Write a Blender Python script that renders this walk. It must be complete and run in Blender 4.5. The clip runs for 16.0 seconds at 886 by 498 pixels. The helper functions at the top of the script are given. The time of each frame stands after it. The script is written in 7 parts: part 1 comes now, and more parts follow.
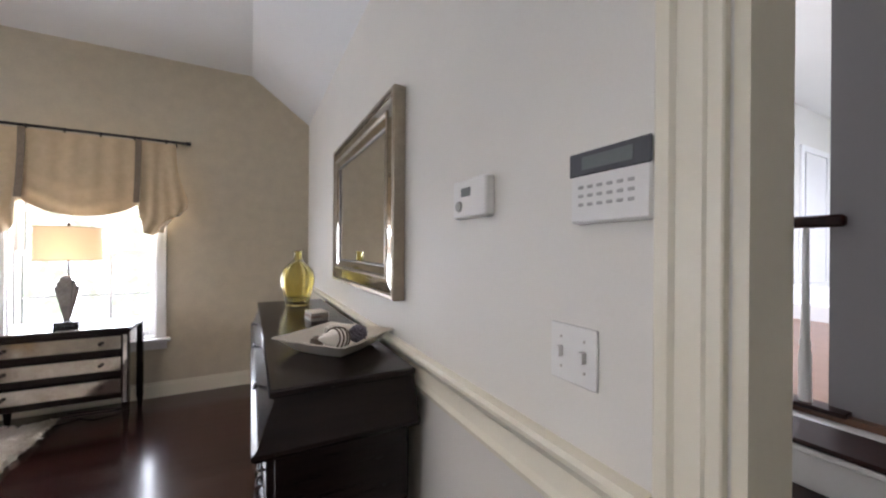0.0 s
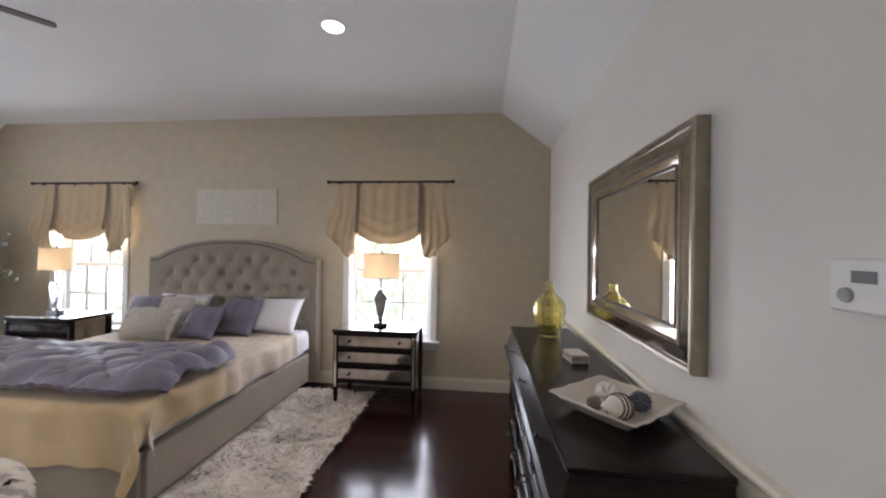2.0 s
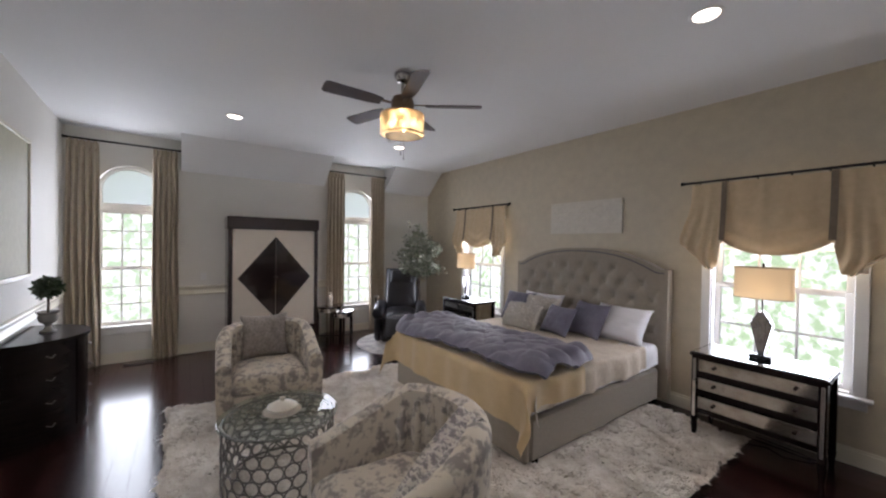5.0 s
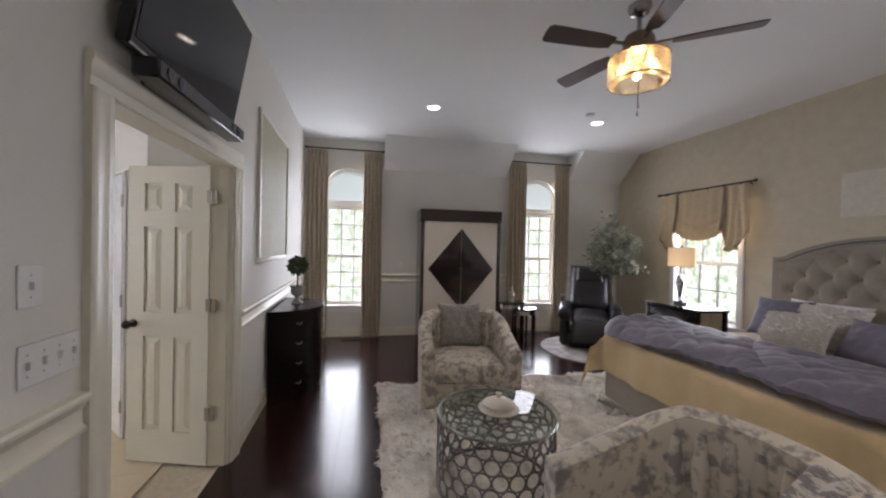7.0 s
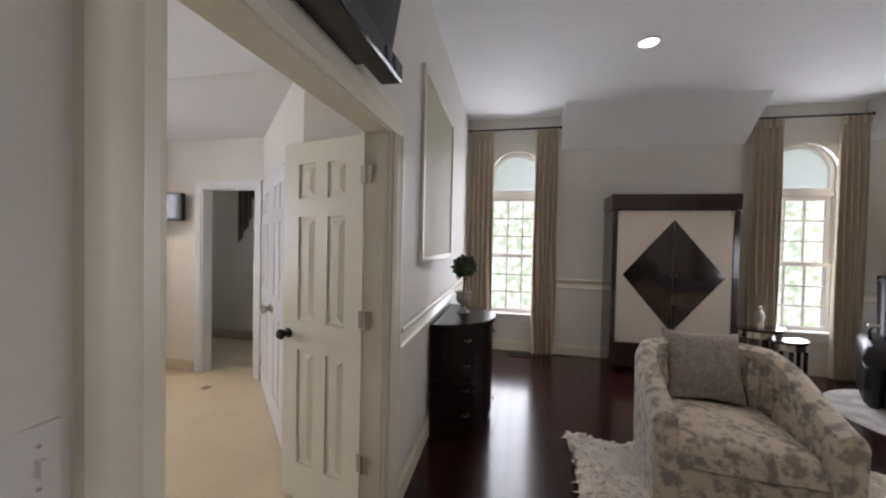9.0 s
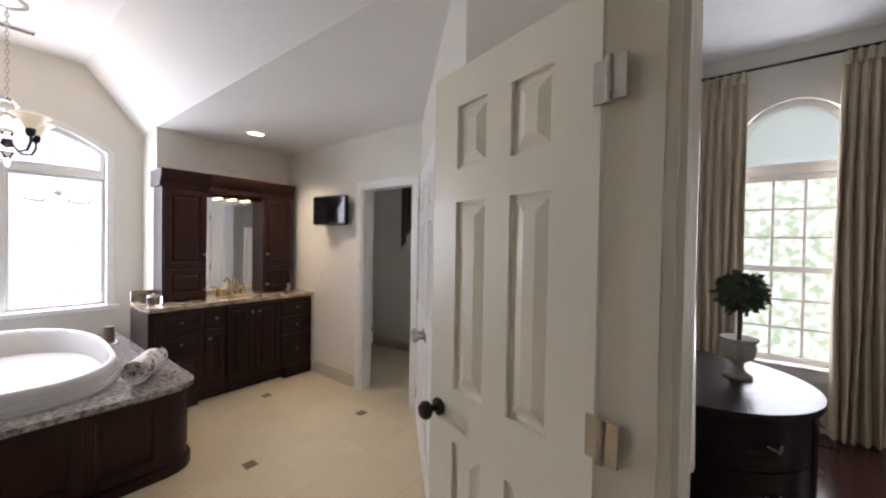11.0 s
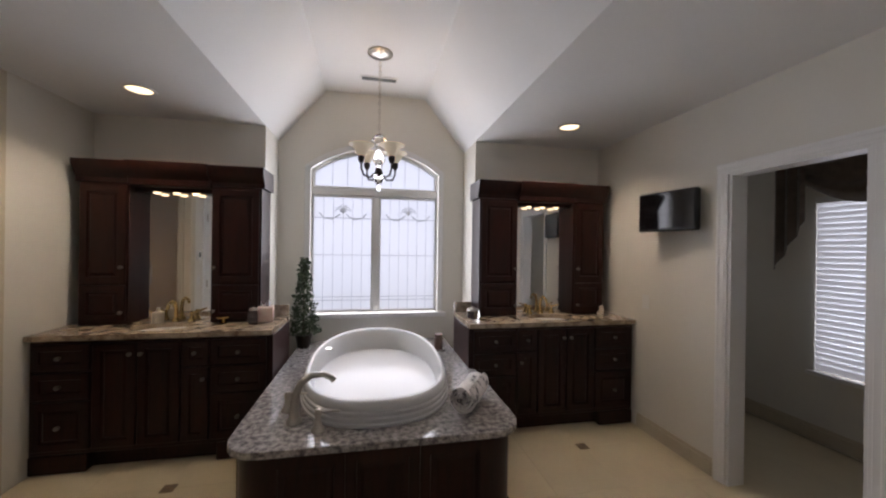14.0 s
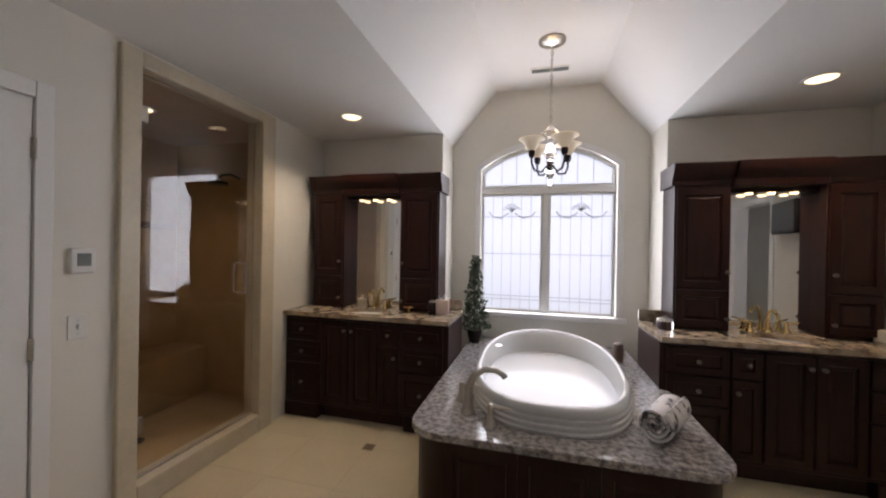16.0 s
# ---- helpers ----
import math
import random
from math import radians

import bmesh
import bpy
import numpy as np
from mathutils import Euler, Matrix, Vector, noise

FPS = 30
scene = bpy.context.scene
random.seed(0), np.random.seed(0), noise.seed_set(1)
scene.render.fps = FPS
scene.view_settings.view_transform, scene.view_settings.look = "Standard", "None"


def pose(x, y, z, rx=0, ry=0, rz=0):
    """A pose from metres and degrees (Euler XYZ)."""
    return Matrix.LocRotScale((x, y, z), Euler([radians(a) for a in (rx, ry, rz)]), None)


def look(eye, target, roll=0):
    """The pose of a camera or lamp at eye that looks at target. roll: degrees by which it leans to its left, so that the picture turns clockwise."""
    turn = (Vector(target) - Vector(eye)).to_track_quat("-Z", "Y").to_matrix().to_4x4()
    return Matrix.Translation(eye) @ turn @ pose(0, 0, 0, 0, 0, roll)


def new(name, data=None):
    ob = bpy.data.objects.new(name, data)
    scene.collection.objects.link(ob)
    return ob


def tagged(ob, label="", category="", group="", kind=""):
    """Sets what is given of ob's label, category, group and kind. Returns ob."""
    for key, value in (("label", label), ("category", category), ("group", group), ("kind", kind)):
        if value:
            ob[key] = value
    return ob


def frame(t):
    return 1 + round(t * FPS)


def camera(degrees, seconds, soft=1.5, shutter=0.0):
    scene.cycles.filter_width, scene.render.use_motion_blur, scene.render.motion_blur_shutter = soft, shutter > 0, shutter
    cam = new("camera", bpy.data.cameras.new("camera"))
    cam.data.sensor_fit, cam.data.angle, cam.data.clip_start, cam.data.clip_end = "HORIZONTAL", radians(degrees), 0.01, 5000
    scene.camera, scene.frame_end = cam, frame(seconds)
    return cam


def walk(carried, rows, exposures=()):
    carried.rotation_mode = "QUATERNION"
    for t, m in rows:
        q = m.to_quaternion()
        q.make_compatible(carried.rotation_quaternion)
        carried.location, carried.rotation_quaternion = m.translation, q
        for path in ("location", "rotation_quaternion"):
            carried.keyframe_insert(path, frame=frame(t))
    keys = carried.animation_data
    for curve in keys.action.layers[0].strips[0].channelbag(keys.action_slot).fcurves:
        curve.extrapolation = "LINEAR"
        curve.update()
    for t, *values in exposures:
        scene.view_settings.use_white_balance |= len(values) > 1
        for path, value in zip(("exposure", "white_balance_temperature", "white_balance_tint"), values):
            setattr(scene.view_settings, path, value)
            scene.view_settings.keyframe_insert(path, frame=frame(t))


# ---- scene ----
cam = camera(101.7, 16.0, soft=2.2)
PATH = [
    (0, (-0.566, -4.251, 1.411), (0.375, -2.487, 1.41), 0.4),
    (0.5, (-0.671, -4.21, 1.464), (0.032, -2.337, 1.463), 0.4),
    (1, (-0.742, -4.18, 1.512), (-0.297, -2.23, 1.518), 0.5),
    (1.5, (-0.791, -4.168, 1.547), (-0.662, -2.172, 1.56), 0.7),
    (2, (-0.771, -4.163, 1.611), (-0.979, -2.174, 1.617), 0.9),
    (2.5, (-0.789, -4.205, 1.648), (-1.282, -2.267, 1.651), 1.1),
    (3, (-0.811, -4.233, 1.666), (-1.571, -2.383, 1.672), 1.2),
    (3.5, (-0.849, -4.277, 1.693), (-1.855, -2.549, 1.694), 1.1),
    (4, (-0.855, -4.298, 1.747), (-2.107, -2.738, 1.726), 0.9),
    (4.5, (-0.899, -4.344, 1.734), (-2.353, -2.971, 1.71), 0.9),
    (5, (-0.933, -4.364, 1.722), (-2.557, -3.197, 1.693), 0.9),
    (5.2, (-0.943, -4.383, 1.72), (-2.624, -3.3, 1.687), 0.8),
    (7.3, (-1.677, -4.613, 1.502), (-3.658, -4.34, 1.477), 1.2),
    (7.5, (-1.768, -4.629, 1.491), (-3.758, -4.437, 1.463), 1.1),
    (8, (-2.023, -4.696, 1.486), (-4.023, -4.706, 1.449), 1.3),
    (8.2, (-2.116, -4.724, 1.496), (-4.114, -4.817, 1.456), 1.3),
    (10.3, (-3.212, -5.209, 1.487), (-4.972, -6.158, 1.444), 0.9),
    (10.5, (-3.295, -5.27, 1.491), (-5.012, -6.294, 1.448), 0.8),
    (11, (-3.423, -5.452, 1.484), (-5.014, -6.663, 1.45), 1.0),
    (11.5, (-3.537, -5.658, 1.479), (-4.965, -7.058, 1.453), 0.9),
    (12, (-3.633, -5.859, 1.507), (-4.873, -7.428, 1.471), 0.9),
    (12.5, (-3.654, -6.045, 1.481), (-4.688, -7.757, 1.468), 0.9),
    (13, (-3.605, -6.185, 1.505), (-4.423, -8.01, 1.494), 0.9),
    (13.5, (-3.569, -6.28, 1.499), (-4.168, -8.188, 1.498), 0.8),
    (14, (-3.533, -6.343, 1.496), (-3.921, -8.305, 1.496), 0.8),
    (14.5, (-3.517, -6.379, 1.483), (-3.685, -8.372, 1.485), 0.7),
    (15, (-3.513, -6.398, 1.472), (-3.459, -8.397, 1.474), 0.9),
    (15.5, (-3.495, -6.411, 1.471), (-3.221, -8.392, 1.469), 0.9),
    (16, (-3.49, -6.417, 1.464), (-2.989, -8.353, 1.46), 1.0),
]
walk(cam, [(t, look(eye, target, roll)) for t, eye, target, roll in PATH],
     [(0, 0.66, 6000, 19), (0.5, 0.36, 6000, 19), (1.2, 0.28, 6000, 19), (2.5, 0.27, 6000, 19), (4, -0.02, 6000, 19), (5, -0.13, 6000, 19), (8.2, -0.2, 6200, 20), (10.3, -0.27, 6200, 20), (11.3, -0.3, 6200, 20), (12, -0.85, 6200, 20), (12.7, -1.25, 6150, 20), (13.5, -1.36, 6250, 20), (14.3, -1.22, 6400, 20), (16, -1.1, 6450, 20)])

# exposure and light
world = bpy.data.worlds.new("sky"); scene.world = world; world.use_nodes = True
wn = world.node_tree
sky = wn.nodes.new("ShaderNodeTexSky"); sky.sky_type = "NISHITA"; sky.sun_disc = False
sky.sun_elevation, sky.sun_rotation = radians(76.7), radians(225)
wn.links.new(sky.outputs[0], wn.nodes["Background"].inputs[0]); wn.nodes["Background"].inputs[1].default_value = 0.12


def lamp(name, kind, m, power, color=(1, 1, 1), size=0.1, size_y=None, spot=None):
    d = bpy.data.lights.new(name, kind); d.energy = power; d.color = color
    if kind == "AREA":
        d.shape, d.size, d.size_y = "RECTANGLE", size, size_y or size
    elif kind == "SUN":
        d.angle = size
    else:
        d.shadow_soft_size = size
    if spot: d.spot_size, d.spot_blend = radians(spot), 0.7
    ob = new(name, d); ob.matrix_basis = m
    return ob


lamp("sun", "SUN", look((-1.5, -1.5, 9), (0, 0, 0)), 2.0, (1, .95, .88), radians(0.5))
DAY = (.93, .97, 1.0)
for n, eye, to, w, h, p in (("E", (-1.83, .045, 1.35), (-1.83, -2, 1.35), .95, 1.5, 34), ("N", (-5.79, .045, 1.35), (-5.79, -2, 1.35), .95, 1.5, 34),
                            ("W1", (-7.635, -4.97, 1.6), (-4, -4.97, 1.6), .68, 2.1, 34), ("W2", (-7.635, -1.65, 1.6), (-4, -1.65, 1.6), .68, 2.1, 34),
                            ("bath", (-3.58, -10.125, 1.55), (-3.58, -6, 1.55), 1.25, 1.6, 66), ("toilet", (-7.16, -8.25, 1.25), (-5, -8.25, 1.0), .65, 1.3, 24)):
    lamp("daylight_" + n, "AREA", look(eye, to), p, DAY, w, h)
WARM = (1, .78, .5)
# the last spot, (-1.84, -3.88), is an unseen one added for symmetry
for x, y in ((-1.84, -1.7), (-5.87, -3.88), (-5.86, -1.68), (-1.84, -3.88)):
    lamp("can_light", "SPOT", look((x, y, 3.165), (x, y, 0)), 42, (1, .9, .78), .05, spot=115)
for x, y in ((-5.13, -9.08), (-2.01, -9.08)):
    lamp("can_light_bath", "SPOT", look((x, y, 2.51), (x, y, 0)), 98, (1, .83, .60), .05, spot=130)
lamp("shower_light", "SPOT", look((-.75, -8.35, 2.38), (-.75, -8.35, 0)), 15, (1, .74, .42), .05, spot=130)
for x, y, z, p in ((-1.83, -.35, 1.40, .7), (-5.80, -.35, 1.40, .7), (-3.72, -2.82, 2.735, 9), *[(-3.58 + .165 * math.cos(radians(35 + 90 * k)), -9.28 + .165 * math.sin(radians(35 + 90 * k)), 2.262, 1.1) for k in range(4)]):
    lamp("bulb", "POINT", pose(x, y, z), p, WARM, .04)
for x in (-4.87, -5.07, -5.27, -1.98, -2.18, -2.38):
    lamp("vanity_light", "SPOT", look((x, -9.42, 1.93), (x, -9.40, 0)), 5, (1, .76, .46), .02, spot=120)
# fill lamp added below the closed hall ceiling, no window there
lamp("hall_daylight", "AREA", look((3.2, -3.2, 3.3), (3.2, -3.2, 0)), 85, DAY, 1.5, 1.5)


# ---- materials ----
def mat(name, col, rough=.5, metal=0.0, mid=.5, col2=None, scale=6.0, fine=90.0, bump=.05, wear=.25, stretch=(1, 1, 1), coat=0.0, alpha_mix=.5, sheen=0.0, island=0.0, spec=.5):
    m = bpy.data.materials.new(name); m.use_nodes = True
    nt = m.node_tree; N, L = nt.nodes, nt.links
    b = N["Principled BSDF"]
    col2 = col2 or tuple(c * (1 - wear) for c in col)
    tc = N.new("ShaderNodeTexCoord"); mp = N.new("ShaderNodeMapping"); mp.inputs["Scale"].default_value = stretch
    L.new(tc.outputs["Object"], mp.inputs[0])
    n1 = N.new("ShaderNodeTexNoise"); n1.inputs["Scale"].default_value = scale; n1.inputs["Detail"].default_value = 5
    n2 = N.new("ShaderNodeTexNoise"); n2.inputs["Scale"].default_value = fine; n2.inputs["Detail"].default_value = 3
    L.new(mp.outputs[0], n1.inputs[0]); L.new(mp.outputs[0], n2.inputs[0])
    add = N.new("ShaderNodeMath"); add.operation = "ADD"; add.use_clamp = True
    h = N.new("ShaderNodeMath"); h.operation = "MULTIPLY_ADD"; h.inputs[1].default_value = .5; h.inputs[2].default_value = -.25
    L.new(n2.outputs[0], h.inputs[0]); L.new(n1.outputs[0], add.inputs[0]); L.new(h.outputs[0], add.inputs[1])
    ramp = N.new("ShaderNodeValToRGB"); ramp.color_ramp.elements[0].position, ramp.color_ramp.elements[1].position = mid - alpha_mix / 2, mid + alpha_mix / 2
    ramp.color_ramp.elements[0].color, ramp.color_ramp.elements[1].color = (*col2, 1), (*col, 1)
    L.new(add.outputs[0], ramp.inputs[0]); last = ramp.outputs[0]
    if island:
        oi = N.new("ShaderNodeObjectInfo"); hs = N.new("ShaderNodeHueSaturation")
        mr = N.new("ShaderNodeMapRange"); mr.inputs[3].default_value, mr.inputs[4].default_value = 1 - island, 1 + island
        L.new(oi.outputs["Random"], mr.inputs[0]); L.new(mr.outputs[0], hs.inputs["Value"]); L.new(last, hs.inputs["Color"]); last = hs.outputs[0]
    L.new(last, b.inputs["Base Color"])
    b.inputs["Roughness"].default_value, b.inputs["Metallic"].default_value = rough, metal
    b.inputs["Coat Weight"].default_value, b.inputs["Coat Roughness"].default_value = coat, .12
    b.inputs["Sheen Weight"].default_value = sheen; b.inputs["Specular IOR Level"].default_value = spec
    if bump:
        bp = N.new("ShaderNodeBump"); bp.inputs["Strength"].default_value = bump; bp.inputs["Distance"].default_value = .01
        L.new(add.outputs[0], bp.inputs["Height"]); L.new(bp.outputs[0], b.inputs["Normal"])
    return m


def glow(name, col, strength):
    m = bpy.data.materials.new(name); m.use_nodes = True; nt = m.node_tree
    b = nt.nodes["Principled BSDF"]; b.inputs["Base Color"].default_value = (*col, 1); b.inputs["Emission Color"].default_value = (*col, 1); b.inputs["Emission Strength"].default_value = strength
    b.inputs["Roughness"].default_value = .6
    return m


def glass(name, col=(1, 1, 1), rough=.0, ior=1.45):
    m = bpy.data.materials.new(name); m.use_nodes = True; b = m.node_tree.nodes["Principled BSDF"]
    b.inputs["Base Color"].default_value = (*col, 1); b.inputs["Roughness"].default_value = rough; b.inputs["IOR"].default_value = ior
    b.inputs["Transmission Weight"].default_value = 1.0
    return m


M = {}
M["wall"] = mat("cream_wall_paint", (.74, .715, .655), .55, wear=.05, scale=2, fine=160, bump=.03)
M["bathwall"] = mat("bath_wall_paint", (.76, .73, .66), .5, wear=.05, scale=2, fine=160, bump=.03)
M["paper"] = mat("beige_wallpaper", (.60, .525, .39), .6, col2=(.51, .445, .33), scale=9, fine=60, bump=.12, alpha_mix=.6)
M["ceiling"] = mat("white_ceiling_paint", (.80, .80, .79), .7, wear=.03, scale=2, fine=120, bump=.03)
M["trim"] = mat("cream_trim_paint", (.78, .735, .60), .32, wear=.05, scale=4, fine=60, bump=.015)
M["white"] = mat("white_paint", (.82, .81, .79), .32, wear=.04, scale=4, fine=60, bump=.015)
M["floor"] = mat("dark_cherry_floor", (.038, .011, .010), .2, col2=(.017, .006, .006), scale=3, fine=40, bump=.03, stretch=(1, 9, 1), coat=.35, spec=.35, island=.25)
M["darkwood"] = mat("espresso_wood", (.016, .010, .009), .26, col2=(.008, .005, .005), scale=5, fine=70, bump=.03, stretch=(1, 1, 8), coat=.04, spec=.22)
M["cherry"] = mat("dark_cherry_wood", (.029, .0075, .005), .38, col2=(.012, .0035, .003), scale=5, fine=60, bump=.03, stretch=(6, 6, .8), coat=.04, spec=.22)
M["granite"] = mat("grey_granite", (.47, .44, .42), .10, col2=(.09, .08, .09), scale=34, fine=150, bump=.0, alpha_mix=.38, coat=.3)
M["granite2"] = mat("tan_granite", (.55, .46, .34), .12, col2=(.18, .12, .08), scale=14, fine=90, bump=.0, alpha_mix=.4, coat=.3)
M["tile"] = mat("cream_stone_tile", (.66, .565, .39), .28, col2=(.59, .50, .34), scale=4, fine=40, bump=.02, alpha_mix=.8, island=.02)
M["grout"] = mat("pale_grout", (.58, .50, .37), .8, scale=30, bump=.1)
M["inset"] = mat("brown_stone_inset", (.22, .14, .08), .3, col2=(.12, .08, .05), scale=30)
M["stone"] = mat("cream_stone_trim", (.62, .55, .42), .3, col2=(.55, .48, .36), scale=5, fine=40, bump=.02)
M["shower"] = mat("tan_shower_stone", (.50, .36, .20), .3, col2=(.40, .28, .15), scale=5, fine=40, bump=.04)
M["tub"] = mat("white_acrylic", (.62, .62, .615), .16, wear=.02, bump=0, spec=.14)
M["nickel"] = mat("brushed_nickel", (.52, .48, .42), .28, 1.0, wear=.15, scale=20, bump=.01)
M["bronze"] = mat("dark_bronze", (.05, .04, .035), .35, .9, wear=.3, scale=20)
M["brass"] = mat("polished_brass", (.80, .60, .28), .2, 1.0, wear=.2, scale=12)
M["mirror"] = mat("mirror_glass", (.88, .88, .87), .01, 1.0, wear=.01, bump=0)
M["antique"] = mat("antique_mirror", (.66, .63, .58), .10, 1.0, col2=(.40, .37, .33), scale=9, fine=50, bump=.01, alpha_mix=.6)
M["champagne"] = mat("champagne_metal", (.42, .36, .28), .35, .85, wear=.25, scale=15, bump=.03)
M["iron"] = mat("black_iron", (.015, .014, .015), .4, .6, wear=.3, scale=30)
M["chrome"] = mat("dark_chrome", (.45, .42, .40), .2, 1.0, wear=.2, scale=20)
M["taupe"] = mat("taupe_upholstery", (.315, .27, .21), .85, wear=.12, scale=30, fine=350, bump=.2, sheen=.3)
M["linen"] = mat("tan_linen", (.52, .40, .25), .85, col2=(.44, .33, .20), scale=20, fine=300, bump=.2, stretch=(1, 1, 1), sheen=.2)
M["drape"] = mat("beige_drape", (.50, .42, .31), .85, col2=(.42, .35, .25), scale=14, fine=260, bump=.2, sheen=.2)
M["quilt"] = mat("cream_quilt", (.60, .52, .42), .9, col2=(.51, .43, .34), scale=16, fine=42, bump=1.0, sheen=.1)
M["peach"] = mat("peach_blanket", (.60, .45, .25), .9, col2=(.54, .40, .22), scale=10, fine=200, bump=.2, sheen=.3)
M["purple"] = mat("grey_purple_satin", (.16, .147, .195), .5, col2=(.10, .092, .128), scale=8, fine=90, bump=.3, sheen=.15)
M["sheet"] = mat("white_cotton", (.78, .77, .80), .85, wear=.05, scale=10, fine=200, bump=.15)
M["fur"] = mat("ivory_fringe", (.92, .88, .82), .95, col2=(.84, .79, .72), scale=25, fine=150, bump=.2, sheen=.3)
M["rug"] = mat("shaggy_ivory", (.90, .85, .77), .95, col2=(.66, .59, .50), scale=11, fine=60, bump=.4, sheen=.2, alpha_mix=.36)
M["print"] = mat("floral_print_fabric", (.60, .54, .44), .9, col2=(.27, .24, .215), scale=13, fine=30, bump=.15, alpha_mix=.16, mid=.45, sheen=.2)
M["geo"] = mat("grey_geometric_weave", (.42, .38, .34), .9, col2=(.24, .21, .19), scale=40, fine=120, bump=.3)
M["leather"] = mat("black_leather", (.014, .013, .017), .33, wear=.3, scale=30, fine=200, bump=.15)
M["leaf"] = mat("green_leaf", (.045, .08, .035), .5, col2=(.10, .13, .07), scale=8, fine=40, island=.3)
M["bark"] = mat("brown_bark", (.10, .07, .05), .8, scale=20, bump=.4)
M["black"] = mat("black_plastic", (.012, .012, .013), .25, wear=.2, scale=20, bump=.01)
M["screen"] = mat("dark_screen", (.008, .008, .010), .06, wear=.1, bump=0)
M["plastic"] = mat("white_plastic", (.76, .75, .72), .4, wear=.03, bump=.01)
M["greydisp"] = mat("grey_display", (.18, .20, .20), .2, wear=.1, bump=0)
M["darkgrey"] = mat("charcoal_plastic", (.07, .075, .085), .4, wear=.1)
M["shade"] = glow("lit_linen_shade", (.72, .60, .42), .18)
M["bulb"] = glow("lit_bulb", (1, .84, .58), 4)
M["canlens"] = glow("lit_downlight", (1, .88, .70), 9)
M["canwarm"] = glow("lit_warm_downlight", (1, .78, .45), 6)
def lucent(name, col, see, shine, rough=.1, dark=.55):
    """Thin glass or cloth that scatters light through itself: see is the clear share, shine the glossy one."""
    m = bpy.data.materials.new(name); m.use_nodes = True; N, L = m.node_tree.nodes, m.node_tree.links
    N.remove(N["Principled BSDF"])
    tl, tr, gl = N.new("ShaderNodeBsdfTranslucent"), N.new("ShaderNodeBsdfTransparent"), N.new("ShaderNodeBsdfGlossy")
    no, rp = N.new("ShaderNodeTexNoise"), N.new("ShaderNodeValToRGB"); no.inputs["Scale"].default_value = 38
    rp.color_ramp.elements[0].color, rp.color_ramp.elements[1].color = (*[c * dark for c in col], 1), (*col, 1)
    rp.color_ramp.elements[0].position, rp.color_ramp.elements[1].position = .38, .58
    tr.inputs[0].default_value = (*col, 1); gl.inputs["Roughness"].default_value = rough
    a, b = N.new("ShaderNodeMixShader"), N.new("ShaderNodeMixShader"); a.inputs[0].default_value, b.inputs[0].default_value = see, shine
    for p, q in ((no.outputs[0], rp.inputs[0]), (rp.outputs[0], tl.inputs[0]), (tl.outputs[0], a.inputs[1]), (tr.outputs[0], a.inputs[2]), (a.outputs[0], b.inputs[1]), (gl.outputs[0], b.inputs[2]), (b.outputs[0], N["Material Output"].inputs[0])): L.new(p, q)
    return m


M["amber"] = lucent("amber_crystal", (.90, .75, .50), .50, .12, dark=.35)
M["arch_frost"] = lucent("frosted_arch_glass", (.97, .98, 1.0), .3, .03, .3, 1.0)
M["clear"] = glass("clear_glass")
M["yellowglass"] = glass("yellow_glass", (.985, .92, .50), .03)
M["amberlit"] = glow("lit_amber_glass", (.95, .82, .62), .30)
M["ceramic"] = mat("ivory_ceramic", (.66, .60, .50), .35, wear=.15, scale=12)
M["shell"] = mat("banded_shell", (.62, .50, .38), .5, col2=(.25, .15, .10), scale=10, fine=30, alpha_mix=.3)
M["ebony"] = mat("brown_black_lacquer", (.030, .012, .010), .15, col2=(.016, .008, .008), scale=5, fine=60, bump=.0, coat=.5)
M["cream_panel"] = mat("cream_lacquer_panel", (.62, .56, .47), .35, wear=.05, scale=6, fine=90, bump=.02)
M["grass"] = mat("lawn", (.07, .11, .03), .9, col2=(.04, .07, .02), scale=3, fine=40, bump=.4)
M["towel"] = mat("printed_towel", (.72, .69, .68), .95, col2=(.10, .09, .11), scale=17, fine=40, bump=.3, alpha_mix=.10, mid=.40)
M["candle"] = mat("brown_candle", (.16, .10, .08), .5)
M["pink"] = mat("pink_tissue_box", (.62, .42, .36), .6, col2=(.7, .62, .55), scale=20)
# stair wall colour: the grey is darkened to hold the hall's shade
M["shadewall"] = mat("shaded_stair_wall", (.30, .29, .30), .6, wear=.05, scale=2, fine=120, bump=.03)
M["oak"] = mat("brown_oak_floor", (.20, .10, .06), .3, col2=(.13, .06, .035), scale=4, fine=60, stretch=(9, 1, 1))
# blind slats: emission stands in for daylight coming through from behind
M["blind"] = glow("blind_slat_daylight_glow", (.80, .82, .86), .55)
M["velvet"] = mat("brown_damask", (.13, .09, .06), .85, col2=(.07, .05, .035), scale=18, fine=90, bump=.2, sheen=.3)
M["smokemirror"] = mat("smoky_crystal", (.52, .51, .51), .12, .85, col2=(.26, .26, .28), scale=10, bump=0, coat=.6)
M["linenlit"] = mat("tan_linen_shade", (.66, .52, .34), .85, col2=(.58, .45, .28), scale=20, fine=300, bump=.2, sheen=.2)
M["greystrap"] = mat("grey_strap", (.26, .205, .15), .85, scale=30, bump=.2)
M["grey_key"] = mat("grey_key", (.45, .44, .42), .5)
M["keythrow"] = mat("key_pattern_throw", (.60, .56, .50), .95, col2=(.26, .24, .24), scale=16, fine=60, bump=.3, alpha_mix=.1, stretch=(1, 2.5, 2.5))
tg = M["tableglass"] = bpy.data.materials.new("thick_table_glass"); tg.use_nodes = True
tn, tl_ = tg.node_tree.nodes, tg.node_tree.links
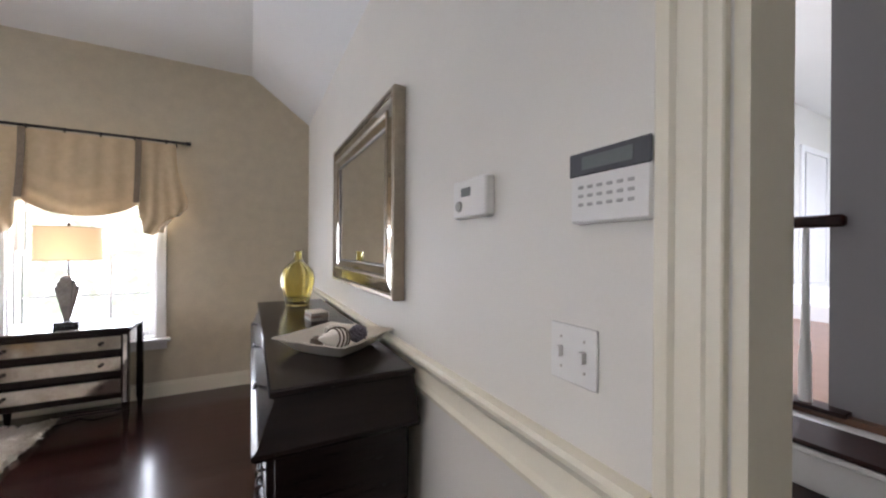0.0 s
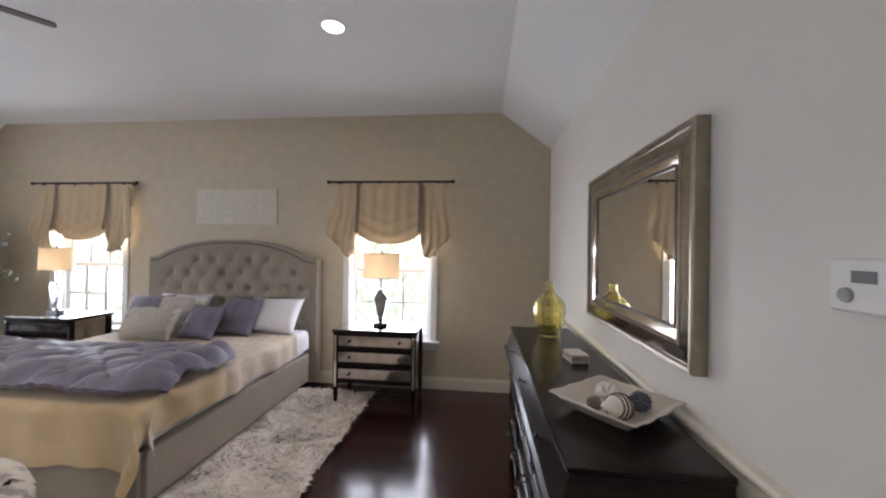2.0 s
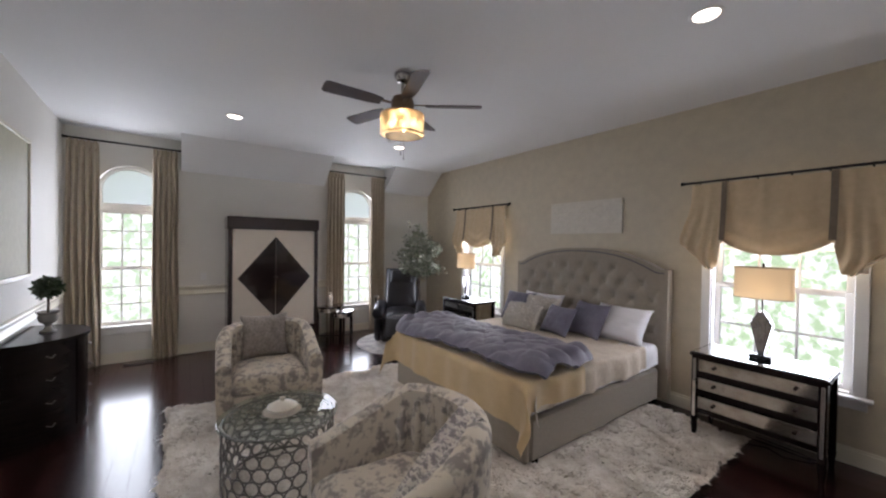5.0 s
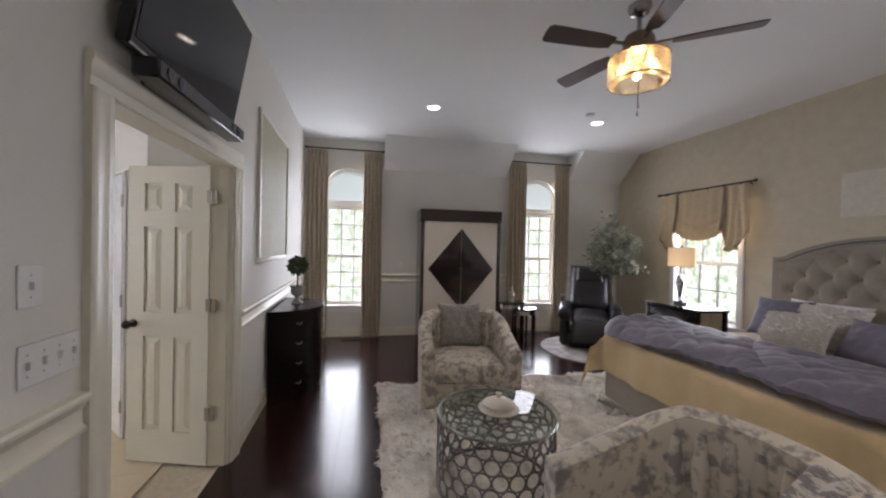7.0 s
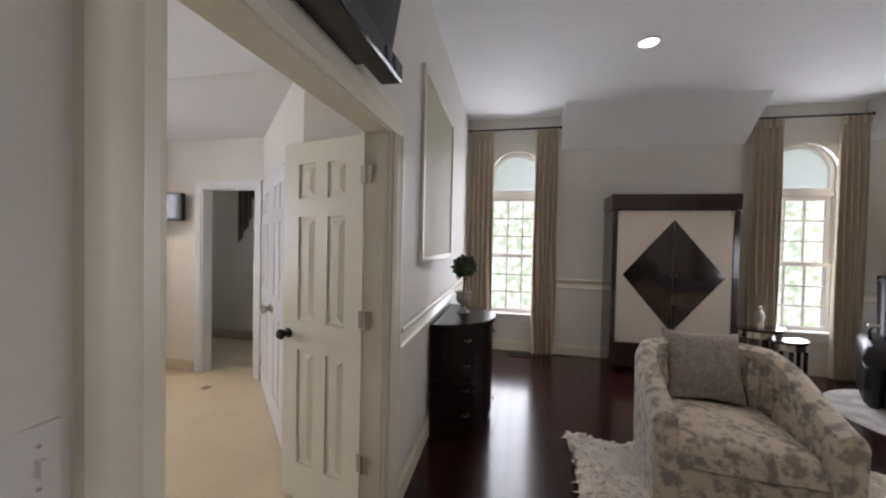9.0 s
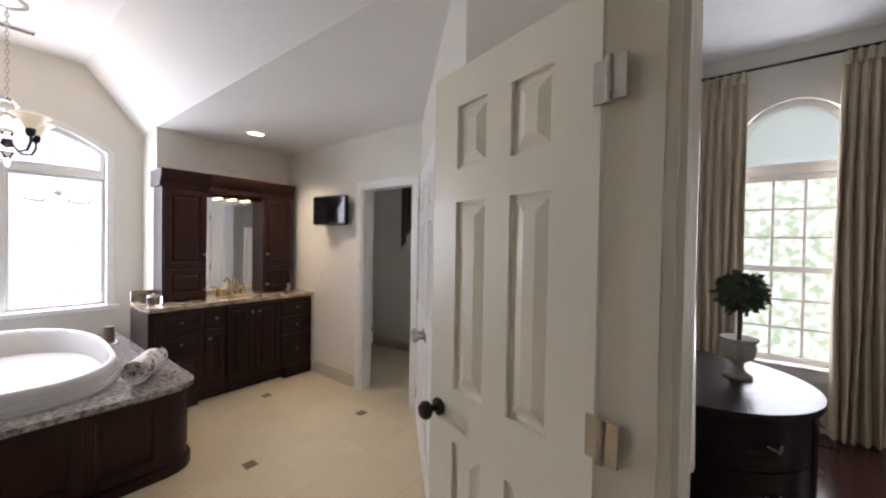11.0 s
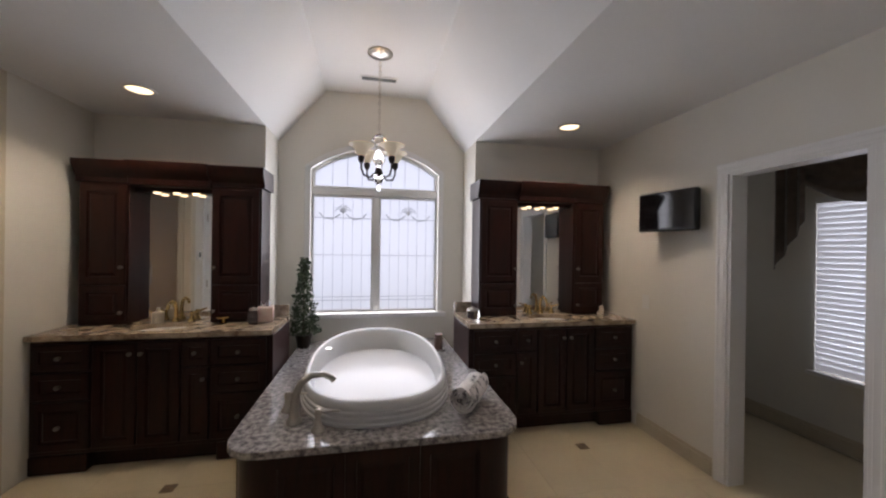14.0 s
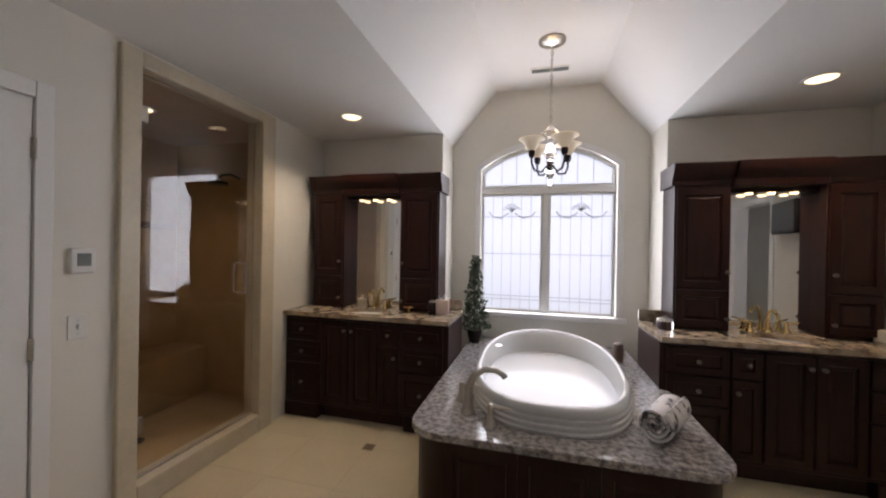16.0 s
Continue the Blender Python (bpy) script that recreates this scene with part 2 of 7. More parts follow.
tn.remove(tn["Principled BSDF"]); t_tr = tn.new("ShaderNodeBsdfTransparent"); t_tr.inputs[0].default_value = (.90, .95, .93, 1)
t_gl = tn.new("ShaderNodeBsdfGlossy"); t_gl.inputs["Roughness"].default_value = .02; t_mx = tn.new("ShaderNodeMixShader"); t_mx.inputs[0].default_value = .13
tl_.new(t_tr.outputs[0], t_mx.inputs[1]); tl_.new(t_gl.outputs[0], t_mx.inputs[2]); tl_.new(t_mx.outputs[0], tn["Material Output"].inputs[0])
M["lead"] = mat("pale_lead_came", (.66, .68, .71), .6, wear=.2, scale=20)
M["pewter"] = mat("pewter_metal", (.22, .20, .18), .35, .9, wear=.3, scale=20, bump=.02)
M["roundrug"] = mat("round_rug_weave", (.56, .53, .50), .95, col2=(.36, .34, .33), scale=6, fine=80, bump=.3, alpha_mix=.2)
M["ebony2"] = mat("glossy_dark_lacquer", (.012, .008, .008), .06, col2=(.024, .014, .012), scale=2.5, fine=30, bump=0, coat=.5)
M["artpanel"] = mat("olive_wallpaper_panel", (.50, .48, .34), .6, col2=(.44, .42, .29), scale=14, fine=60, bump=.15)
M["artwhite"] = mat("white_plaster_relief", (.68, .63, .54), .8, col2=(.60, .555, .47), scale=20, bump=.3)
M["urn"] = mat("pale_stone_urn", (.42, .40, .37), .6, col2=(.30, .28, .25), scale=14, bump=.2)
M["ficusleaf"] = mat("variegated_leaf", (.12, .145, .085), .5, col2=(.42, .42, .34), scale=10, fine=30, alpha_mix=.3)
M["bronzefan"] = mat("brushed_fan_bronze", (.26, .19, .13), .35, .85, wear=.3, scale=20)
M["blade"] = mat("dark_walnut_blade", (.06, .035, .028), .4, col2=(.035, .02, .018), scale=5, fine=60, stretch=(1, 9, 1))
for key in ("wall", "ceiling", "bathwall"):
    M[key].node_tree.nodes["Principled BSDF"].inputs["Specular IOR Level"].default_value = .35


# ---- builders ----
def box(bm, x0, y0, z0, x1, y1, z1, bev=0.0, m=None):
    vs = [bm.verts.new((x, y, z)) for x in (x0, x1) for y in (y0, y1) for z in (z0, z1)]
    fs = [bm.faces.new([vs[i] for i in q]) for q in ((0, 1, 3, 2), (4, 6, 7, 5), (0, 4, 5, 1), (2, 3, 7, 6), (0, 2, 6, 4), (1, 5, 7, 3))]
    if m is not None: bmesh.ops.transform(bm, matrix=m, verts=vs)
    if bev:
        es = list({e for f in fs for e in f.edges})
        bmesh.ops.bevel(bm, geom=es, offset=bev, segments=1, affect="EDGES", profile=.5)
    return bm


def bx(x0, y0, z0, x1, y1, z1, bev=0.0, m=None):
    return box(bmesh.new(), x0, y0, z0, x1, y1, z1, bev, m)


def prism(bm, poly, axis, a, b):
    def at(p, h): return {"x": (h, p[0], p[1]), "y": (p[0], h, p[1]), "z": (p[0], p[1], h)}[axis]
    lo = [bm.verts.new(at(p, a)) for p in poly]; hi = [bm.verts.new(at(p, b)) for p in poly]; n = len(poly)
    bm.faces.new(lo); bm.faces.new(hi[::-1])
    for i in range(n): bm.faces.new((lo[i], hi[i], hi[(i + 1) % n], lo[(i + 1) % n]))
    return bm


def tube(bm, pts, r, seg=10, closed=False, caps=True):
    pts = [Vector(p) for p in pts]; n = len(pts); rings = []
    rr = r if isinstance(r, (list, tuple)) else [r] * n
    up = None
    for i, p in enumerate(pts):
        d = (pts[(i + 1) % n] - pts[i - 1]) if closed else (pts[min(i + 1, n - 1)] - pts[max(i - 1, 0)])
        d.normalize()
        if up is None: up = Vector((0, 0, 1)) if abs(d.z) < .9 else Vector((1, 0, 0))
        a = d.cross(up).normalized(); b = a.cross(d).normalized(); up = b
        rings.append([bm.verts.new(p + (a * math.cos(k * 2 * math.pi / seg) + b * math.sin(k * 2 * math.pi / seg)) * rr[i]) for k in range(seg)])
    for i in range(n if closed else n - 1):
        A, B = rings[i], rings[(i + 1) % n]
        for k in range(seg): bm.faces.new((A[k], A[(k + 1) % seg], B[(k + 1) % seg], B[k]))
    if caps and not closed: bm.faces.new(rings[0][::-1]); bm.faces.new(rings[-1])
    return bm


def lathe(bm, prof, cx=0, cy=0, seg=24, sx=1.0, sy=1.0, flute=0.0, nfl=12):
    rings = []
    for r, z in prof:
        ring = []
        for k in range(seg):
            a = 2 * math.pi * k / seg; q = r * (1 + flute * math.cos(nfl * a))
            ring.append(bm.verts.new((cx + q * sx * math.cos(a), cy + q * sy * math.sin(a), z)))
        rings.append(ring)
    for A, B in zip(rings, rings[1:]):
        for k in range(seg): bm.faces.new((A[k], A[(k + 1) % seg], B[(k + 1) % seg], B[k]))
    if prof[0][0] > 1e-4: bm.faces.new(rings[0][::-1])
    if prof[-1][0] > 1e-4: bm.faces.new(rings[-1])
    return bm


def sheet_grid(bm, nu, nv, fn, thick=0.0):
    g = [[bm.verts.new(fn(i / nu, j / nv)) for j in range(nv + 1)] for i in range(nu + 1)]
    for i in range(nu):
        for j in range(nv): bm.faces.new((g[i][j], g[i + 1][j], g[i + 1][j + 1], g[i][j + 1]))
    if thick:
        bmesh.ops.recalc_face_normals(bm, faces=bm.faces); bmesh.ops.solidify(bm, geom=list(bm.faces), thickness=thick)
    return bm


def stepped(x0, x1, z0, z1, y, steps):
    """One connected panel facing +y: rings of (inset, height over y), closed at the back and capped at the last ring."""
    bm = bmesh.new(); rings = []
    for d, h in steps: rings.append([bm.verts.new((u, y + h, v)) for u, v in ((x0 + d, z0 + d), (x1 - d, z0 + d), (x1 - d, z1 - d), (x0 + d, z1 - d))])
    for A, B in zip(rings, rings[1:]):
        for k in range(4): bm.faces.new((A[k], A[(k + 1) % 4], B[(k + 1) % 4], B[k]))
    bm.faces.new(rings[0]); bm.faces.new(rings[-1])
    return bm


def mesh_of(name, bm, material, smooth=None):
    bmesh.ops.recalc_face_normals(bm, faces=bm.faces)
    me = bpy.data.meshes.new(name); bm.to_mesh(me); bm.free()
    me.materials.append(material)
    if smooth is not None:
        me.shade_smooth(); me.set_sharp_from_angle(angle=radians(smooth))
    return me


def part(name, bm, material, parent, label="", smooth=40):
    ob = new(name, mesh_of(name, bm, material, smooth)); ob.parent = parent
    if label: ob["label"] = label
    return ob


def same_part(name, src, parent, m):
    ob = new(name, src.data); ob.parent = parent; ob.matrix_basis = m
    return ob


def thing(name, label, category, x=0, y=0, z=0, rz=0, group="", kind=""):
    ob = new(name); ob.empty_display_size = .1; ob.matrix_basis = pose(x, y, z, 0, 0, rz)
    return tagged(ob, label, category, group, kind)


def solid(name, bm, material, label, category, kind="", group="", smooth=40):
    return tagged(new(name, mesh_of(name, bm, material, smooth)), label, category, group, kind)


def built(name, bm, material, label, category, smooth=None):
    return solid(name, bm, material, label, category, "structure", smooth=smooth)


def wall_along(axis, a0, a1, b0, b1, z0, z1, holes):
    """A wall from a0 to a1 along the axis, b0 to b1 thick, with rectangular holes (a, a, z, z)."""
    bm = bmesh.new()
    cuts = sorted({a0, a1, *[h[0] for h in holes], *[h[1] for h in holes]})
    for p, q in zip(cuts, cuts[1:]):
        spans = sorted((h[2], h[3]) for h in holes if h[0] <= p + 1e-6 and h[1] >= q - 1e-6)
        z = z0
        for lo, hi in spans + [(z1, z1)]:
            if lo > z + 1e-5:
                if axis == "x": box(bm, p, b0, z, q, b1, lo)
                else: box(bm, b0, p, z, b1, q, lo)
            z = max(z, hi)
    bmesh.ops.remove_doubles(bm, verts=bm.verts, dist=1e-5)
    return bm


def arch_fill(bm, axis, a0, a1, zs, zt, b0, b1):
    """The two spandrels that round the top of an opening off to a segment arch, springing at zs and crowned at zt."""
    n = 12; c = (a0 + a1) / 2; w = (a1 - a0) / 2; h = zt - zs; R = (w * w + h * h) / (2 * h)
    for s in (-1, 1):
        poly = [(c + s * w, zt + .001)]
        for i in range(n + 1):
            u = i / n * w; poly.append((c + s * (w - u), zt - R + math.sqrt(R * R - (w - u) ** 2)))
        prism(bm, poly, "y" if axis == "x" else "x", b0, b1)
    return bm


# ---- structure: bedroom ----
CE, SLE, SLW = 3.19, 2.767, 2.745      # ceiling, foot of the east slope, of the west slope
XW, YS = -7.60, -5.515                  # west wall, south wall
WIN_E, WIN_N = (-2.32, -1.34), (-6.28, -5.30)
bm = wall_along("x", XW - .2, .2, 0, .16, -.1, 3.4, [(*WIN_E, .56, 2.12), (*WIN_N, .56, 2.12)])
built("wall_north", bm, M["paper"], "beige textured wallpaper wall behind the bed", "wall")
D1, D2 = (-5.64, -4.40), (-2.27, -1.07)  # dormers
W1, W2 = (-5.32, -4.62), (-2.02, -1.30)
bm = wall_along("y", -5.80, -.001, XW - .2, XW, -.1, 3.3, [(*W1, .52, 2.74), (*W2, .52, 2.74)])
for w in (W1, W2): arch_fill(bm, "y", w[0], w[1], 2.46, 2.74, XW - .2, XW)
built("wall_west", bm, M["wall"], "cream painted wall with two arched windows", "wall")
bm = wall_along("y", YS - .13, -.001, 0, .13, -.1, 3.3, [(-4.93, -4.01, -.1, 2.05)])
built("wall_east", bm, M["wall"], "cream painted bedroom wall with an entry doorway", "wall")
DX0, DX1 = -4.235, -3.055
bm = wall_along("x", -4.345, -.001, YS - .13, YS, -.1, 3.3, [(DX0, DX1, -.1, 2.05)])
prism(bm, [(-4.345, YS), (XW + .001, -5.64), (XW + .001, -5.78), (-4.56, YS - .129), (-4.345, YS - .129)], "z", -.1, 3.3)   # this end runs slightly out of square
SLANT = Matrix.Translation((-4.345, YS, 0)) @ Matrix.Rotation(radians(2.2), 4, "Z") @ Matrix.Translation((4.345, -YS, 0))
built("wall_south", bm, M["wall"], "cream painted wall with the bathroom doorway", "wall")
bm = prism(bmesh.new(), [(-7.09, CE), (-.56, CE), (.1, SLE - .075), (.1, 3.34), (-7.09, 3.34)], "y", YS - .126, -.001)
for y0, y1 in ((-.001, D2[1]), (D2[0], D1[1])):
    prism(bm, [(-7.091, CE), (-7.091, 3.34), (-7.599, 3.34), (-7.599, SLW)], "y", y0, y1)
for d in (D1, D2): box(bm, XW + .001, d[0], CE, -7.092, d[1], 3.34)
built("ceiling", bm, M["ceiling"], "white ceiling with sloped eaves and dormers", "ceiling")
built("floor", bx(XW - .2, YS - .065, -.12, .13, .1, -.008), M["darkwood"], "dark cherry plank floor with a satin gloss", "floor")


def skirting(name, axis, a0, a1, b, side, material, h=.14, t=.016):
    bm = bmesh.new(); lo, hi = sorted((b, b + side * t)); lo2, hi2 = sorted((b, b + side * t * .55))
    for (p, q, z0, z1) in ((lo, hi, 0, h - .025), (lo2, hi2, h - .025, h)):
        if axis == "x": box(bm, a0, p, z0, a1, q, z1, .002)
        else: box(bm, p, a0, z0, q, a1, z1, .002)
    built(name, bm, material, "painted baseboard along the wall", "baseboard")


def chair_rail(name, axis, a0, a1, b, side):
    prof = ((0, .886), (.013, .886), (.021, .893), (.022, .906), (.013, .916), (.009, .922), (.008, .968), (.016, .976), (.022, .990), (.034, 1.000), (.036, 1.012), (.030, 1.022), (0, 1.024))
    built(name, prism(bmesh.new(), [(b + side * d, z) for d, z in prof], axis, a0, a1) if axis == "x" else prism(bmesh.new(), [(b + side * d, z) for d, z in prof], "y", a0, a1), M["trim"], "cream two-bead chair rail moulding", "trim", smooth=35)


skirting("baseboard_north", "x", XW + .02, -.02, 0, -1, M["trim"])
skirting("baseboard_east", "y", -3.90, -.002, 0, -1, M["trim"])
skirting("baseboard_west", "y", YS + .02, -.02, XW, 1, M["trim"])
skirting("baseboard_south_a", "x", XW + .002, -4.362, YS, 1, M["trim"])
skirting("baseboard_south_b", "x", -2.928, -.002, YS, 1, M["trim"])
chair_rail("trim_rail_east", "y", -3.905, -.002, 0, -1)
chair_rail("trim_rail_south_a", "x", XW + .002, -4.365, YS, 1)
chair_rail("trim_rail_south_b", "x", -2.925, -.002, YS, 1)
for n in ("baseboard_south_a", "trim_rail_south_a"): bpy.data.objects[n].matrix_basis = SLANT
for i, (p, q) in enumerate(((-5.60, -5.52), (-4.45, -2.17), (-1.15, -.04))): chair_rail("trim_rail_west_%d" % (i + 1), "y", p, q, XW, 1)


def casing(name, axis, a0, a1, top, b, side, w=.09, t=.028, material=None, label="cream moulded door casing"):
    """Moulded casing round a door opening a0..a1 on the wall face b: one profile up both sides and across the head."""
    prof = [(0, 0), (0, .5 * t), (.03 * w, .58 * t), (.22 * w, .60 * t), (.27 * w, .74 * t), (.33 * w, .70 * t), (.66 * w, .76 * t), (.74 * w, .98 * t), (.82 * w, t), (.95 * w, t), (w, .86 * t), (w, 0)]
    bm = bmesh.new()
    for a, s in ((a0, -1), (a1, 1)):
        prism(bm, [(a + s * u, b + side * d) if axis == "x" else (b + side * d, a + s * u) for u, d in prof], "z", 0, top)
    prism(bm, [(b + side * d, top + u) for u, d in prof], axis, a0 - w, a1 + w)
    return built(name, bm, material or M["trim"], label, "trim", smooth=35)


casing("trim_bath_door", "x", DX0 - .005, DX1 + .005, 2.03, YS, 1, w=.12)
casing("trim_entry_door", "y", -4.935, -4.005, 2.045, 0, -1, w=.088)
bm = bmesh.new()
for p, q, z0, z1 in ((DX0, DX0 + .018, 0, 2.05), (DX1 - .018, DX1, 0, 2.05), (DX0 + .018, DX1 - .018, 2.024, 2.05)): box(bm, p, YS - .13, z0, q, YS + .001, z1)
for p, q in ((DX0 + .018, DX0 + .03), (DX1 - .03, DX1 - .018)): box(bm, p, YS - .06, 0, q, YS - .02, 2.024)
built("trim_bath_jamb", bm, M["trim"], "cream painted door jamb with stop", "trim")
bm = bmesh.new()
for p, q, z0, z1 in ((-4.93, -4.912, 0, 2.05), (-4.028, -4.01, 0, 2.05), (-4.912, -4.028, 2.032, 2.05)): box(bm, -.002, p, z0, .132, q, z1)
built("trim_entry_jamb", bm, M["trim"], "cream painted entry door jamb", "trim")

# hall beyond the entry: steps up to a landing with a rail
built("floor_hall", bx(.13, -6.0, -.12, 1.35, -2.2, -.012), M["oak"], "brown wood hall floor", "floor")
for i in range(3):
    built("stair_step_%d" % (i + 1), box(bx(1.0 + i * .25, -3.9, -.012, 1.9, -3.0, .2 * (i + 1) - .03), .97 + i * .25, -3.92, .2 * (i + 1) - .03, 1.9, -3.0, .2 * (i + 1), .006), M["white"], "white stair riser with dark tread", "stairs")
    built("stair_tread_%d" % (i + 1), bx(.96 + i * .25, -3.93, .2 * (i + 1) + .002, 1.24 + i * .25, -3.0, .2 * (i + 1) + .025, .006), M["cherry"], "dark cherry stair tread with rounded nosing", "stairs")
built("floor_landing", bx(1.9, -5.0, .45, 7.5, -1.0, .63), M["oak"], "brown wood landing floor", "floor")
# its dark grey carries the shade in the colour
built("wall_stair", bx(1.95, -5.2, -.1, 2.05, -3.58, 3.4), M["shadewall"], "stair wall with its shade put into the grey colour", "wall")
built("wall_hall_south", bx(.13, -5.3, -.1, 2.0, -5.2, 3.4), M["wall"], "cream hall wall", "wall")
built("wall_hall_north", bx(.13, -2.2, -.1, 7.5, -2.1, 3.4), M["wall"], "cream hall wall", "wall")
built("wall_hall_far", bx(7.4, -5.0, .6, 7.5, -2.1, 3.4), M["wall"], "cream far hall wall", "wall")
built("ceiling_hall", bx(.13, -6, 3.4, 7.5, -1, 3.5), M["ceiling"], "white hall ceiling", "ceiling")
for i in range(2): built("landing_step_%d" % (i + 1), bx(5.0 + .3 * i, -5, .63, 7.4, -2.2, .63 + .17 * (i + 1)), M["white"], "white landing step riser", "stairs")
d4 = thing("door_4", "white hall door standing ajar, seen from the bedroom", "door", 6.1, -2.203, .80, kind="structure")
part("casing", box(box(bx(-.09, -.03, 0, 0, 0, 2.06, .004), .80, -.03, 0, .89, 0, 2.06, .004), 0, -.03, 1.98, .80, 0, 2.06, .004), M["white"], d4)
# the strip beside the leaf is flat dark colour for an unlit opening
part("leaf", bx(.09, -.018, 0, .79, -.002, 1.975, .003), M["white"], d4); part("gap", bx(.005, -.008, 0, .085, -.002, 1.975), M["darkwood"], d4, "dark strip painted as the unlit opening beside the leaf")
part("knob", lathe(bmesh.new(), [(.02, 0), (.012, .012), (.03, .04), (.02, .06), (0, .062)], 0, 0, 12), M["bronze"], d4).matrix_basis = pose(.15, -.018, .95, 90)
r = thing("stair_rail", "dark wooden handrail on a white turned baluster", "railing", 1.93, -3.52, .63)
part("handrail", bx(-.03, -.12, .90, .03, 1.2, .96, .012), M["cherry"], r, "dark cherry handrail")
part("shoe_rail", bx(-.06, -.14, .0, .06, 1.2, .022, .004), M["cherry"], r, "dark cherry nosing")
for k in range(5):
    bm = lathe(bmesh.new(), [(.026, .0), (.026, .26), (.020, .29), (.024, .31), (.018, .34), (.013, .90)], 0, .02 + k * .24, 12)
    part("baluster", bm, M["white"], r, "white turned baluster")

# ---- structure: bathroom ----
BW, BE, BN, BV, BA = -5.79, -1.385, YS - .13, -9.655, -10.10   # west, east, north, vanity wall, alcove wall
AX0, AX1, BC, BT = -4.49, -2.635, 2.525, 3.06
FY = -10.3
bm = wall_along("y", -7.46, BN - .002, BE, BE + .12, -.1, 3.3, [])
wall2 = wall_along("y", BV - .2, -7.46, BE, BE + .12, -.1, 3.3, [(-8.90, -7.80, .13, 2.50)])
me_tmp = bpy.data.meshes.new("tmp"); wall2.to_mesh(me_tmp); bm.from_mesh(me_tmp); wall2.free()
built("wall_bath_east", bm, M["bathwall"], "cream bathroom wall with the shower opening", "wall")
TD = (-8.265, -7.59)
bm = wall_along("y", BV - .2, BN - .002, BW - .12, BW, -.1, 3.3, [(*TD, -.1, 2.01)])
built("wall_bath_west", bm, M["bathwall"], "cream bathroom wall with the toilet doorway", "wall")
bm = bmesh.new(); box(bm, BW - .12, BV - .65, -.1, AX0, BV, 3.3); box(bm, AX1, BV - .65, -.1, BE + .12, BV, 3.3)
built("wall_bath_vanity", bm, M["bathwall"], "cream wall behind the two vanities", "wall")
BWN = (-4.215, -2.935)
bm = wall_along("x", AX0 - .3, AX1 + .3, BA - .2, BA, -.1, 3.5, [(*BWN, .84, 2.50)])
arch_fill(bm, "x", BWN[0], BWN[1], 2.28, 2.50, BA - .2, BA)
built("wall_bath_south", bm, M["bathwall"], "cream alcove wall with the arched window", "wall")
bm = bmesh.new()
box(bm, BW - .1, BV - .1, BC, AX0 - .0, BN - .001, BC + .2); box(bm, AX1, BV - .1, BC, BE + .1, BN - .001, BC + .2)
prism(bm, [(AX0 - .001, BC), (-4.06, BT), (-3.07, BT), (AX1 + .001, BC), (AX1 + .001, 3.4), (AX0 - .001, 3.4)], "y", BA + .001, BN - .001)
built("ceiling_bath", bm, M["ceiling"], "white bathroom ceiling with a raised sloped tray", "ceiling")
# angled closet wall
bm = prism(bmesh.new(), [(BW + .001, -7.50), (-4.42, -6.13), (-4.42, BN), (-4.55, BN), (-4.55, -6.20), (BW + .001, -7.43)], "z", 0, BC - .002)
built("wall_bath_closet", bm, M["bathwall"], "cream angled closet wall", "wall")
built("floor_bath", bx(-7.3, FY, -.14, BE + .1, YS - .066, -.012), M["grout"], "cream stone tile floor with brown insets", "floor")
bm = wall_along("y", -10, -6.8, -7.2, -7.06, -.1, 2.7, [(-8.62, -7.92, .56, 1.95)])
built("wall_toilet_west", bm, M["bathwall"], "white toilet room wall with a window", "wall")
built("wall_toilet_south", bx(-7.2, -9.6, -.1, BW - .121, -9.5, 2.7), M["bathwall"], "white toilet room wall", "wall")
built("wall_toilet_north", bx(-7.2, -7.0, -.1, BW - .121, -6.9, 2.7), M["bathwall"], "white toilet room wall", "wall")
built("ceiling_toilet", bx(-7.2, -9.6, 2.5, BW - .121, -6.9, 2.7), M["ceiling"], "white toilet room ceiling", "ceiling")
skirting("baseboard_bath_west", "y", -9.05, -8.36, BW, 1, M["stone"], .12)
skirting("baseboard_toilet", "y", -9.48, -7.02, -7.06, 1, M["stone"], .12)
skirting("baseboard_bath_east_a", "y", -6.5, BN - .02, BE, -1, M["stone"], .12)
casing("trim_toilet_door", "y", TD[0] - .003, TD[1] + .003, 2.005, BW, 1, w=.07, t=.02, material=M["white"], label="white toilet door casing")
bm = bmesh.new()
for p, q, z0, z1 in ((TD[0], TD[0] + .016, 0, 2.01), (TD[1] - .016, TD[1], 0, 2.01), (TD[0] + .016, TD[1] - .016, 1.994, 2.01)): box(bm, BW - .122, p, z0, BW + .001, q, z1)
built("trim_toilet_jamb", bm, M["white"], "white painted door jamb", "trim")
# shower
SX = -.05
bm = bmesh.new(); box(bm, BE + .12, -9.32, -.05, SX, -9.2, 2.6); box(bm, BE + .12, -7.5, -.05, SX, -7.38, 2.6); box(bm, SX, -9.32, -.05, SX + .12, -7.38, 2.6)
built("wall_shower", bm, M["shower"], "tan stone shower walls", "wall")
built("ceiling_shower", bx(BE + .12, -9.3, 2.42, SX, -7.4, 2.6), M["shower"], "tan stone shower ceiling", "ceiling")
built("floor_shower", bx(BE + .12, -9.2, -.02, SX, -7.5, .05), M["shower"], "tan stone shower floor", "floor")
built("trim_shower_bench", bx(-.45, -9.19, .05, SX - .001, -7.52, .50, .01), M["shower"], "tan stone shower bench", "trim")
built("trim_shower_band", bx(SX - .012, -9.19, 1.60, SX - .001, -7.52, 1.66, .002), M["inset"], "brown mosaic band round the shower", "trim")
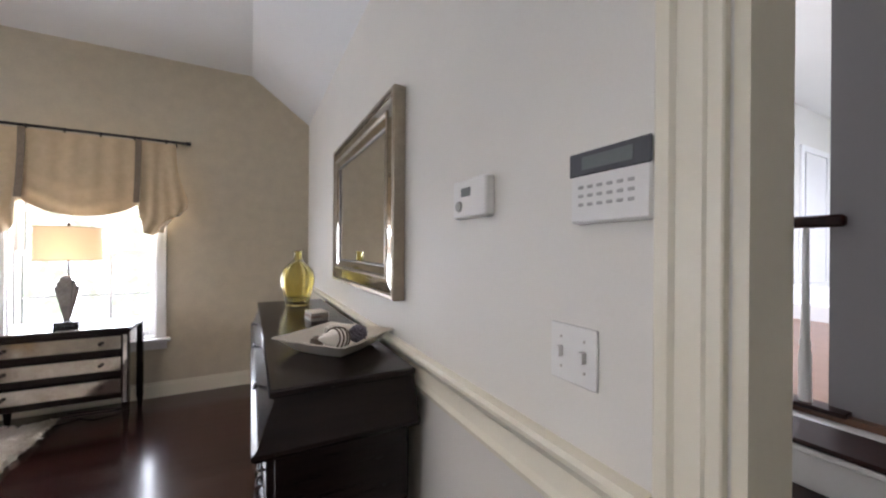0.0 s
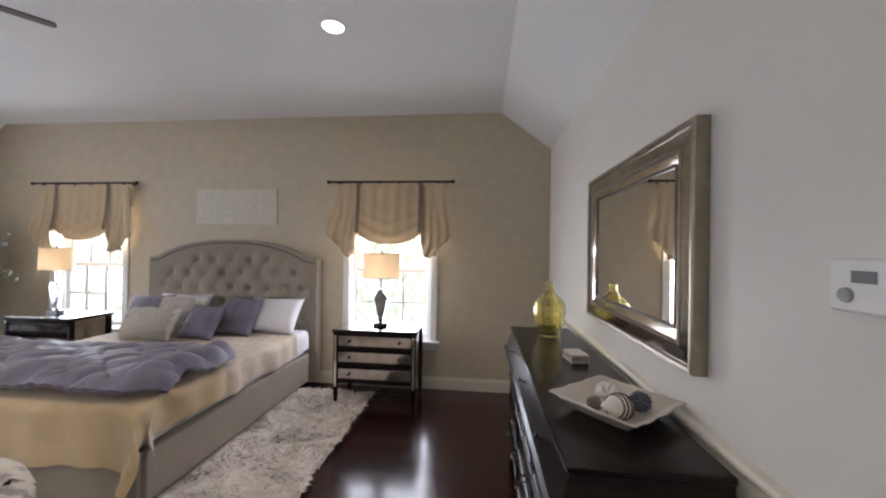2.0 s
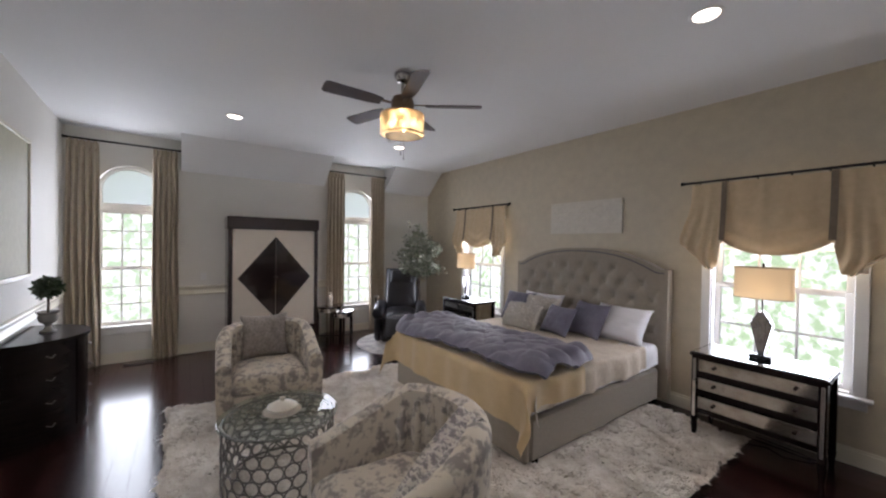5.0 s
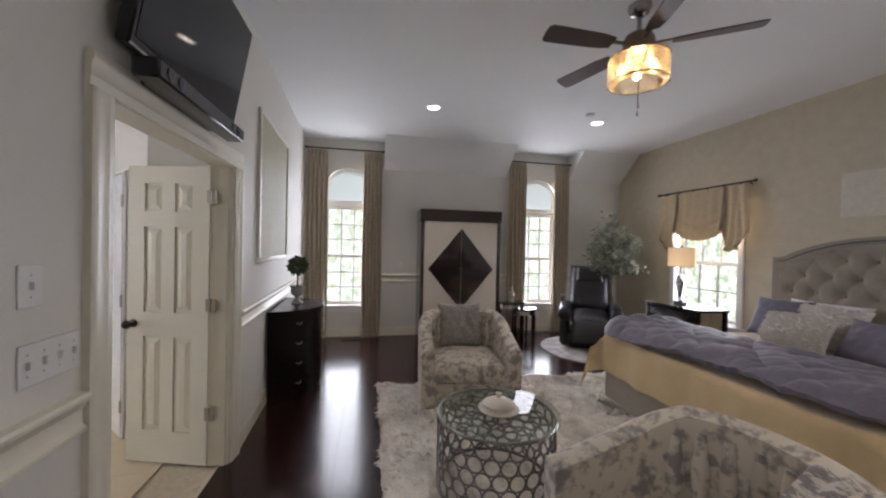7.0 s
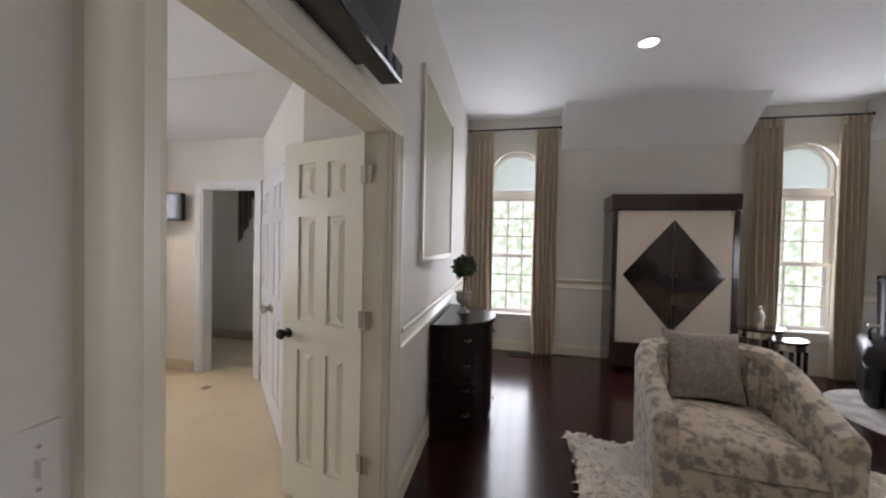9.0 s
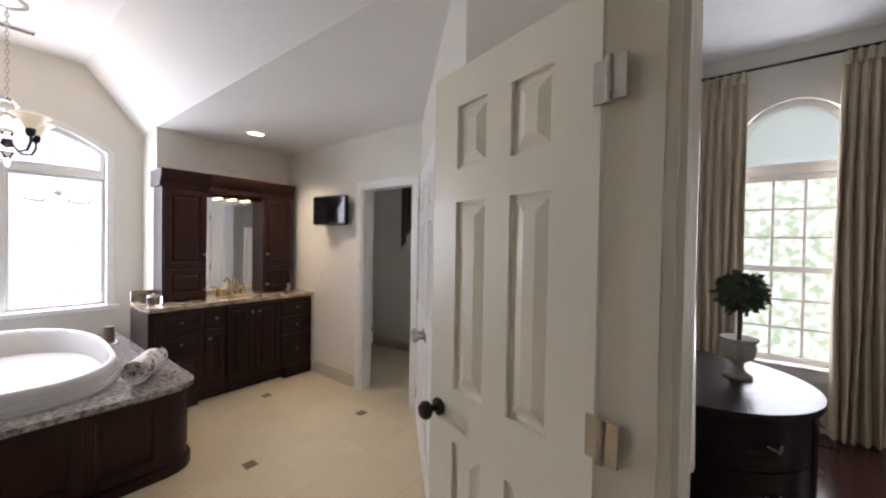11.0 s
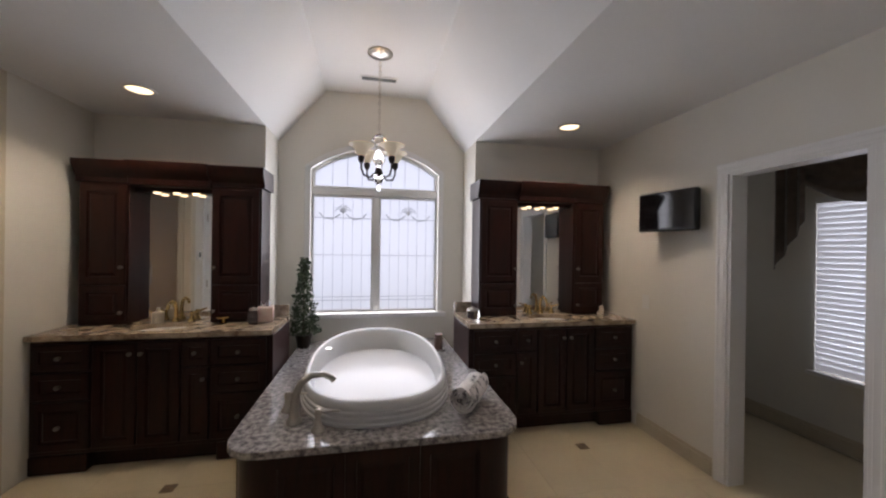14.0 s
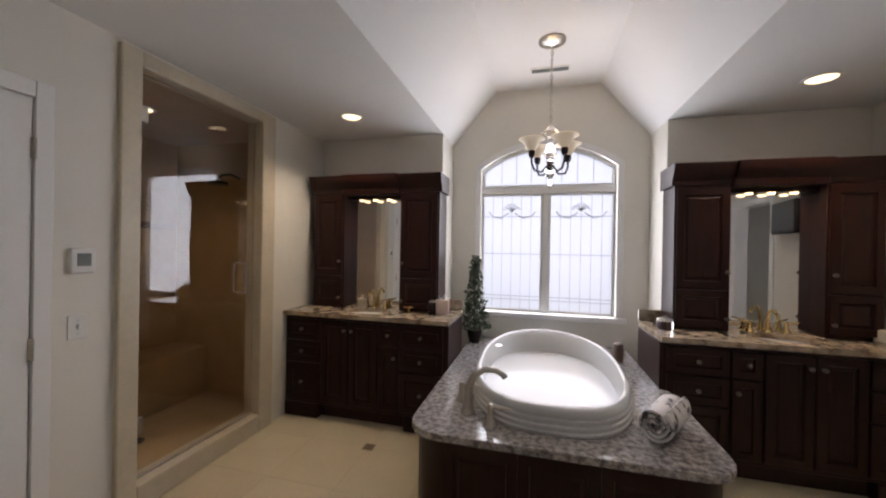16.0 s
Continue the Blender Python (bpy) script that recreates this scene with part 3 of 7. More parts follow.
bm = bmesh.new()
for y0, y1, z0, z1 in ((-7.90, -7.795, 0, 2.505), (-8.93, -8.79, 0, 2.505), (-8.79, -7.90, 2.42, 2.505), (-8.79, -7.90, 0, .14)): box(bm, BE - .03, y0, z0, BE + .125, y1, z1, .006)
built("trim_shower_frame", bm, M["stone"], "cream stone shower surround and curb", "trim")
# outside
built("ground", bx(-200, -200, -3.6, 200, 200, -3.5), M["grass"], "green lawn below the windows", "ground")


# ---- windows ----
def sash(root, axis, a0, a1, z0, z1, b, cols, rows, bar=.045, mun=.018, name="sash"):
    """A glazed sash in the plane b: frame, muntins and one part for each pane."""
    def bb(bm, p, q, lo, hi, t0, t1, bev=.003):
        return box(bm, p, b + t0, lo, q, b + t1, hi, bev) if axis == "x" else box(bm, b + t0, p, lo, b + t1, q, hi, bev)
    bm = bmesh.new()
    for p, q, lo, hi in ((a0, a0 + bar, z0, z1), (a1 - bar, a1, z0, z1), (a0 + bar, a1 - bar, z0, z0 + bar), (a0 + bar, a1 - bar, z1 - bar, z1)): bb(bm, p, q, lo, hi, -.02, .02)
    fr = part(name, bm, M["white"], root, "white painted sash")
    ia0, ia1, iz0, iz1 = a0 + bar, a1 - bar, z0 + bar, z1 - bar
    bm = bmesh.new()
    for i in range(1, cols): u = ia0 + (ia1 - ia0) * i / cols; bb(bm, u - mun / 2, u + mun / 2, iz0, iz1, -.012, .012, 0)
    for j in range(1, rows): v = iz0 + (iz1 - iz0) * j / rows; bb(bm, ia0, ia1, v - mun / 2, v + mun / 2, -.0125, .0125, 0)
    if cols * rows > 1: part("muntin", bm, M["white"], fr)
    for i in range(cols):
        for j in range(rows):
            p, q = ia0 + (ia1 - ia0) * i / cols, ia0 + (ia1 - ia0) * (i + 1) / cols; lo, hi = iz0 + (iz1 - iz0) * j / rows, iz0 + (iz1 - iz0) * (j + 1) / rows
            o = part("pane", bb(bmesh.new(), p, q, lo, hi, -.003, .003, 0), M["clear"], fr); o.visible_shadow = False
    return fr


def north_window(name, a0, a1):
    r = thing(name, "white double-hung window with a deep sill", "window", kind="structure")
    z0, z1 = .56, 2.12
    bm = bmesh.new()
    for p, q, lo, hi in ((a0 - .075, a0 + .005, z0, z1 + .075), (a1 - .005, a1 + .075, z0, z1 + .075), (a0 - .075, a1 + .075, z1 - .005, z1 + .08)):
        box(bm, p, -.022, lo, q, -.001, hi, .004)
    part("casing", bm, M["white"], r)
    bm = bmesh.new()
    for p, q, lo, hi in ((a0, a0 + .02, z0, z1), (a1 - .02, a1, z0, z1), (a0, a1, z1 - .02, z1), (a0, a1, z0, z0 + .012)): box(bm, p, 0, lo, q, .16, hi)
    part("window_frame", bm, M["white"], r)
    part("window_sill", bx(a0 - .11, -.065, z0 - .035, a1 + .11, .02, z0 - .004, .006), M["white"], r)
    part("apron", bx(a0 - .08, -.018, z0 - .11, a1 + .08, -.001, z0 - .035, .004), M["white"], r)
    sash(r, "x", a0 + .02, a1 - .02, z0 + .012, 1.375, .085, 3, 2)
    sash(r, "x", a0 + .02, a1 - .02, 1.335, z1 - .02, .127, 3, 2, name="upper_sash")


north_window("window_1", *WIN_E); north_window("window_2", *WIN_N)


def arch_pts(a0, a1, zs, zt, n=14, inset=0.0):
    c, w, h = (a0 + a1) / 2, (a1 - a0) / 2, zt - zs; R = (w * w + h * h) / (2 * h); zc = zt - R; R2 = R - inset; w2 = w - inset
    return [(c - w2 + 2 * w2 * i / n, zc + math.sqrt(max(R2 * R2 - (-w2 + 2 * w2 * i / n) ** 2, 0))) for i in range(n + 1)]


def arch_frame(axis, a0, a1, z0, zs, zt, b0, b1, bar):
    """A frame round an arched light that stands on z0."""
    bm = bmesh.new(); o = arch_pts(a0, a1, zs, zt); i = arch_pts(a0, a1, zs, zt, inset=bar)
    ax = "y" if axis == "x" else "x"
    for k in range(len(o) - 1): prism(bm, [o[k], o[k + 1], i[k + 1], i[k]], ax, b0, b1)
    for u0, u1, zz in ((a0, a0 + bar, i[0][1]), (a1 - bar, a1, i[0][1])): prism(bm, [(u0, z0), (u1, z0), (u1, zz), (u0, zz)], ax, b0, b1)
    prism(bm, [(a0 + bar, z0), (a1 - bar, z0), (a1 - bar, z0 + bar), (a0 + bar, z0 + bar)], ax, b0, b1)
    return bm


def arch_pane(axis, a0, a1, z0, zs, zt, b, inset):
    pts = [(a0 + inset, z0), (a1 - inset, z0)] + arch_pts(a0, a1, zs, zt, inset=inset)[::-1]
    return prism(bmesh.new(), pts, "y" if axis == "x" else "x", b - .003, b + .003)


def west_window(name, a0, a1):
    r = thing(name, "tall white arched window with divided panes", "window", kind="structure"); b = XW - .10
    bm = arch_frame("y", a0, a1, 2.17, 2.46, 2.74, b - .03, b + .03, .045); part("arch_frame", bm, M["white"], r)
    o = part("pane", arch_pane("y", a0, a1, 2.21, 2.46, 2.74, b, .04), M["arch_frost"], r, "frosted arched pane"); o.visible_shadow = False
    part("window_sill", bx(XW - .06, a0 - .05, .488, XW + .045, a1 + .05, .516, .005), M["white"], r)
    part("apron", bx(XW + .001, a0 - .03, .40, XW + .016, a1 + .03, .487, .004), M["white"], r)
    part("transom", bx(b - .035, a0, 2.12, b + .045, a1, 2.172, .004), M["white"], r)
    sash(r, "y", a0, a1, .52, 1.33, b + .018, 3, 3); sash(r, "y", a0, a1, 1.29, 2.12, b - .022, 3, 3, name="upper_sash")


frost = M["frost"] = glass("frosted_glass", (.96, .97, 1), .5)
west_window("window_3", *W1); west_window("window_4", *W2)
# bathroom window with leaded lights
r = thing("window_5", "white arched bathroom window with leaded glass", "window", kind="structure")
a0, a1 = BWN; b = BA - .09; am = (a0 + a1) / 2
bm = bmesh.new()
o, i2 = arch_pts(a0 - .055, a1 + .055, 2.30, 2.55), arch_pts(a0 - .055, a1 + .055, 2.30, 2.55, inset=.055)
for k in range(len(o) - 1): prism(bm, [o[k], o[k + 1], i2[k + 1], i2[k]], "y", BA + .001, BA + .022)
for u in (a0 - .055, a1): box(bm, u, BA + .001, .84, u + .055, BA + .022, o[0][1], .003)
part("casing", bm, M["white"], r)
part("window_sill", bx(a0 - .09, BA - .05, .79, a1 + .09, BA + .05, .838, .006), M["white"], r)
part("arch_frame", arch_frame("x", a0, a1, 2.09, 2.28, 2.50, b - .03, b + .04, .028), M["white"], r)
part("transom", bx(a0, b - .04, 2.03, a1, b + .055, 2.092, .005), M["white"], r)
part("mullion", bx(am - .030, b - .035, .84, am + .030, b + .05, 2.03, .005), M["white"], r)
for p, q in ((a0, am - .030), (am + .030, a1)):
    s = sash(r, "x", p, q, .84, 2.03, b, 1, 1, bar=.018)
    for ch in s.children:
        if ch.name.startswith("pane"): ch.data.materials[0] = frost
    bm = bmesh.new(); w = q - p; ip, iq = p + .018, q - .018
    for k in range(1, 6):
        u = ip + (iq - ip) * k / 6; box(bm, u - .0019, b + .004, .86, u + .0019, b + .009, 2.01)
    for v in (.955, .99, 1.42, 1.80): box(bm, ip, b + .004, v - .003, iq, b + .0085, v + .003)
    c = (p + q) / 2; cz = 1.87
    for k in range(7): aa = math.pi * k / 6; tube(bm, [(c, b + .008, cz - .02), (c + .05 * math.cos(aa), b + .008, cz + .02 + .05 * math.sin(aa)), (c + .085 * math.cos(aa), b + .008, cz + .045 * math.sin(aa))], .0042, 5)
    for sg in (-1, 1): tube(bm, [(c + sg * .03, b + .008, cz - .03), (c + sg * .11, b + .008, cz - .085), (c + sg * .19, b + .008, cz - .07), (c + sg * .235, b + .008, cz - .02)], .006, 6)
    part("leading", bm, M["lead"], s, "grey lead cames with a fan motif")
o = part("pane", arch_pane("x", a0, a1, 2.118, 2.28, 2.50, b, .024), frost, r, "frosted arched pane"); o.visible_shadow = False
bm = bmesh.new()
for k in range(1, 8):
    u = a0 + .05 + (a1 - a0 - .1) * k / 8; box(bm, u - .003, b + .004, 2.14, u + .003, b + .009, 2.47 - abs(u - am) ** 2 * .45)
part("leading", bm, M["lead"], r, "grey lead cames")


def garden(name, col_a, col_b, strength, m, w, h, scale):
    g = bpy.data.materials.new(name); g.use_nodes = True; nt = g.node_tree; N, L = nt.nodes, nt.links
    N.remove(N["Principled BSDF"]); e = N.new("ShaderNodeEmission"); e.inputs[1].default_value = strength
    tc = N.new("ShaderNodeTexCoord"); n1 = N.new("ShaderNodeTexNoise"); n1.inputs["Scale"].default_value = scale; n1.inputs["Detail"].default_value = 8; n1.inputs["Roughness"].default_value = .65
    rp = N.new("ShaderNodeValToRGB"); rp.color_ramp.elements[0].position, rp.color_ramp.elements[1].position = .42, .6
    rp.color_ramp.elements[0].color, rp.color_ramp.elements[1].color = (*col_a, 1), (*col_b, 1)
    L.new(tc.outputs["Object"], n1.inputs[0]); L.new(n1.outputs[0], rp.inputs[0]); L.new(rp.outputs[0], e.inputs[0]); L.new(e.outputs[0], N["Material Output"].inputs[0])
    ob = built(name, bx(-w / 2, -.05, -h / 2, w / 2, .05, h / 2), g, "bright sunlit trees and sky beyond the windows", "backdrop"); ob.matrix_basis = m


garden("backdrop_north", (.42, .54, .32), (1.0, 1.0, .97), 1.7, pose(-4, 16, 3), 60, 26, 2.4)
garden("backdrop_west", (.48, .59, .40), (1.0, 1.0, .97), 1.75, pose(-24, -4, 3, 0, 0, 90), 60, 26, 2.6)
garden("backdrop_south", (.74, .82, .96), (.97, .98, 1.0), 2.7, pose(-4, -28, 3), 60, 26, .35)


# ---- doors ----
def panel_door(root, w, h=2.02, t=.035, material=None, dip=.013):
    """A six-panel leaf from x 0 to w at y -t..0 in the root's frame; each raised panel is a part."""
    material = material or M["trim"]
    st, mid = .118, .092; rails = ((0, .22), (.865, 1.03), (1.61, 1.712), (h - .118, h))
    bm = bmesh.new()
    for p, q in ((0, st), (w - st, w)): box(bm, p, -t, .008, q, 0, h)
    cols = ((st, (w - mid) / 2), ((w + mid) / 2, w - st))
    for lo, hi in rails: box(bm, st, -t, max(lo, .008), w - st, 0, hi)
    for (_, lo), (hi, _) in zip(rails, rails[1:]): box(bm, (w - mid) / 2, -t, lo, (w + mid) / 2, 0, hi)
    leaf = part("leaf", bm, material, root, "six-panel painted leaf", smooth=None)
    for p, q in cols:
        for (_, lo), (hi, _) in zip(rails, rails[1:]):
            bm = bmesh.new(); rings = []
            for d, yy in ((.046, -t + .002), (.014, -t + dip), (0, -t + dip), (0, -dip), (.014, -dip), (.046, -.002)):
                rings.append([bm.verts.new((u, yy, v)) for u, v in ((p + d, lo + d), (q - d, lo + d), (q - d, hi - d), (p + d, hi - d))])
            for A, B in zip(rings, rings[1:]):
                for k in range(4): bm.faces.new((A[k], A[(k + 1) % 4], B[(k + 1) % 4], B[k]))
            bm.faces.new(rings[0]); bm.faces.new(rings[-1])
            part("panel", bm, material, leaf, smooth=None)
    return leaf


def knob(root, x, y, z, s, material, r=.028):
    bm = lathe(bmesh.new(), [(.028, 0), (.028, .008), (.011, .012), (.011, .035), (r, .045), (r * 1.05, .058), (r * .7, .07), (0.0, .073)], 0, 0, 16)
    bmesh.ops.transform(bm, matrix=Matrix.Translation((x, y, z)) @ Matrix.Rotation(radians(-90 * s), 4, "X"), verts=bm.verts)
    return part("knob", bm, material, root, "metal door knob")


def hinge(root, x, y, z, material, m=None, w=.035):
    bm = bmesh.new(); box(bm, x - w, y - .003, z - .044, x + w, y + .003, z + .044, .001)
    for k in range(5): tube(bm, [(x, y + .006, z - .046 + k * .0186), (x, y + .006, z - .0285 + k * .0186)], .0075, 8)
    if m is not None: bmesh.ops.transform(bm, matrix=m, verts=bm.verts)
    return part("hinge", bm, material, root, "metal butt hinge")


dr = thing("door_1", "open cream six-panel bathroom door with a dark knob", "door", -4.205, -5.648, 0, -106, kind="structure")
panel_door(dr, .585)
knob(dr, .538, 0, .95, 1, M["bronze"]); knob(dr, .538, -.035, .95, -1, M["bronze"])
for z in (.36, 1.09, 1.815): hinge(dr, -.020, .004, z, M["nickel"])
dc = thing("door_2", "white double closet doors, closed, with nickel knobs", "door", BW + .12, -7.39, 0, 45, kind="structure")
for x0, w, xh, xk in ((-.005, .698, -.010, .635), (.700, .66, 1.366, .765)):
    lf = panel_door(dc, w, 2.015, .03, M["white"], .008); lf.matrix_basis = pose(x0, .012, 0)
    for z in (.245, 1.05, 1.81): hinge(dc, xh, -.024, z, M["nickel"], w=.009)
    bm = lathe(bmesh.new(), [(.030, 0), (.030, .006), (.012, .012), (.010, .034), (.016, .042), (.027, .055), (.029, .068), (.022, .080), (0, .084)], 0, 0, 18)
    bmesh.ops.transform(bm, matrix=Matrix.Translation((xk, -.018, .90)) @ Matrix.Rotation(radians(90), 4, "X"), verts=bm.verts)
    part("knob", bm, M["nickel"], dc, "brushed nickel door knob")
bm = bmesh.new()
for p, q, lo, hi in ((-.030, -.012, 0, 2.04), (1.372, 1.39, 0, 2.04), (-.012, 1.372, 2.022, 2.04)): box(bm, p, -.014, lo, q, -.001, hi, .003)
part("casing", bm, M["white"], dc)
d3 = thing("door_3", "white closed closet door with nickel hinges", "door", BE - .004, -7.46, 0, 90, kind="structure")
lf = panel_door(d3, .72, 2.07, .03, M["white"], .008); lf.location = (0, .018, 0)
for z in (.25, 1.0, 1.86): hinge(d3, -.006, .022, z, M["nickel"], w=.009)
bm = bmesh.new()
for p, q, lo, hi in ((-.075, -.012, 0, 2.15), (.735, .80, 0, 2.15), (-.012, .735, 2.08, 2.15)): box(bm, p, .001, lo, q, .022, hi, .003)
part("casing", bm, M["white"], d3)

# shower door
r = thing("shower_door", "frameless glass shower door with chrome pull", "shower door", BE + .05, -8.345, .14)
o = part("glass_panel", bx(-.005, -.44, .01, .005, .44, 2.27, .002), M["clear"], r, "clear glass panel"); o.visible_shadow = False
part("bottom_rail", bx(-.012, -.445, 0, .012, .445, .012), M["nickel"], r)
for s in (-1, 1): part("handle", tube(bmesh.new(), [(s * .006, -.31, .96), (s * .055, -.31, .97), (s * .06, -.31, 1.03), (s * .06, -.31, 1.12), (s * .055, -.31, 1.18), (s * .006, -.31, 1.19)], .009, 8), M["nickel"], r, "chrome pull handle")
for z in (.25, 2.0): part("hinge", bx(-.018, .37, z, .018, .44, z + .09, .003), M["nickel"], r)
r = thing("rain_shower", "bronze rain shower head on a curved arm", "shower head", -.8, -9.19, 2.0)
part("arm", tube(bmesh.new(), [(0, 0, .08), (0, .1, .1), (0, .2, .07), (0, .24, .02)], .011, 8), M["bronze"], r)
part("head", lathe(bmesh.new(), [(.02, .03), (.05, .015), (.085, .0), (.085, -.015), (0.0, -.016)], 0, .24, 20), M["bronze"], r)
solid("shower_drain", lathe(bmesh.new(), [(.055, .051), (.055, .055), (.02, .056), (0, .053)], -.75, -8.35, 16), M["bronze"], "round bronze shower floor drain", "drain")
r = thing("shower_ledge_towels", "stack of folded white towels on the shower bench", "towels", -.3, -7.75, .50)
for k in range(3): part("towel", bx(-.14, -.18, .01 + k * .055, .14, .18, .06 + k * .055, .02), M["sheet"], r)


# ---- bathroom ----
def front(root, x0, x1, z0, z1, y, knobs, handle="knob", material=None, name="drawer"):
    """A framed drawer or cupboard front whose face is at y, looking to +y."""
    m = material or M["cherry"]; f = min(.05, (z1 - z0) * .26)
    st = [(.003, 0), (.003, .017), (.006, .02), (f, .02), (f + .004, .010), (f + .014, .010)] + ([(f + .026, .018)] if min(x1 - x0, z1 - z0) > 2.6 * f + .06 else [])
    bm = stepped(x0, x1, z0, z1, y, st)
    d = part(name, bm, m, root, smooth=None)
    for kx, kz in knobs:
        kb = lathe(bmesh.new(), [(.008, 0), (.006, .012), (.014, .02), (.015, .027), (.008, .033), (0, .034)], 0, 0, 12)
        bmesh.ops.transform(kb, matrix=Matrix.Translation((kx, y + .02, kz)) @ Matrix.Rotation(radians(-90), 4, "X"), verts=kb.verts)
        part("knob", kb, M["pewter"], d, "dull nickel knob")
    return d


def vanity(side, x_in, x_out):
    """side -1: the one to the west. Local x runs from the inner end outwards when mirrored by s."""
    s = side; W = abs(x_out - x_in)
    X = lambda u: x_in + s * u
    def lohi(u0, u1): return tuple(sorted((X(u0), X(u1))))
    yf, yb = -9.125, BV + .003
    r = thing("vanity_cabinet", "dark cherry bathroom vanity with panelled fronts and nickel knobs", "vanity", group="bathroom vanities")
    p, q = lohi(.02, W - .004)
    part("carcass", bx(p, yb, .12, q, yf, .865, .003), M["cherry"], r)
    for u0, u1 in ((.0, .36), (W - .34, W - .005)):
        p, q = lohi(u0 + .012, u1); bm = bx(p, yb, .0, q, yf + .012, .12, .006)
        part("plinth_foot", bm, M["cherry"], r, "bracket foot")
    part("toe_board", bx(min(X(.34), X(W - .32)), -9.22, 0, max(X(.34), X(W - .32)), -9.19, .12), M["cherry"], r)
    p, q = lohi(.0, .02); part("end_panel", bx(p, yb, .0, q, yf + .005, .865, .004), M["cherry"], r, "polished end panel")
    for z0, z1 in ((.67, .845), (.48, .66), (.15, .47)):
        p, q = lohi(.04, .40); front(r, p, q, z0, z1, yf, [((p + q) / 2, (z0 + z1) / 2)])
    p, q = lohi(.41, .58); front(r, p, q, .67, .845, yf, [((p + q) / 2, .76)]); front(r, p, q, .15, .66, yf, [(X(.44), .58)], name="cupboard_door")
    p, q = lohi(.59, .845); front(r, p, q, .15, .845, yf, [(X(.815), .77)], name="cupboard_door")
    p, q = lohi(.85, 1.105); front(r, p, q, .15, .845, yf, [(X(.88), .77)], name="cupboard_door")
    for z0, z1 in ((.67, .845), (.48, .66), (.15, .47)):
        p, q = lohi(1.115, W - .02); front(r, p, q, z0, z1, yf, [((p + q) / 2, (z0 + z1) / 2)])
    # worktop with a bowl let in
    c = thing("vanity_countertop", "polished tan and grey granite vanity countertop", "countertop", group="vanity countertops")
    p, q = lohi(-.0, W - .003); bm = bmesh.new(); sc = (X(.795), -9.315)
    N = 40; ring_o, ring_i = [], []
    angs = sorted([2 * math.pi * k / N for k in range(N)] + [math.atan2(cy - sc[1], cx - sc[0]) % (2 * math.pi) for cx in (p, q) for cy in (-9.08, yb)])
    N = len(angs)
    for a in angs:
        dx, dy = math.cos(a), math.sin(a)
        tx = ((q if dx > 0 else p) - sc[0]) / dx if abs(dx) > 1e-6 else 9; ty = (((-9.08) if dy > 0 else yb) - sc[1]) / dy if abs(dy) > 1e-6 else 9
        t = min(tx, ty); ring_o.append((sc[0] + dx * t, sc[1] + dy * t)); ring_i.append((sc[0] + .20 * dx, sc[1] + .145 * dy))
    V = [[bm.verts.new((*pt, z)) for pt in rg] for rg, z in ((ring_o, .905), (ring_i, .905), (ring_i, .87), (ring_o, .87))]
    for A, B in zip(V, V[1:] + V[:1]):
        for k in range(N): bm.faces.new((A[k], A[(k + 1) % N], B[(k + 1) % N], B[k]))
    part("slab", bm, M["granite2"], c, smooth=20)
    part("backsplash", bx(p, yb, .906, q, yb + .018, 1.0, .003), M["granite2"], c)
    part("basin", lathe(bmesh.new(), [(1.0, .868), (.96, .84), (.75, .77), (.35, .745), (0, .743)], sc[0], sc[1], 32, .20, .145), M["tub"], c, "white oval basin")
    # hutch
    h = thing("vanity_hutch", "dark cherry hutch with towers round a mirror", "hutch", group="vanity hutches")
    fy = -9.40; HB = BV + .002
    for u0, u1 in ((.165, .52), (1.07, 1.385)):
        p, q = lohi(u0, u1); part("tower", bx(p, HB, .908, q, fy, 1.95, .003), M["cherry"], h)
        kx = X(.49) if u0 < .5 else X(1.10)
        front(h, p + .01, q - .01, .93, 1.20, fy, [(kx, 1.0)], name="cupboard_door"); front(h, p + .01, q - .01, 1.21, 1.93, fy, [(kx, 1.33)], name="cupboard_door")
    p, q = lohi(.52, 1.07); part("valance", bx(p, HB, 1.935, q, fy + .03, 2.0, .004), M["cherry"], h)
    part("light_shelf", bx(p, HB, 1.90, q, fy - .06, 1.935, .003), M["cherry"], h)
    for u0, u1, e in ((.143, .53, 0), (.53, 1.06, .03), (1.06, 1.407, 0)):
        p, q = lohi(u0, u1); bm = bmesh.new()
        pr = [(HB, 1.952), (fy + e + .004, 1.952), (fy + e + .006, 1.985), (fy + e + .03, 2.02), (fy + e + .055, 2.075), (fy + e + .058, 2.105), (HB, 2.105)]
        prism(bm, pr, "x", p, q); part("crown", bm, M["cherry"], h, smooth=25)
    p, q = lohi(.522, 1.068); part("mirror", bx(p, -9.542, .9085, q, -9.53, 1.90), M["mirror"], h, "clear mirror"); part("mirror_back", bx(p, HB, 1.002, q, -9.543, 1.898), M["cherry"], h)
    for u in (.66, .795, .93):
        part("puck_light", lathe(bmesh.new(), [(.024, 1.899), (.024, 1.888), (0, 1.887)], X(u), -9.475, 14), M["canwarm"], h, "lit puck light")
    f = thing("basin_faucet", "brass-toned widespread basin faucet with lever handles", "faucet", X(.795), -9.488, .905, group="basin faucets")
    part("spout", tube(bmesh.new(), [(0, 0, 0), (0, 0, .10), (0, .02, .15), (0, .06, .165), (0, .11, .14), (0, .12, .115)], [.016, .013, .012, .012, .011, .011], 10), M["brass"], f)
    part("spout_base", lathe(bmesh.new(), [(.028, .001), (.028, .012), (.018, .03), (.017, .031)], 0, 0, 14), M["brass"], f)
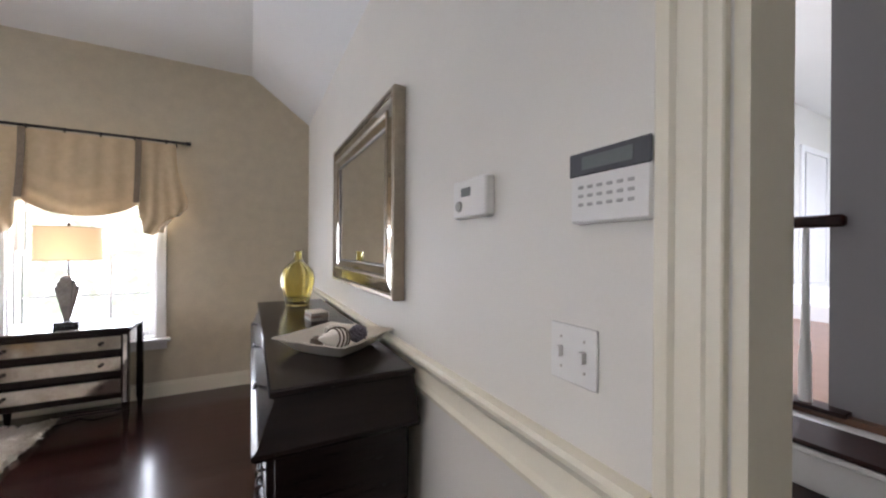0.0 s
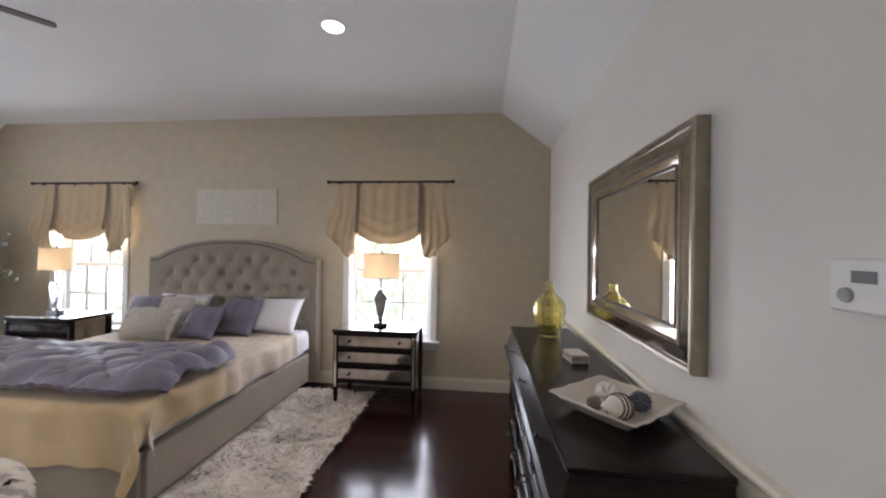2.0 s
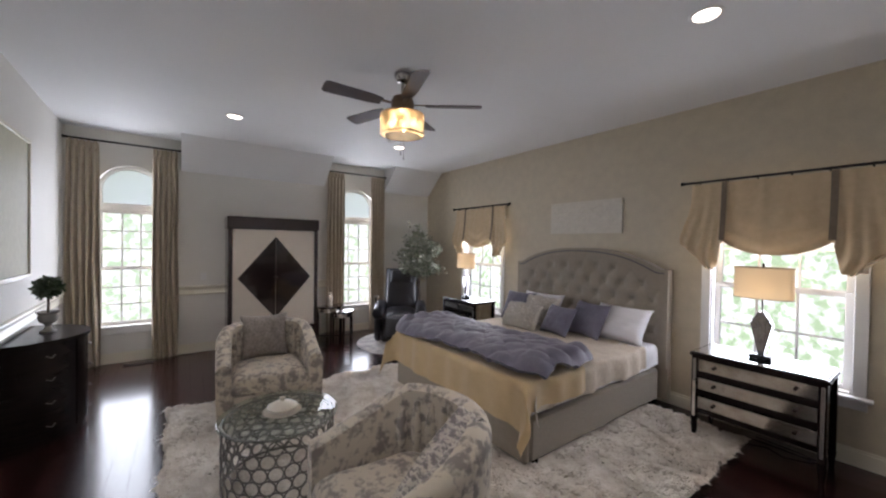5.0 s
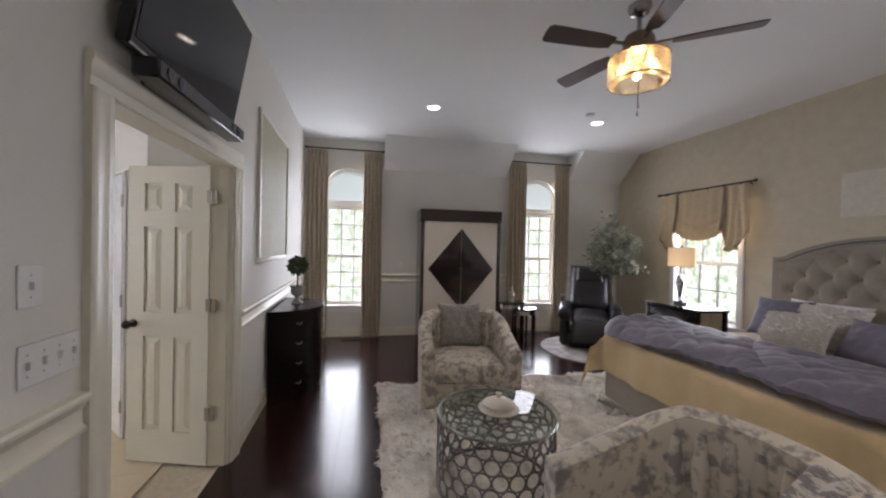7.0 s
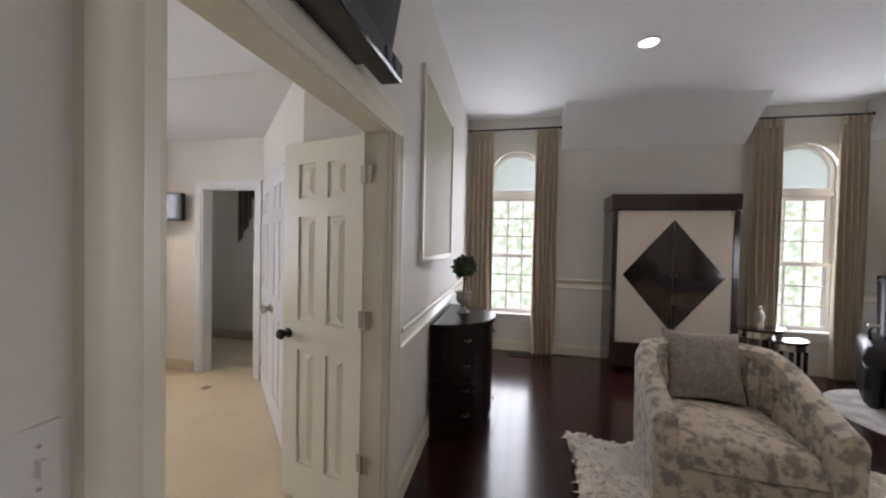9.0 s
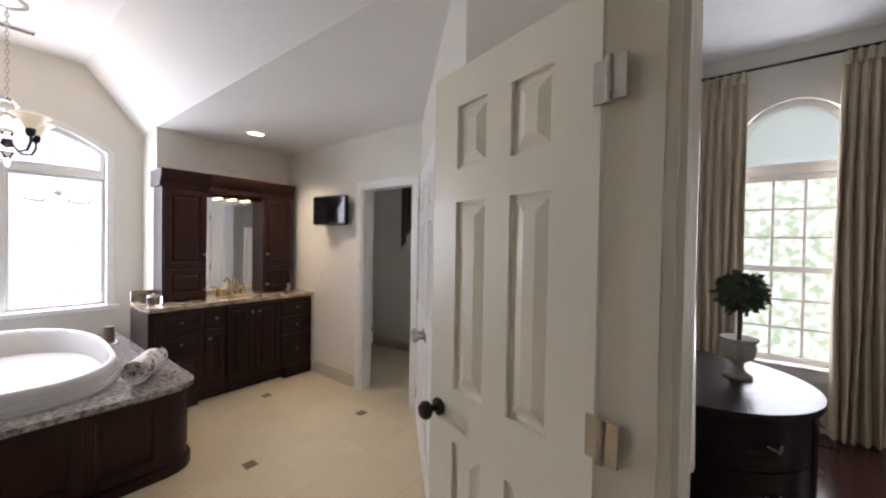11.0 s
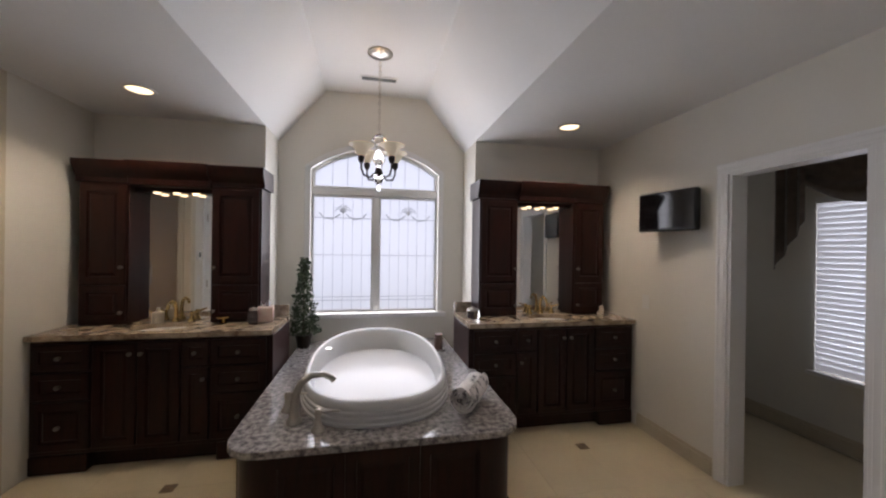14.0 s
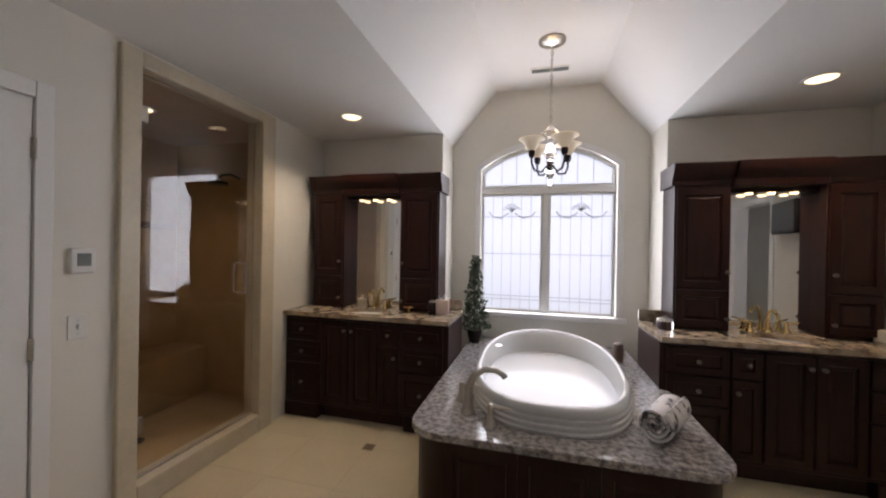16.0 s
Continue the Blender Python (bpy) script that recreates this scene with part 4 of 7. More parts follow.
    for dx in (-.11, .11):
        part("handle", tube(lathe(bmesh.new(), [(.026, .001), (.026, .01), (.014, .03), (.012, .06), (.017, .07), (.008, .08), (0, .082)], dx, 0, 14), [(dx, 0, .065), (dx * 1.6, .02, .085)], [.009, .006], 8), M["brass"], f)
    return X


XWv = vanity(-1, -4.30, BW); XEv = vanity(1, -2.847, BE)


def jar(name, x, y, z, prof, material, label, cat, lid=None):
    r = thing(name, label, cat, x, y, z); part("body", lathe(bmesh.new(), prof, 0, 0, 18), material, r)
    if lid: part("lid", lathe(bmesh.new(), lid, 0, 0, 18), M["nickel"], r, "metal lid")
    return r


jar("glass_jar", -4.40, -9.35, .907, [(.05, 0), (.055, .01), (.055, .06), (.05, .065)], M["clear"], "small clear glass jar with lid on the vanity", "jar", [(.054, .066), (.05, .075), (.012, .08), (.012, .095), (0, .097)])
jar("soap_bottle", -5.66, -9.40, .907, [(.03, 0), (.032, .01), (.032, .075), (.012, .09), (.012, .11), (.018, .115), (0, .118)], M["ceramic"], "small ceramic soap bottle on the vanity", "bottle")
jar("soap_bottle", -1.95, -9.45, .907, [(.035, 0), (.037, .01), (.037, .08), (.012, .09), (.012, .11), (.018, .115), (0, .118)], M["ceramic"], "small ceramic soap bottle on the vanity", "bottle")
jar("brass_dish", -2.42, -9.40, .907, [(.03, 0), (.012, .01), (.012, .02), (.05, .035), (.055, .05), (.045, .046), (0, .03)], M["brass"], "small brass footed dish on the vanity", "dish")
r = thing("tissue_box", "pink floral tissue box beside clear jars", "tissue box", -2.72, -9.40, .907, 12); part("box", bx(-.06, -.06, 0, .06, .06, .12, .008), M["pink"], r)
part("tissue", sheet_grid(bmesh.new(), 6, 4, lambda u, v: ((u - .5) * .07, .015 * math.sin(u * 9), .118 + v * .05 * (.6 + .4 * math.sin(u * 7))), .001), M["sheet"], r, "white tissue")
for dx, dy in ((.10, -.05), (.11, .05)): jar("cotton_jar", -2.72 + dx * -1.2 + .2, -9.38 + dy, .907, [(.035, 0), (.04, .02), (.04, .09), (.03, .1)], M["clear"], "clear glass jar of cotton on the vanity", "jar", [(.034, .101), (.03, .112), (.01, .118), (0, .128)])

# tub deck
DXa, DXb, DY0, DY1 = -4.345, -2.86, -8.11, BA + .004
TC = (-3.58, -9.05)


def deck_outline(grow, n=72):
    pts = []; x0, x1, y1, y0 = DXa - grow, DXb + grow, DY0 + grow, DY1; rad = .17
    cx, cy = (x0 + x1) / 2, TC[1]
    for k in range(n):
        a = 2 * math.pi * k / n; dx, dy = math.cos(a), math.sin(a)
        lo, hi = 0, 3
        for _ in range(30):
            t = (lo + hi) / 2; px, py = TC[0] + dx * t, TC[1] + dy * t
            ins = x0 < px < x1 and y0 < py < y1
            if ins and py > y1 - rad:
                for ccx, sg in ((x0 + rad, -1), (x1 - rad, 1)):
                    if (px - ccx) * sg > 0 and math.hypot(px - ccx, py - (y1 - rad)) > rad: ins = False
            if ins and py < -9.07 and not (-4.297 < px < -2.851): ins = False
            lo, hi = (t, hi) if ins else (lo, t)
        pts.append((TC[0] + dx * lo, TC[1] + dy * lo))
    return pts


r = thing("tub_deck", "granite-topped tub surround with dark cherry panels", "tub deck")
oo = deck_outline(0, 144); ii = [(TC[0] + .40 * math.cos(2 * math.pi * k / 144), TC[1] + .68 * math.sin(2 * math.pi * k / 144)) for k in range(144)]
bm = bmesh.new(); V = [[bm.verts.new((*p, z)) for p in rg] for rg, z in ((oo, .525), (oo, .557), (oo, .56), (ii, .56), (ii, .52))]
for k in range(144):
    cx, cy = TC
    V[2][k].co.x += (cx - V[2][k].co.x) * .004; V[2][k].co.y += (cy - V[2][k].co.y) * .004
for A, B in zip(V, V[1:] + V[:1]):
    for k in range(144): bm.faces.new((A[k], A[(k + 1) % 144], B[(k + 1) % 144], B[k]))
part("slab", bm, M["granite"], r, "polished grey granite slab", smooth=30)
bm = bmesh.new(); inn = deck_outline(-.035, 144); V = [[bm.verts.new((*p, z)) for p in inn] for z in (.0, .07, .524)]
for A, B in zip(V, V[1:]):
    for k in range(144): bm.faces.new((A[k], A[(k + 1) % 144], B[(k + 1) % 144], B[k]))
part("skirt", bm, M["cherry"], r, "dark cherry skirt", smooth=30)
yk = DY0 - .035
for k in range(3):
    w = (DXb - DXa - .40) / 3; x0 = DXa + .20 + k * w
    part("panel", stepped(x0, x0 + w - .004, .09, .51, yk, [(0, 0), (0, .014), (.05, .014), (.054, .004), (.07, .004), (.085, .011)]), M["cherry"], r, smooth=None)
for sx, xx in ((-1, DXa + .035), (1, DXb - .035)):
    bm = stepped(8.32, 9.04, .09, .51, 0, [(0, 0), (0, .014), (.05, .014), (.054, .004)])
    for v in bm.verts: v.co = Vector((xx + sx * v.co.y, -v.co.x, v.co.z))
    part("side_panel", bm, M["cherry"], r, smooth=None)
bm = bmesh.new(); o1 = deck_outline(-.015, 144); prism(bm, [p for p in o1 if p[1] > -9.05], "z", 0.0, .065); part("plinth", bm, M["cherry"], r, smooth=30)
r = thing("bathtub", "white oval drop-in soaking tub with ribbed rim", "bathtub", TC[0], TC[1], .5605)
pr = [(1.06, 0), (1.065, .014), (1.05, .02), (1.055, .032), (1.055, .042), (1.04, .048), (1.045, .06), (1.045, .070), (1.03, .076), (1.035, .095), (1.025, .115), (1.0, .125), (.965, .122), (.94, .10), (.91, .0), (.87, -.16), (.80, -.32), (.62, -.40), (.2, -.43), (0, -.431)]
bm = lathe(bmesh.new(), pr, 0, 0, 72, .46, .755)
for v in bm.verts:
    u, w = v.co.x / .46, v.co.y / .755; d = math.hypot(u, w)
    if d > 1e-4:
        k = (abs(u / d) ** 2.6 + abs(w / d) ** 2.6) ** (-1 / 2.6); v.co.x *= k; v.co.y *= k
    v.co.x *= 1 - .16 * max(0, -w) ** 2
    if v.co.z > .03: v.co.z += .06 * max(0, (.2 - w) / 1.2) * (v.co.z / .125)
part("shell", bm, M["tub"], r, smooth=50)
part("drain", lathe(bmesh.new(), [(.035, -.42), (.035, -.408), (0, -.407)], 0, .25, 16), M["nickel"], r, "nickel drain"); part("grip", lathe(bmesh.new(), [(.028, 0), (.028, .006), (0, .007)], .36, -.2, 14), M["nickel"], r).location = (0, 0, .15)
r = thing("tub_filler", "brushed nickel deck-mounted tub filler with two levers", "faucet", -3.14, -8.38, .561, 20)
part("spout", tube(bmesh.new(), [(0, 0, 0), (0, 0, .08), (-.004, 0, .14), (-.03, 0, .20), (-.085, 0, .235), (-.15, 0, .232), (-.195, 0, .205), (-.205, 0, .19)], [.030, .024, .021, .019, .018, .017, .017, .019], 14), M["nickel"], r)
part("spout_base", lathe(bmesh.new(), [(.04, 0), (.04, .01), (.03, .025), (.029, .026)], 0, 0, 18), M["nickel"], r)
for dx, dy in ((.01, -.16), (-.09, .15)):
    part("handle", tube(lathe(bmesh.new(), [(.034, 0), (.034, .008), (.02, .03), (.014, .07), (.02, .085), (.012, .11), (0, .112)], dx, dy, 16), [(dx, dy, .095), (dx - .06, dy + .03, .10), (dx - .10, dy + .045, .097)], [.009, .008, .006], 8), M["nickel"], r)
r = thing("rolled_towel", "white printed towel rolled up on the tub deck", "towel", -4.12, -8.43, .56, 58)
bm = bmesh.new(); pts = []
for turn in range(70):
    a = turn / 70 * 2 * math.pi * 3.2; rr = .018 + .021 * a / (2 * math.pi); pts.append((rr * math.cos(a), .092 + rr * math.sin(a)))
n = len(pts); L2 = 10
g = [[bm.verts.new((-.15 + .30 * j / L2 + .008 * math.sin(i * .9 + j), p[0] * (1 + .03 * math.sin(j * 1.3)), p[1])) for j in range(L2 + 1)] for i, p in enumerate(pts)]
for i in range(n - 1):
    for j in range(L2): bm.faces.new((g[i][j], g[i + 1][j], g[i + 1][j + 1], g[i][j + 1]))
bmesh.ops.recalc_face_normals(bm, faces=bm.faces); bmesh.ops.solidify(bm, geom=list(bm.faces), thickness=.012)
part("roll", bm, M["towel"], r)
r = thing("candle", "brown jar candle on a small glass dish", "candle", -4.15, -9.62, .561); part("dish", bx(-.06, -.06, 0, .06, .06, .015, .004), M["clear"], r); part("jar", lathe(bmesh.new(), [(.038, .016), (.04, .03), (.04, .11), (.034, .125), (.04, .13), (.036, .15), (0, .151)], 0, 0, 20), M["candle"], r)


def leaves(n, sample, size, seed, bm=None, nrm=None):
    rng = random.Random(seed); bm = bm or bmesh.new()
    for _ in range(n):
        p = Vector(sample(rng)); d = Vector((rng.uniform(-1, 1), rng.uniform(-1, 1), rng.uniform(-.7, .9))).normalized(); s = size * rng.uniform(.6, 1.3)
        t = d.cross(Vector((rng.uniform(-1, 1), rng.uniform(-1, 1), rng.uniform(-1, 1)))).normalized(); q = d.cross(t) * .12 * s
        v = [bm.verts.new(c) for c in (p, p + d * s * .45 + t * s * .3 + q, p + d * s, p + d * s * .45 - t * s * .3 + q)]
        bm.faces.new((v[0], v[1], v[2])); bm.faces.new((v[0], v[2], v[3]))
    return bm


r = thing("cone_topiary", "tall green cone topiary in a dark pot", "plant", -2.92, -9.90, .561)
part("pot", lathe(bmesh.new(), [(.05, 0), (.055, .01), (.075, .11), (.08, .12), (.07, .122), (0, .115)], 0, 0, 18), M["bronze"], r)
part("trunk", tube(bmesh.new(), [(0, 0, .1), (.004, 0, .4), (0, 0, .8)], [.012, .009, .003], 7), M["bark"], r)


def cone_pt(rng):
    h = rng.random() ** 1.25; a = rng.uniform(0, 6.283); q = (.105 * (1 - h) + .018) * rng.uniform(.55, 1.12) * (1 + .15 * math.sin(h * 40)); return (q * math.cos(a), q * math.sin(a), .13 + h * .70)


part("foliage", leaves(1500, cone_pt, .035, 3), M["leaf"], r, "small dark green leaves", smooth=None)

# chandelier
r = thing("chandelier", "bronze and glass chandelier with amber cups on a chain", "chandelier", -3.58, -9.28, 0)
part("canopy", lathe(bmesh.new(), [(.10, BT - .001), (.10, BT - .012), (.06, BT - .035), (.02, BT - .04), (.0, BT - .05)], 0, 0, 22), M["nickel"], r)
bm = bmesh.new(); z = BT - .05; k = 0
while z > 2.40:
    ring = [(.009 * math.cos(a) if k % 2 else 0, 0 if k % 2 else .009 * math.cos(a), z - .016 + .020 * math.sin(a)) for a in [2 * math.pi * i / 8 for i in range(8)]]
    tube(bm, ring, .003, 5, closed=True); z -= .031; k += 1
part("chain", bm, M["nickel"], r)
part("stem", lathe(bmesh.new(), [(.008, 2.42), (.035, 2.39), (.06, 2.36), (.028, 2.33), (.02, 2.28), (.04, 2.24), (.05, 2.20), (.022, 2.15), (.03, 2.11), (.045, 2.07), (.03, 2.03), (.012, 2.0), (.018, 1.975), (.006, 1.94), (0, 1.93)], 0, 0, 18), M["clear"], r, "blown glass stem")
part("hub", lathe(bmesh.new(), [(.012, 2.14), (.028, 2.12), (.028, 2.09), (.012, 2.07)], 0, 0, 14), M["bronze"], r)
for k in range(4):
    a = math.radians(35 + 90 * k); c, s2 = math.cos(a), math.sin(a)
    arm = part("arm", tube(bmesh.new(), [(.025 * c, .025 * s2, 2.10), (.08 * c, .08 * s2, 2.05), (.14 * c, .14 * s2, 2.06), (.165 * c, .165 * s2, 2.11), (.165 * c, .165 * s2, 2.16)], .008, 8), M["bronze"], r)
    part("cup", lathe(bmesh.new(), [(.016, 2.15), (.024, 2.17), (.026, 2.20), (.02, 2.205)], .165 * c, .165 * s2, 12), M["bronze"], arm)
    part("glass_shade", lathe(bmesh.new(), [(.022, 2.205), (.036, 2.222), (.050, 2.25), (.068, 2.275), (.098, 2.288), (.095, 2.291), (.064, 2.280), (.045, 2.256), (.031, 2.227), (.018, 2.212)], .165 * c, .165 * s2, 16), M["amberlit"], arm, "amber glass cup shade")


# bathroom fittings
r = thing("wall_television", "small black television on the bathroom wall", "television", BW + .001, -8.675, 1.80, 90)
part("mount", bx(-.06, -.07, -.06, .06, 0, .06, .004), M["black"], r)
o = part("case", bx(-.235, -.12, -.15, .235, -.07, .15, .012), M["black"], r); part("screen", bx(-.22, -.1225, -.125, .22, -.1195, .135), M["screen"], r)
for ob in r.children: ob.matrix_basis = Matrix.Rotation(radians(9), 4, "Z") @ ob.matrix_basis


def plate(name, x, y, z, rz, w, h, toggles, label, category="light switch"):
    """A wall plate whose back is on the wall and whose face looks to local -y."""
    r = thing(name, label, category, x, y, z, rz); part("plate", bx(-w / 2, -.006, -h / 2, w / 2, 0, h / 2, .002), M["plastic"], r)
    for k in range(toggles):
        u = -w / 2 + w * (k + .5) / toggles; part("toggle", bx(u - .005, -.018, -.010, u + .005, -.005, .012, .001), M["plastic"], r)
        for zz in (-.03, .03): part("screw", lathe(bmesh.new(), [(.003, 0), (.003, .001), (0, .0012)], 0, 0, 6), M["nickel"], r).matrix_basis = pose(u, -.006, zz, 90)
    return r


plate("light_switch", BE, -7.64, 1.06, -90, .075, .115, 1, "white single toggle switch plate on the wall")
plate("outlet", BW, -8.97, 1.08, 90, .075, .115, 0, "white outlet plate beside the vanity", "outlet")
r = thing("bath_thermostat", "white thermostat with a grey display", "thermostat", BE, -7.65, 1.375, -90); part("case", bx(-.05, -.022, -.06, .05, 0, .06, .005), M["plastic"], r); part("display", bx(-.025, -.0235, -.025, .03, -.0215, .035), M["greydisp"], r)
plate("outlet", XW, -4.12, 1.16, 90, .075, .115, 0, "cream blank plate above the chair rail", "outlet")
plate("outlet", XW, -1.62, .32, 90, .075, .115, 0, "white outlet plate under the arched window", "outlet")
r = thing("floor_register", "dark slotted floor register below the window", "vent", -7.38, -4.86, .001)
part("frame", bx(-.06, -.16, 0, .06, .16, .006, .002), M["bronze"], r)
for k in range(7): part("slat", bx(-.045, -.135 + k * .042, .0062, .045, -.117 + k * .042, .0085), M["black"], r)
r = thing("ceiling_vent", "white slotted ceiling vent near the chandelier", "vent", -3.58, -9.72, BT - .002); part("frame", bx(-.17, -.04, -.008, .17, .04, .001, .003), M["plastic"], r)
for k in range(4): part("slat", bx(-.155, -.03 + k * .016, -.012, .155, -.022 + k * .016, -.007), M["greydisp"], r)


def downlight(x, y, z, lens, label="round recessed ceiling light, switched on"):
    r = thing("ceiling_light", label, "ceiling light", x, y, z, group="recessed lights")
    part("trim_ring", lathe(bmesh.new(), [(.095, 0), (.092, -.006), (.075, -.007), (.072, -.001)], 0, 0, 24), M["white"], r); part("lens", lathe(bmesh.new(), [(.073, -.002), (.06, -.004), (0, -.0045)], 0, 0, 24), lens, r, "glowing lens")


# the fixture at (-1.84, -3.88) is added out of view to house its spot
for x, y in ((-1.84, -1.7), (-5.87, -3.88), (-5.86, -1.68), (-1.84, -3.88)): downlight(x, y, CE - .0005, M["canlens"])
for x, y in ((-5.13, -9.08), (-2.01, -9.08)): downlight(x, y, BC - .0005, M["canwarm"], "round recessed bathroom light, warm and on")
downlight(-.75, -8.35, 2.4195, M["canwarm"], "round recessed shower light, warm and on")
# toilet room
r = thing("window_6", "white framed window with closed horizontal blinds", "window", kind="structure")
part("window_frame", arch_frame("y", -8.62, -7.92, .56, 1.94, 1.95, -7.12, -7.08, .04), M["white"], r)
part("window_sill", bx(-7.10, -8.66, .525, -7.02, -7.88, .555, .004), M["white"], r)
bl = thing("window_blind", "white horizontal slat blind, lowered", "blind", -7.045, -8.27, 0)
part("headrail", bx(-.02, -.34, 1.90, .02, .34, 1.95, .004), M["plastic"], bl)
src = part("slat", bx(-.002, -.335, -.024, .002, .335, .024, 0, Matrix.Rotation(radians(18), 4, "Y")), M["blind"], bl); src.location = (0, 0, .60)
for k in range(1, 30): same_part("slat", src, bl, pose(0, 0, .60 + k * .0445))
sw = thing("swag_valance", "brown damask swag valance with a tasselled tail", "valance", -7.0, -8.27, 0)
part("swag", sheet_grid(bmesh.new(), 24, 10, lambda u, v: (.03 * math.sin(v * 9 + u * 2) + .02, -.42 + u * .84, 2.22 - v * (.12 + .22 * math.sin(u * math.pi))), .006), M["velvet"], sw)
part("tail", sheet_grid(bmesh.new(), 10, 16, lambda u, v: (.05 + .02 * math.sin(u * 16), -.58 + u * .22, 2.22 - v * (.86 - .40 * u)), .006), M["velvet"], sw, "hanging tail")
tl = thing("toilet", "white ceramic toilet by the wall", "toilet", -6.35, -9.1, 0, 180)
part("bowl", lathe(bmesh.new(), [(.12, 0), (.13, .02), (.11, .15), (.17, .30), (.20, .38), (.205, .40), (.17, .405), (.1, .30), (0, .26)], 0, 0, 28, 1, 1.25), M["tub"], tl); part("tank", bx(-.22, .22, .36, .22, .40, .74, .02), M["tub"], tl); part("tank_lid", bx(-.23, .21, .742, .23, .41, .775, .01), M["tub"], tl)
tl.matrix_basis = pose(-6.35, -9.05, 0, 0, 0, 180)

# bathroom floor tiles and insets
PX, PY = .4675, .4825
tile_me = mesh_of("tile", bx(-PX / 2 + .001, -PY / 2 + .001, -.01, PX / 2 - .001, PY / 2 - .001, 0), M["tile"])
fl = bpy.data.objects["floor_bath"]
for i in range(-4, 9):
    for j in range(-2, 8):
        x, y = -5.135 + PX * (i + .5), -8.84 + PY * (j + .5)
        if not (-7.05 < x - PX / 2 + .3 and x < BE + .2 and -9.9 < y < YS - .25): continue
        if x < -5.9 and (y > -7.0 or y < -9.6): continue
        o = new("tile", tile_me); o.parent = fl; o.location = (x, y, 0)
inset_me = mesh_of("inset", bx(-.038, -.038, -.005, .038, .038, .0025), M["inset"])
for row, y, off in ((0, -8.84, 0), (1, -7.87, -.339), (2, -6.905, -.678)):
    for k in range(-2, 5):
        x = -5.135 + off + .935 * k
        if (x > BW + .08 and x < BE - .06) and not (row == 0 and -4.4 < x < -2.8) and not (y > -7.0 and x < -4.6):
            o = new("inset", inset_me); o.parent = fl; o.location = (x, y, 0)
built("threshold_bath", bx(DX0 + .02, YS - .075, -.005, DX1 - .02, YS - .055, .004), M["stone"], "stone threshold at the bathroom door", "floor")


# ---- bedroom: bed ----
r = thing("bed", "upholstered taupe bed with a tufted arched headboard", "bed", -3.73, 0, 0)


def hb_top(x, ins=0.0):
    a = min(abs(x) / (1.07 - ins), 1.0)
    return 1.475 - ins + .22 * (1 - min(a / .92, 1) ** 2.5)


def hb_poly(ins, z0, n=40):
    w = 1.07 - ins; return [(-w, z0), (w, z0)] + [(w - 2 * w * i / n, hb_top(w - 2 * w * i / n, ins)) for i in range(n + 1)]


part("headboard", prism(bmesh.new(), hb_poly(0, .06), "y", -.10, -.02), M["taupe"], r)
bm = bmesh.new(); o, i2 = hb_poly(0, .40), hb_poly(.075, .40)
for k in range(1, len(o)): prism(bm, [o[k], o[(k + 1) % len(o)], i2[(k + 1) % len(o)], i2[k]], "y", -.145, -.10) if k != len(o) - 1 else None
prism(bm, [o[-1], o[0], i2[0], i2[-1]], "y", -.145, -.10)
part("headboard_border", bm, M["taupe"], r, smooth=50)
part("piping", tube(bmesh.new(), [(x, -.147, z) for x, z in hb_poly(.038, .42)[2:]], .007, 6), M["darkgrey"], r, "dark nailhead piping")
btn = []
for row in range(5):
    for c in range(-4, 5):
        x = c * .225 + (.1125 if row % 2 else 0); z = .78 + row * .17
        if abs(x) < .93 and z < hb_top(x, .13): btn.append((x, z))


def tuft(u, v):
    x = -.99 + 1.98 * u; z = .5 + (hb_top(x, .078) - .5) * v; d = .05
    for bx0, bz in btn:
        q = math.hypot(x - bx0, z - bz); d -= .040 * math.exp(-(q / .055) ** 2)
    for bx0, bz in btn:
        for sx in (-1, 1):
            t = ((x - bx0) * sx * .1125 + (z - bz) * .17) / (.1125 ** 2 + .17 ** 2)
            if 0 < t < 1: d -= .006 * math.exp(-(abs((x - bx0) * .17 - sx * (z - bz) * .1125) / .204 / .014) ** 2)
    return (x, -.10 - d, z)


part("tufted_panel", sheet_grid(bmesh.new(), 150, 70, tuft), M["taupe"], r, smooth=80)
bsrc = part("button", lathe(bmesh.new(), [(.016, 0), (.014, .006), (.006, .010), (0, .011)], 0, 0, 10), M["taupe"], r, smooth=60)
bsrc.matrix_basis = pose(btn[0][0], -.112, btn[0][1], 90)
for x, z in btn[1:]: same_part("button", bsrc, r, pose(x, -.112, z, 90))
for s in (-1, 1):
    part("side_rail", bx(min(s * .93, s * 1.0), -2.22, .06, max(s * .93, s * 1.0), -.15, .40, .02), M["taupe"], r)
    for y in (-2.15, -.2): part("leg", bx(s * .95 - .035, y - .035, .022, s * .95 + .035, y + .035, .06, .004), M["darkwood"], r)
part("foot_rail", bx(-1.0, -2.285, .06, 1.0, -2.221, .40, .02), M["taupe"], r)
part("mattress", bx(-.95, -2.2, .30, .95, -.16, .645, .05), M["sheet"], r, "white mattress")
BX = -3.73


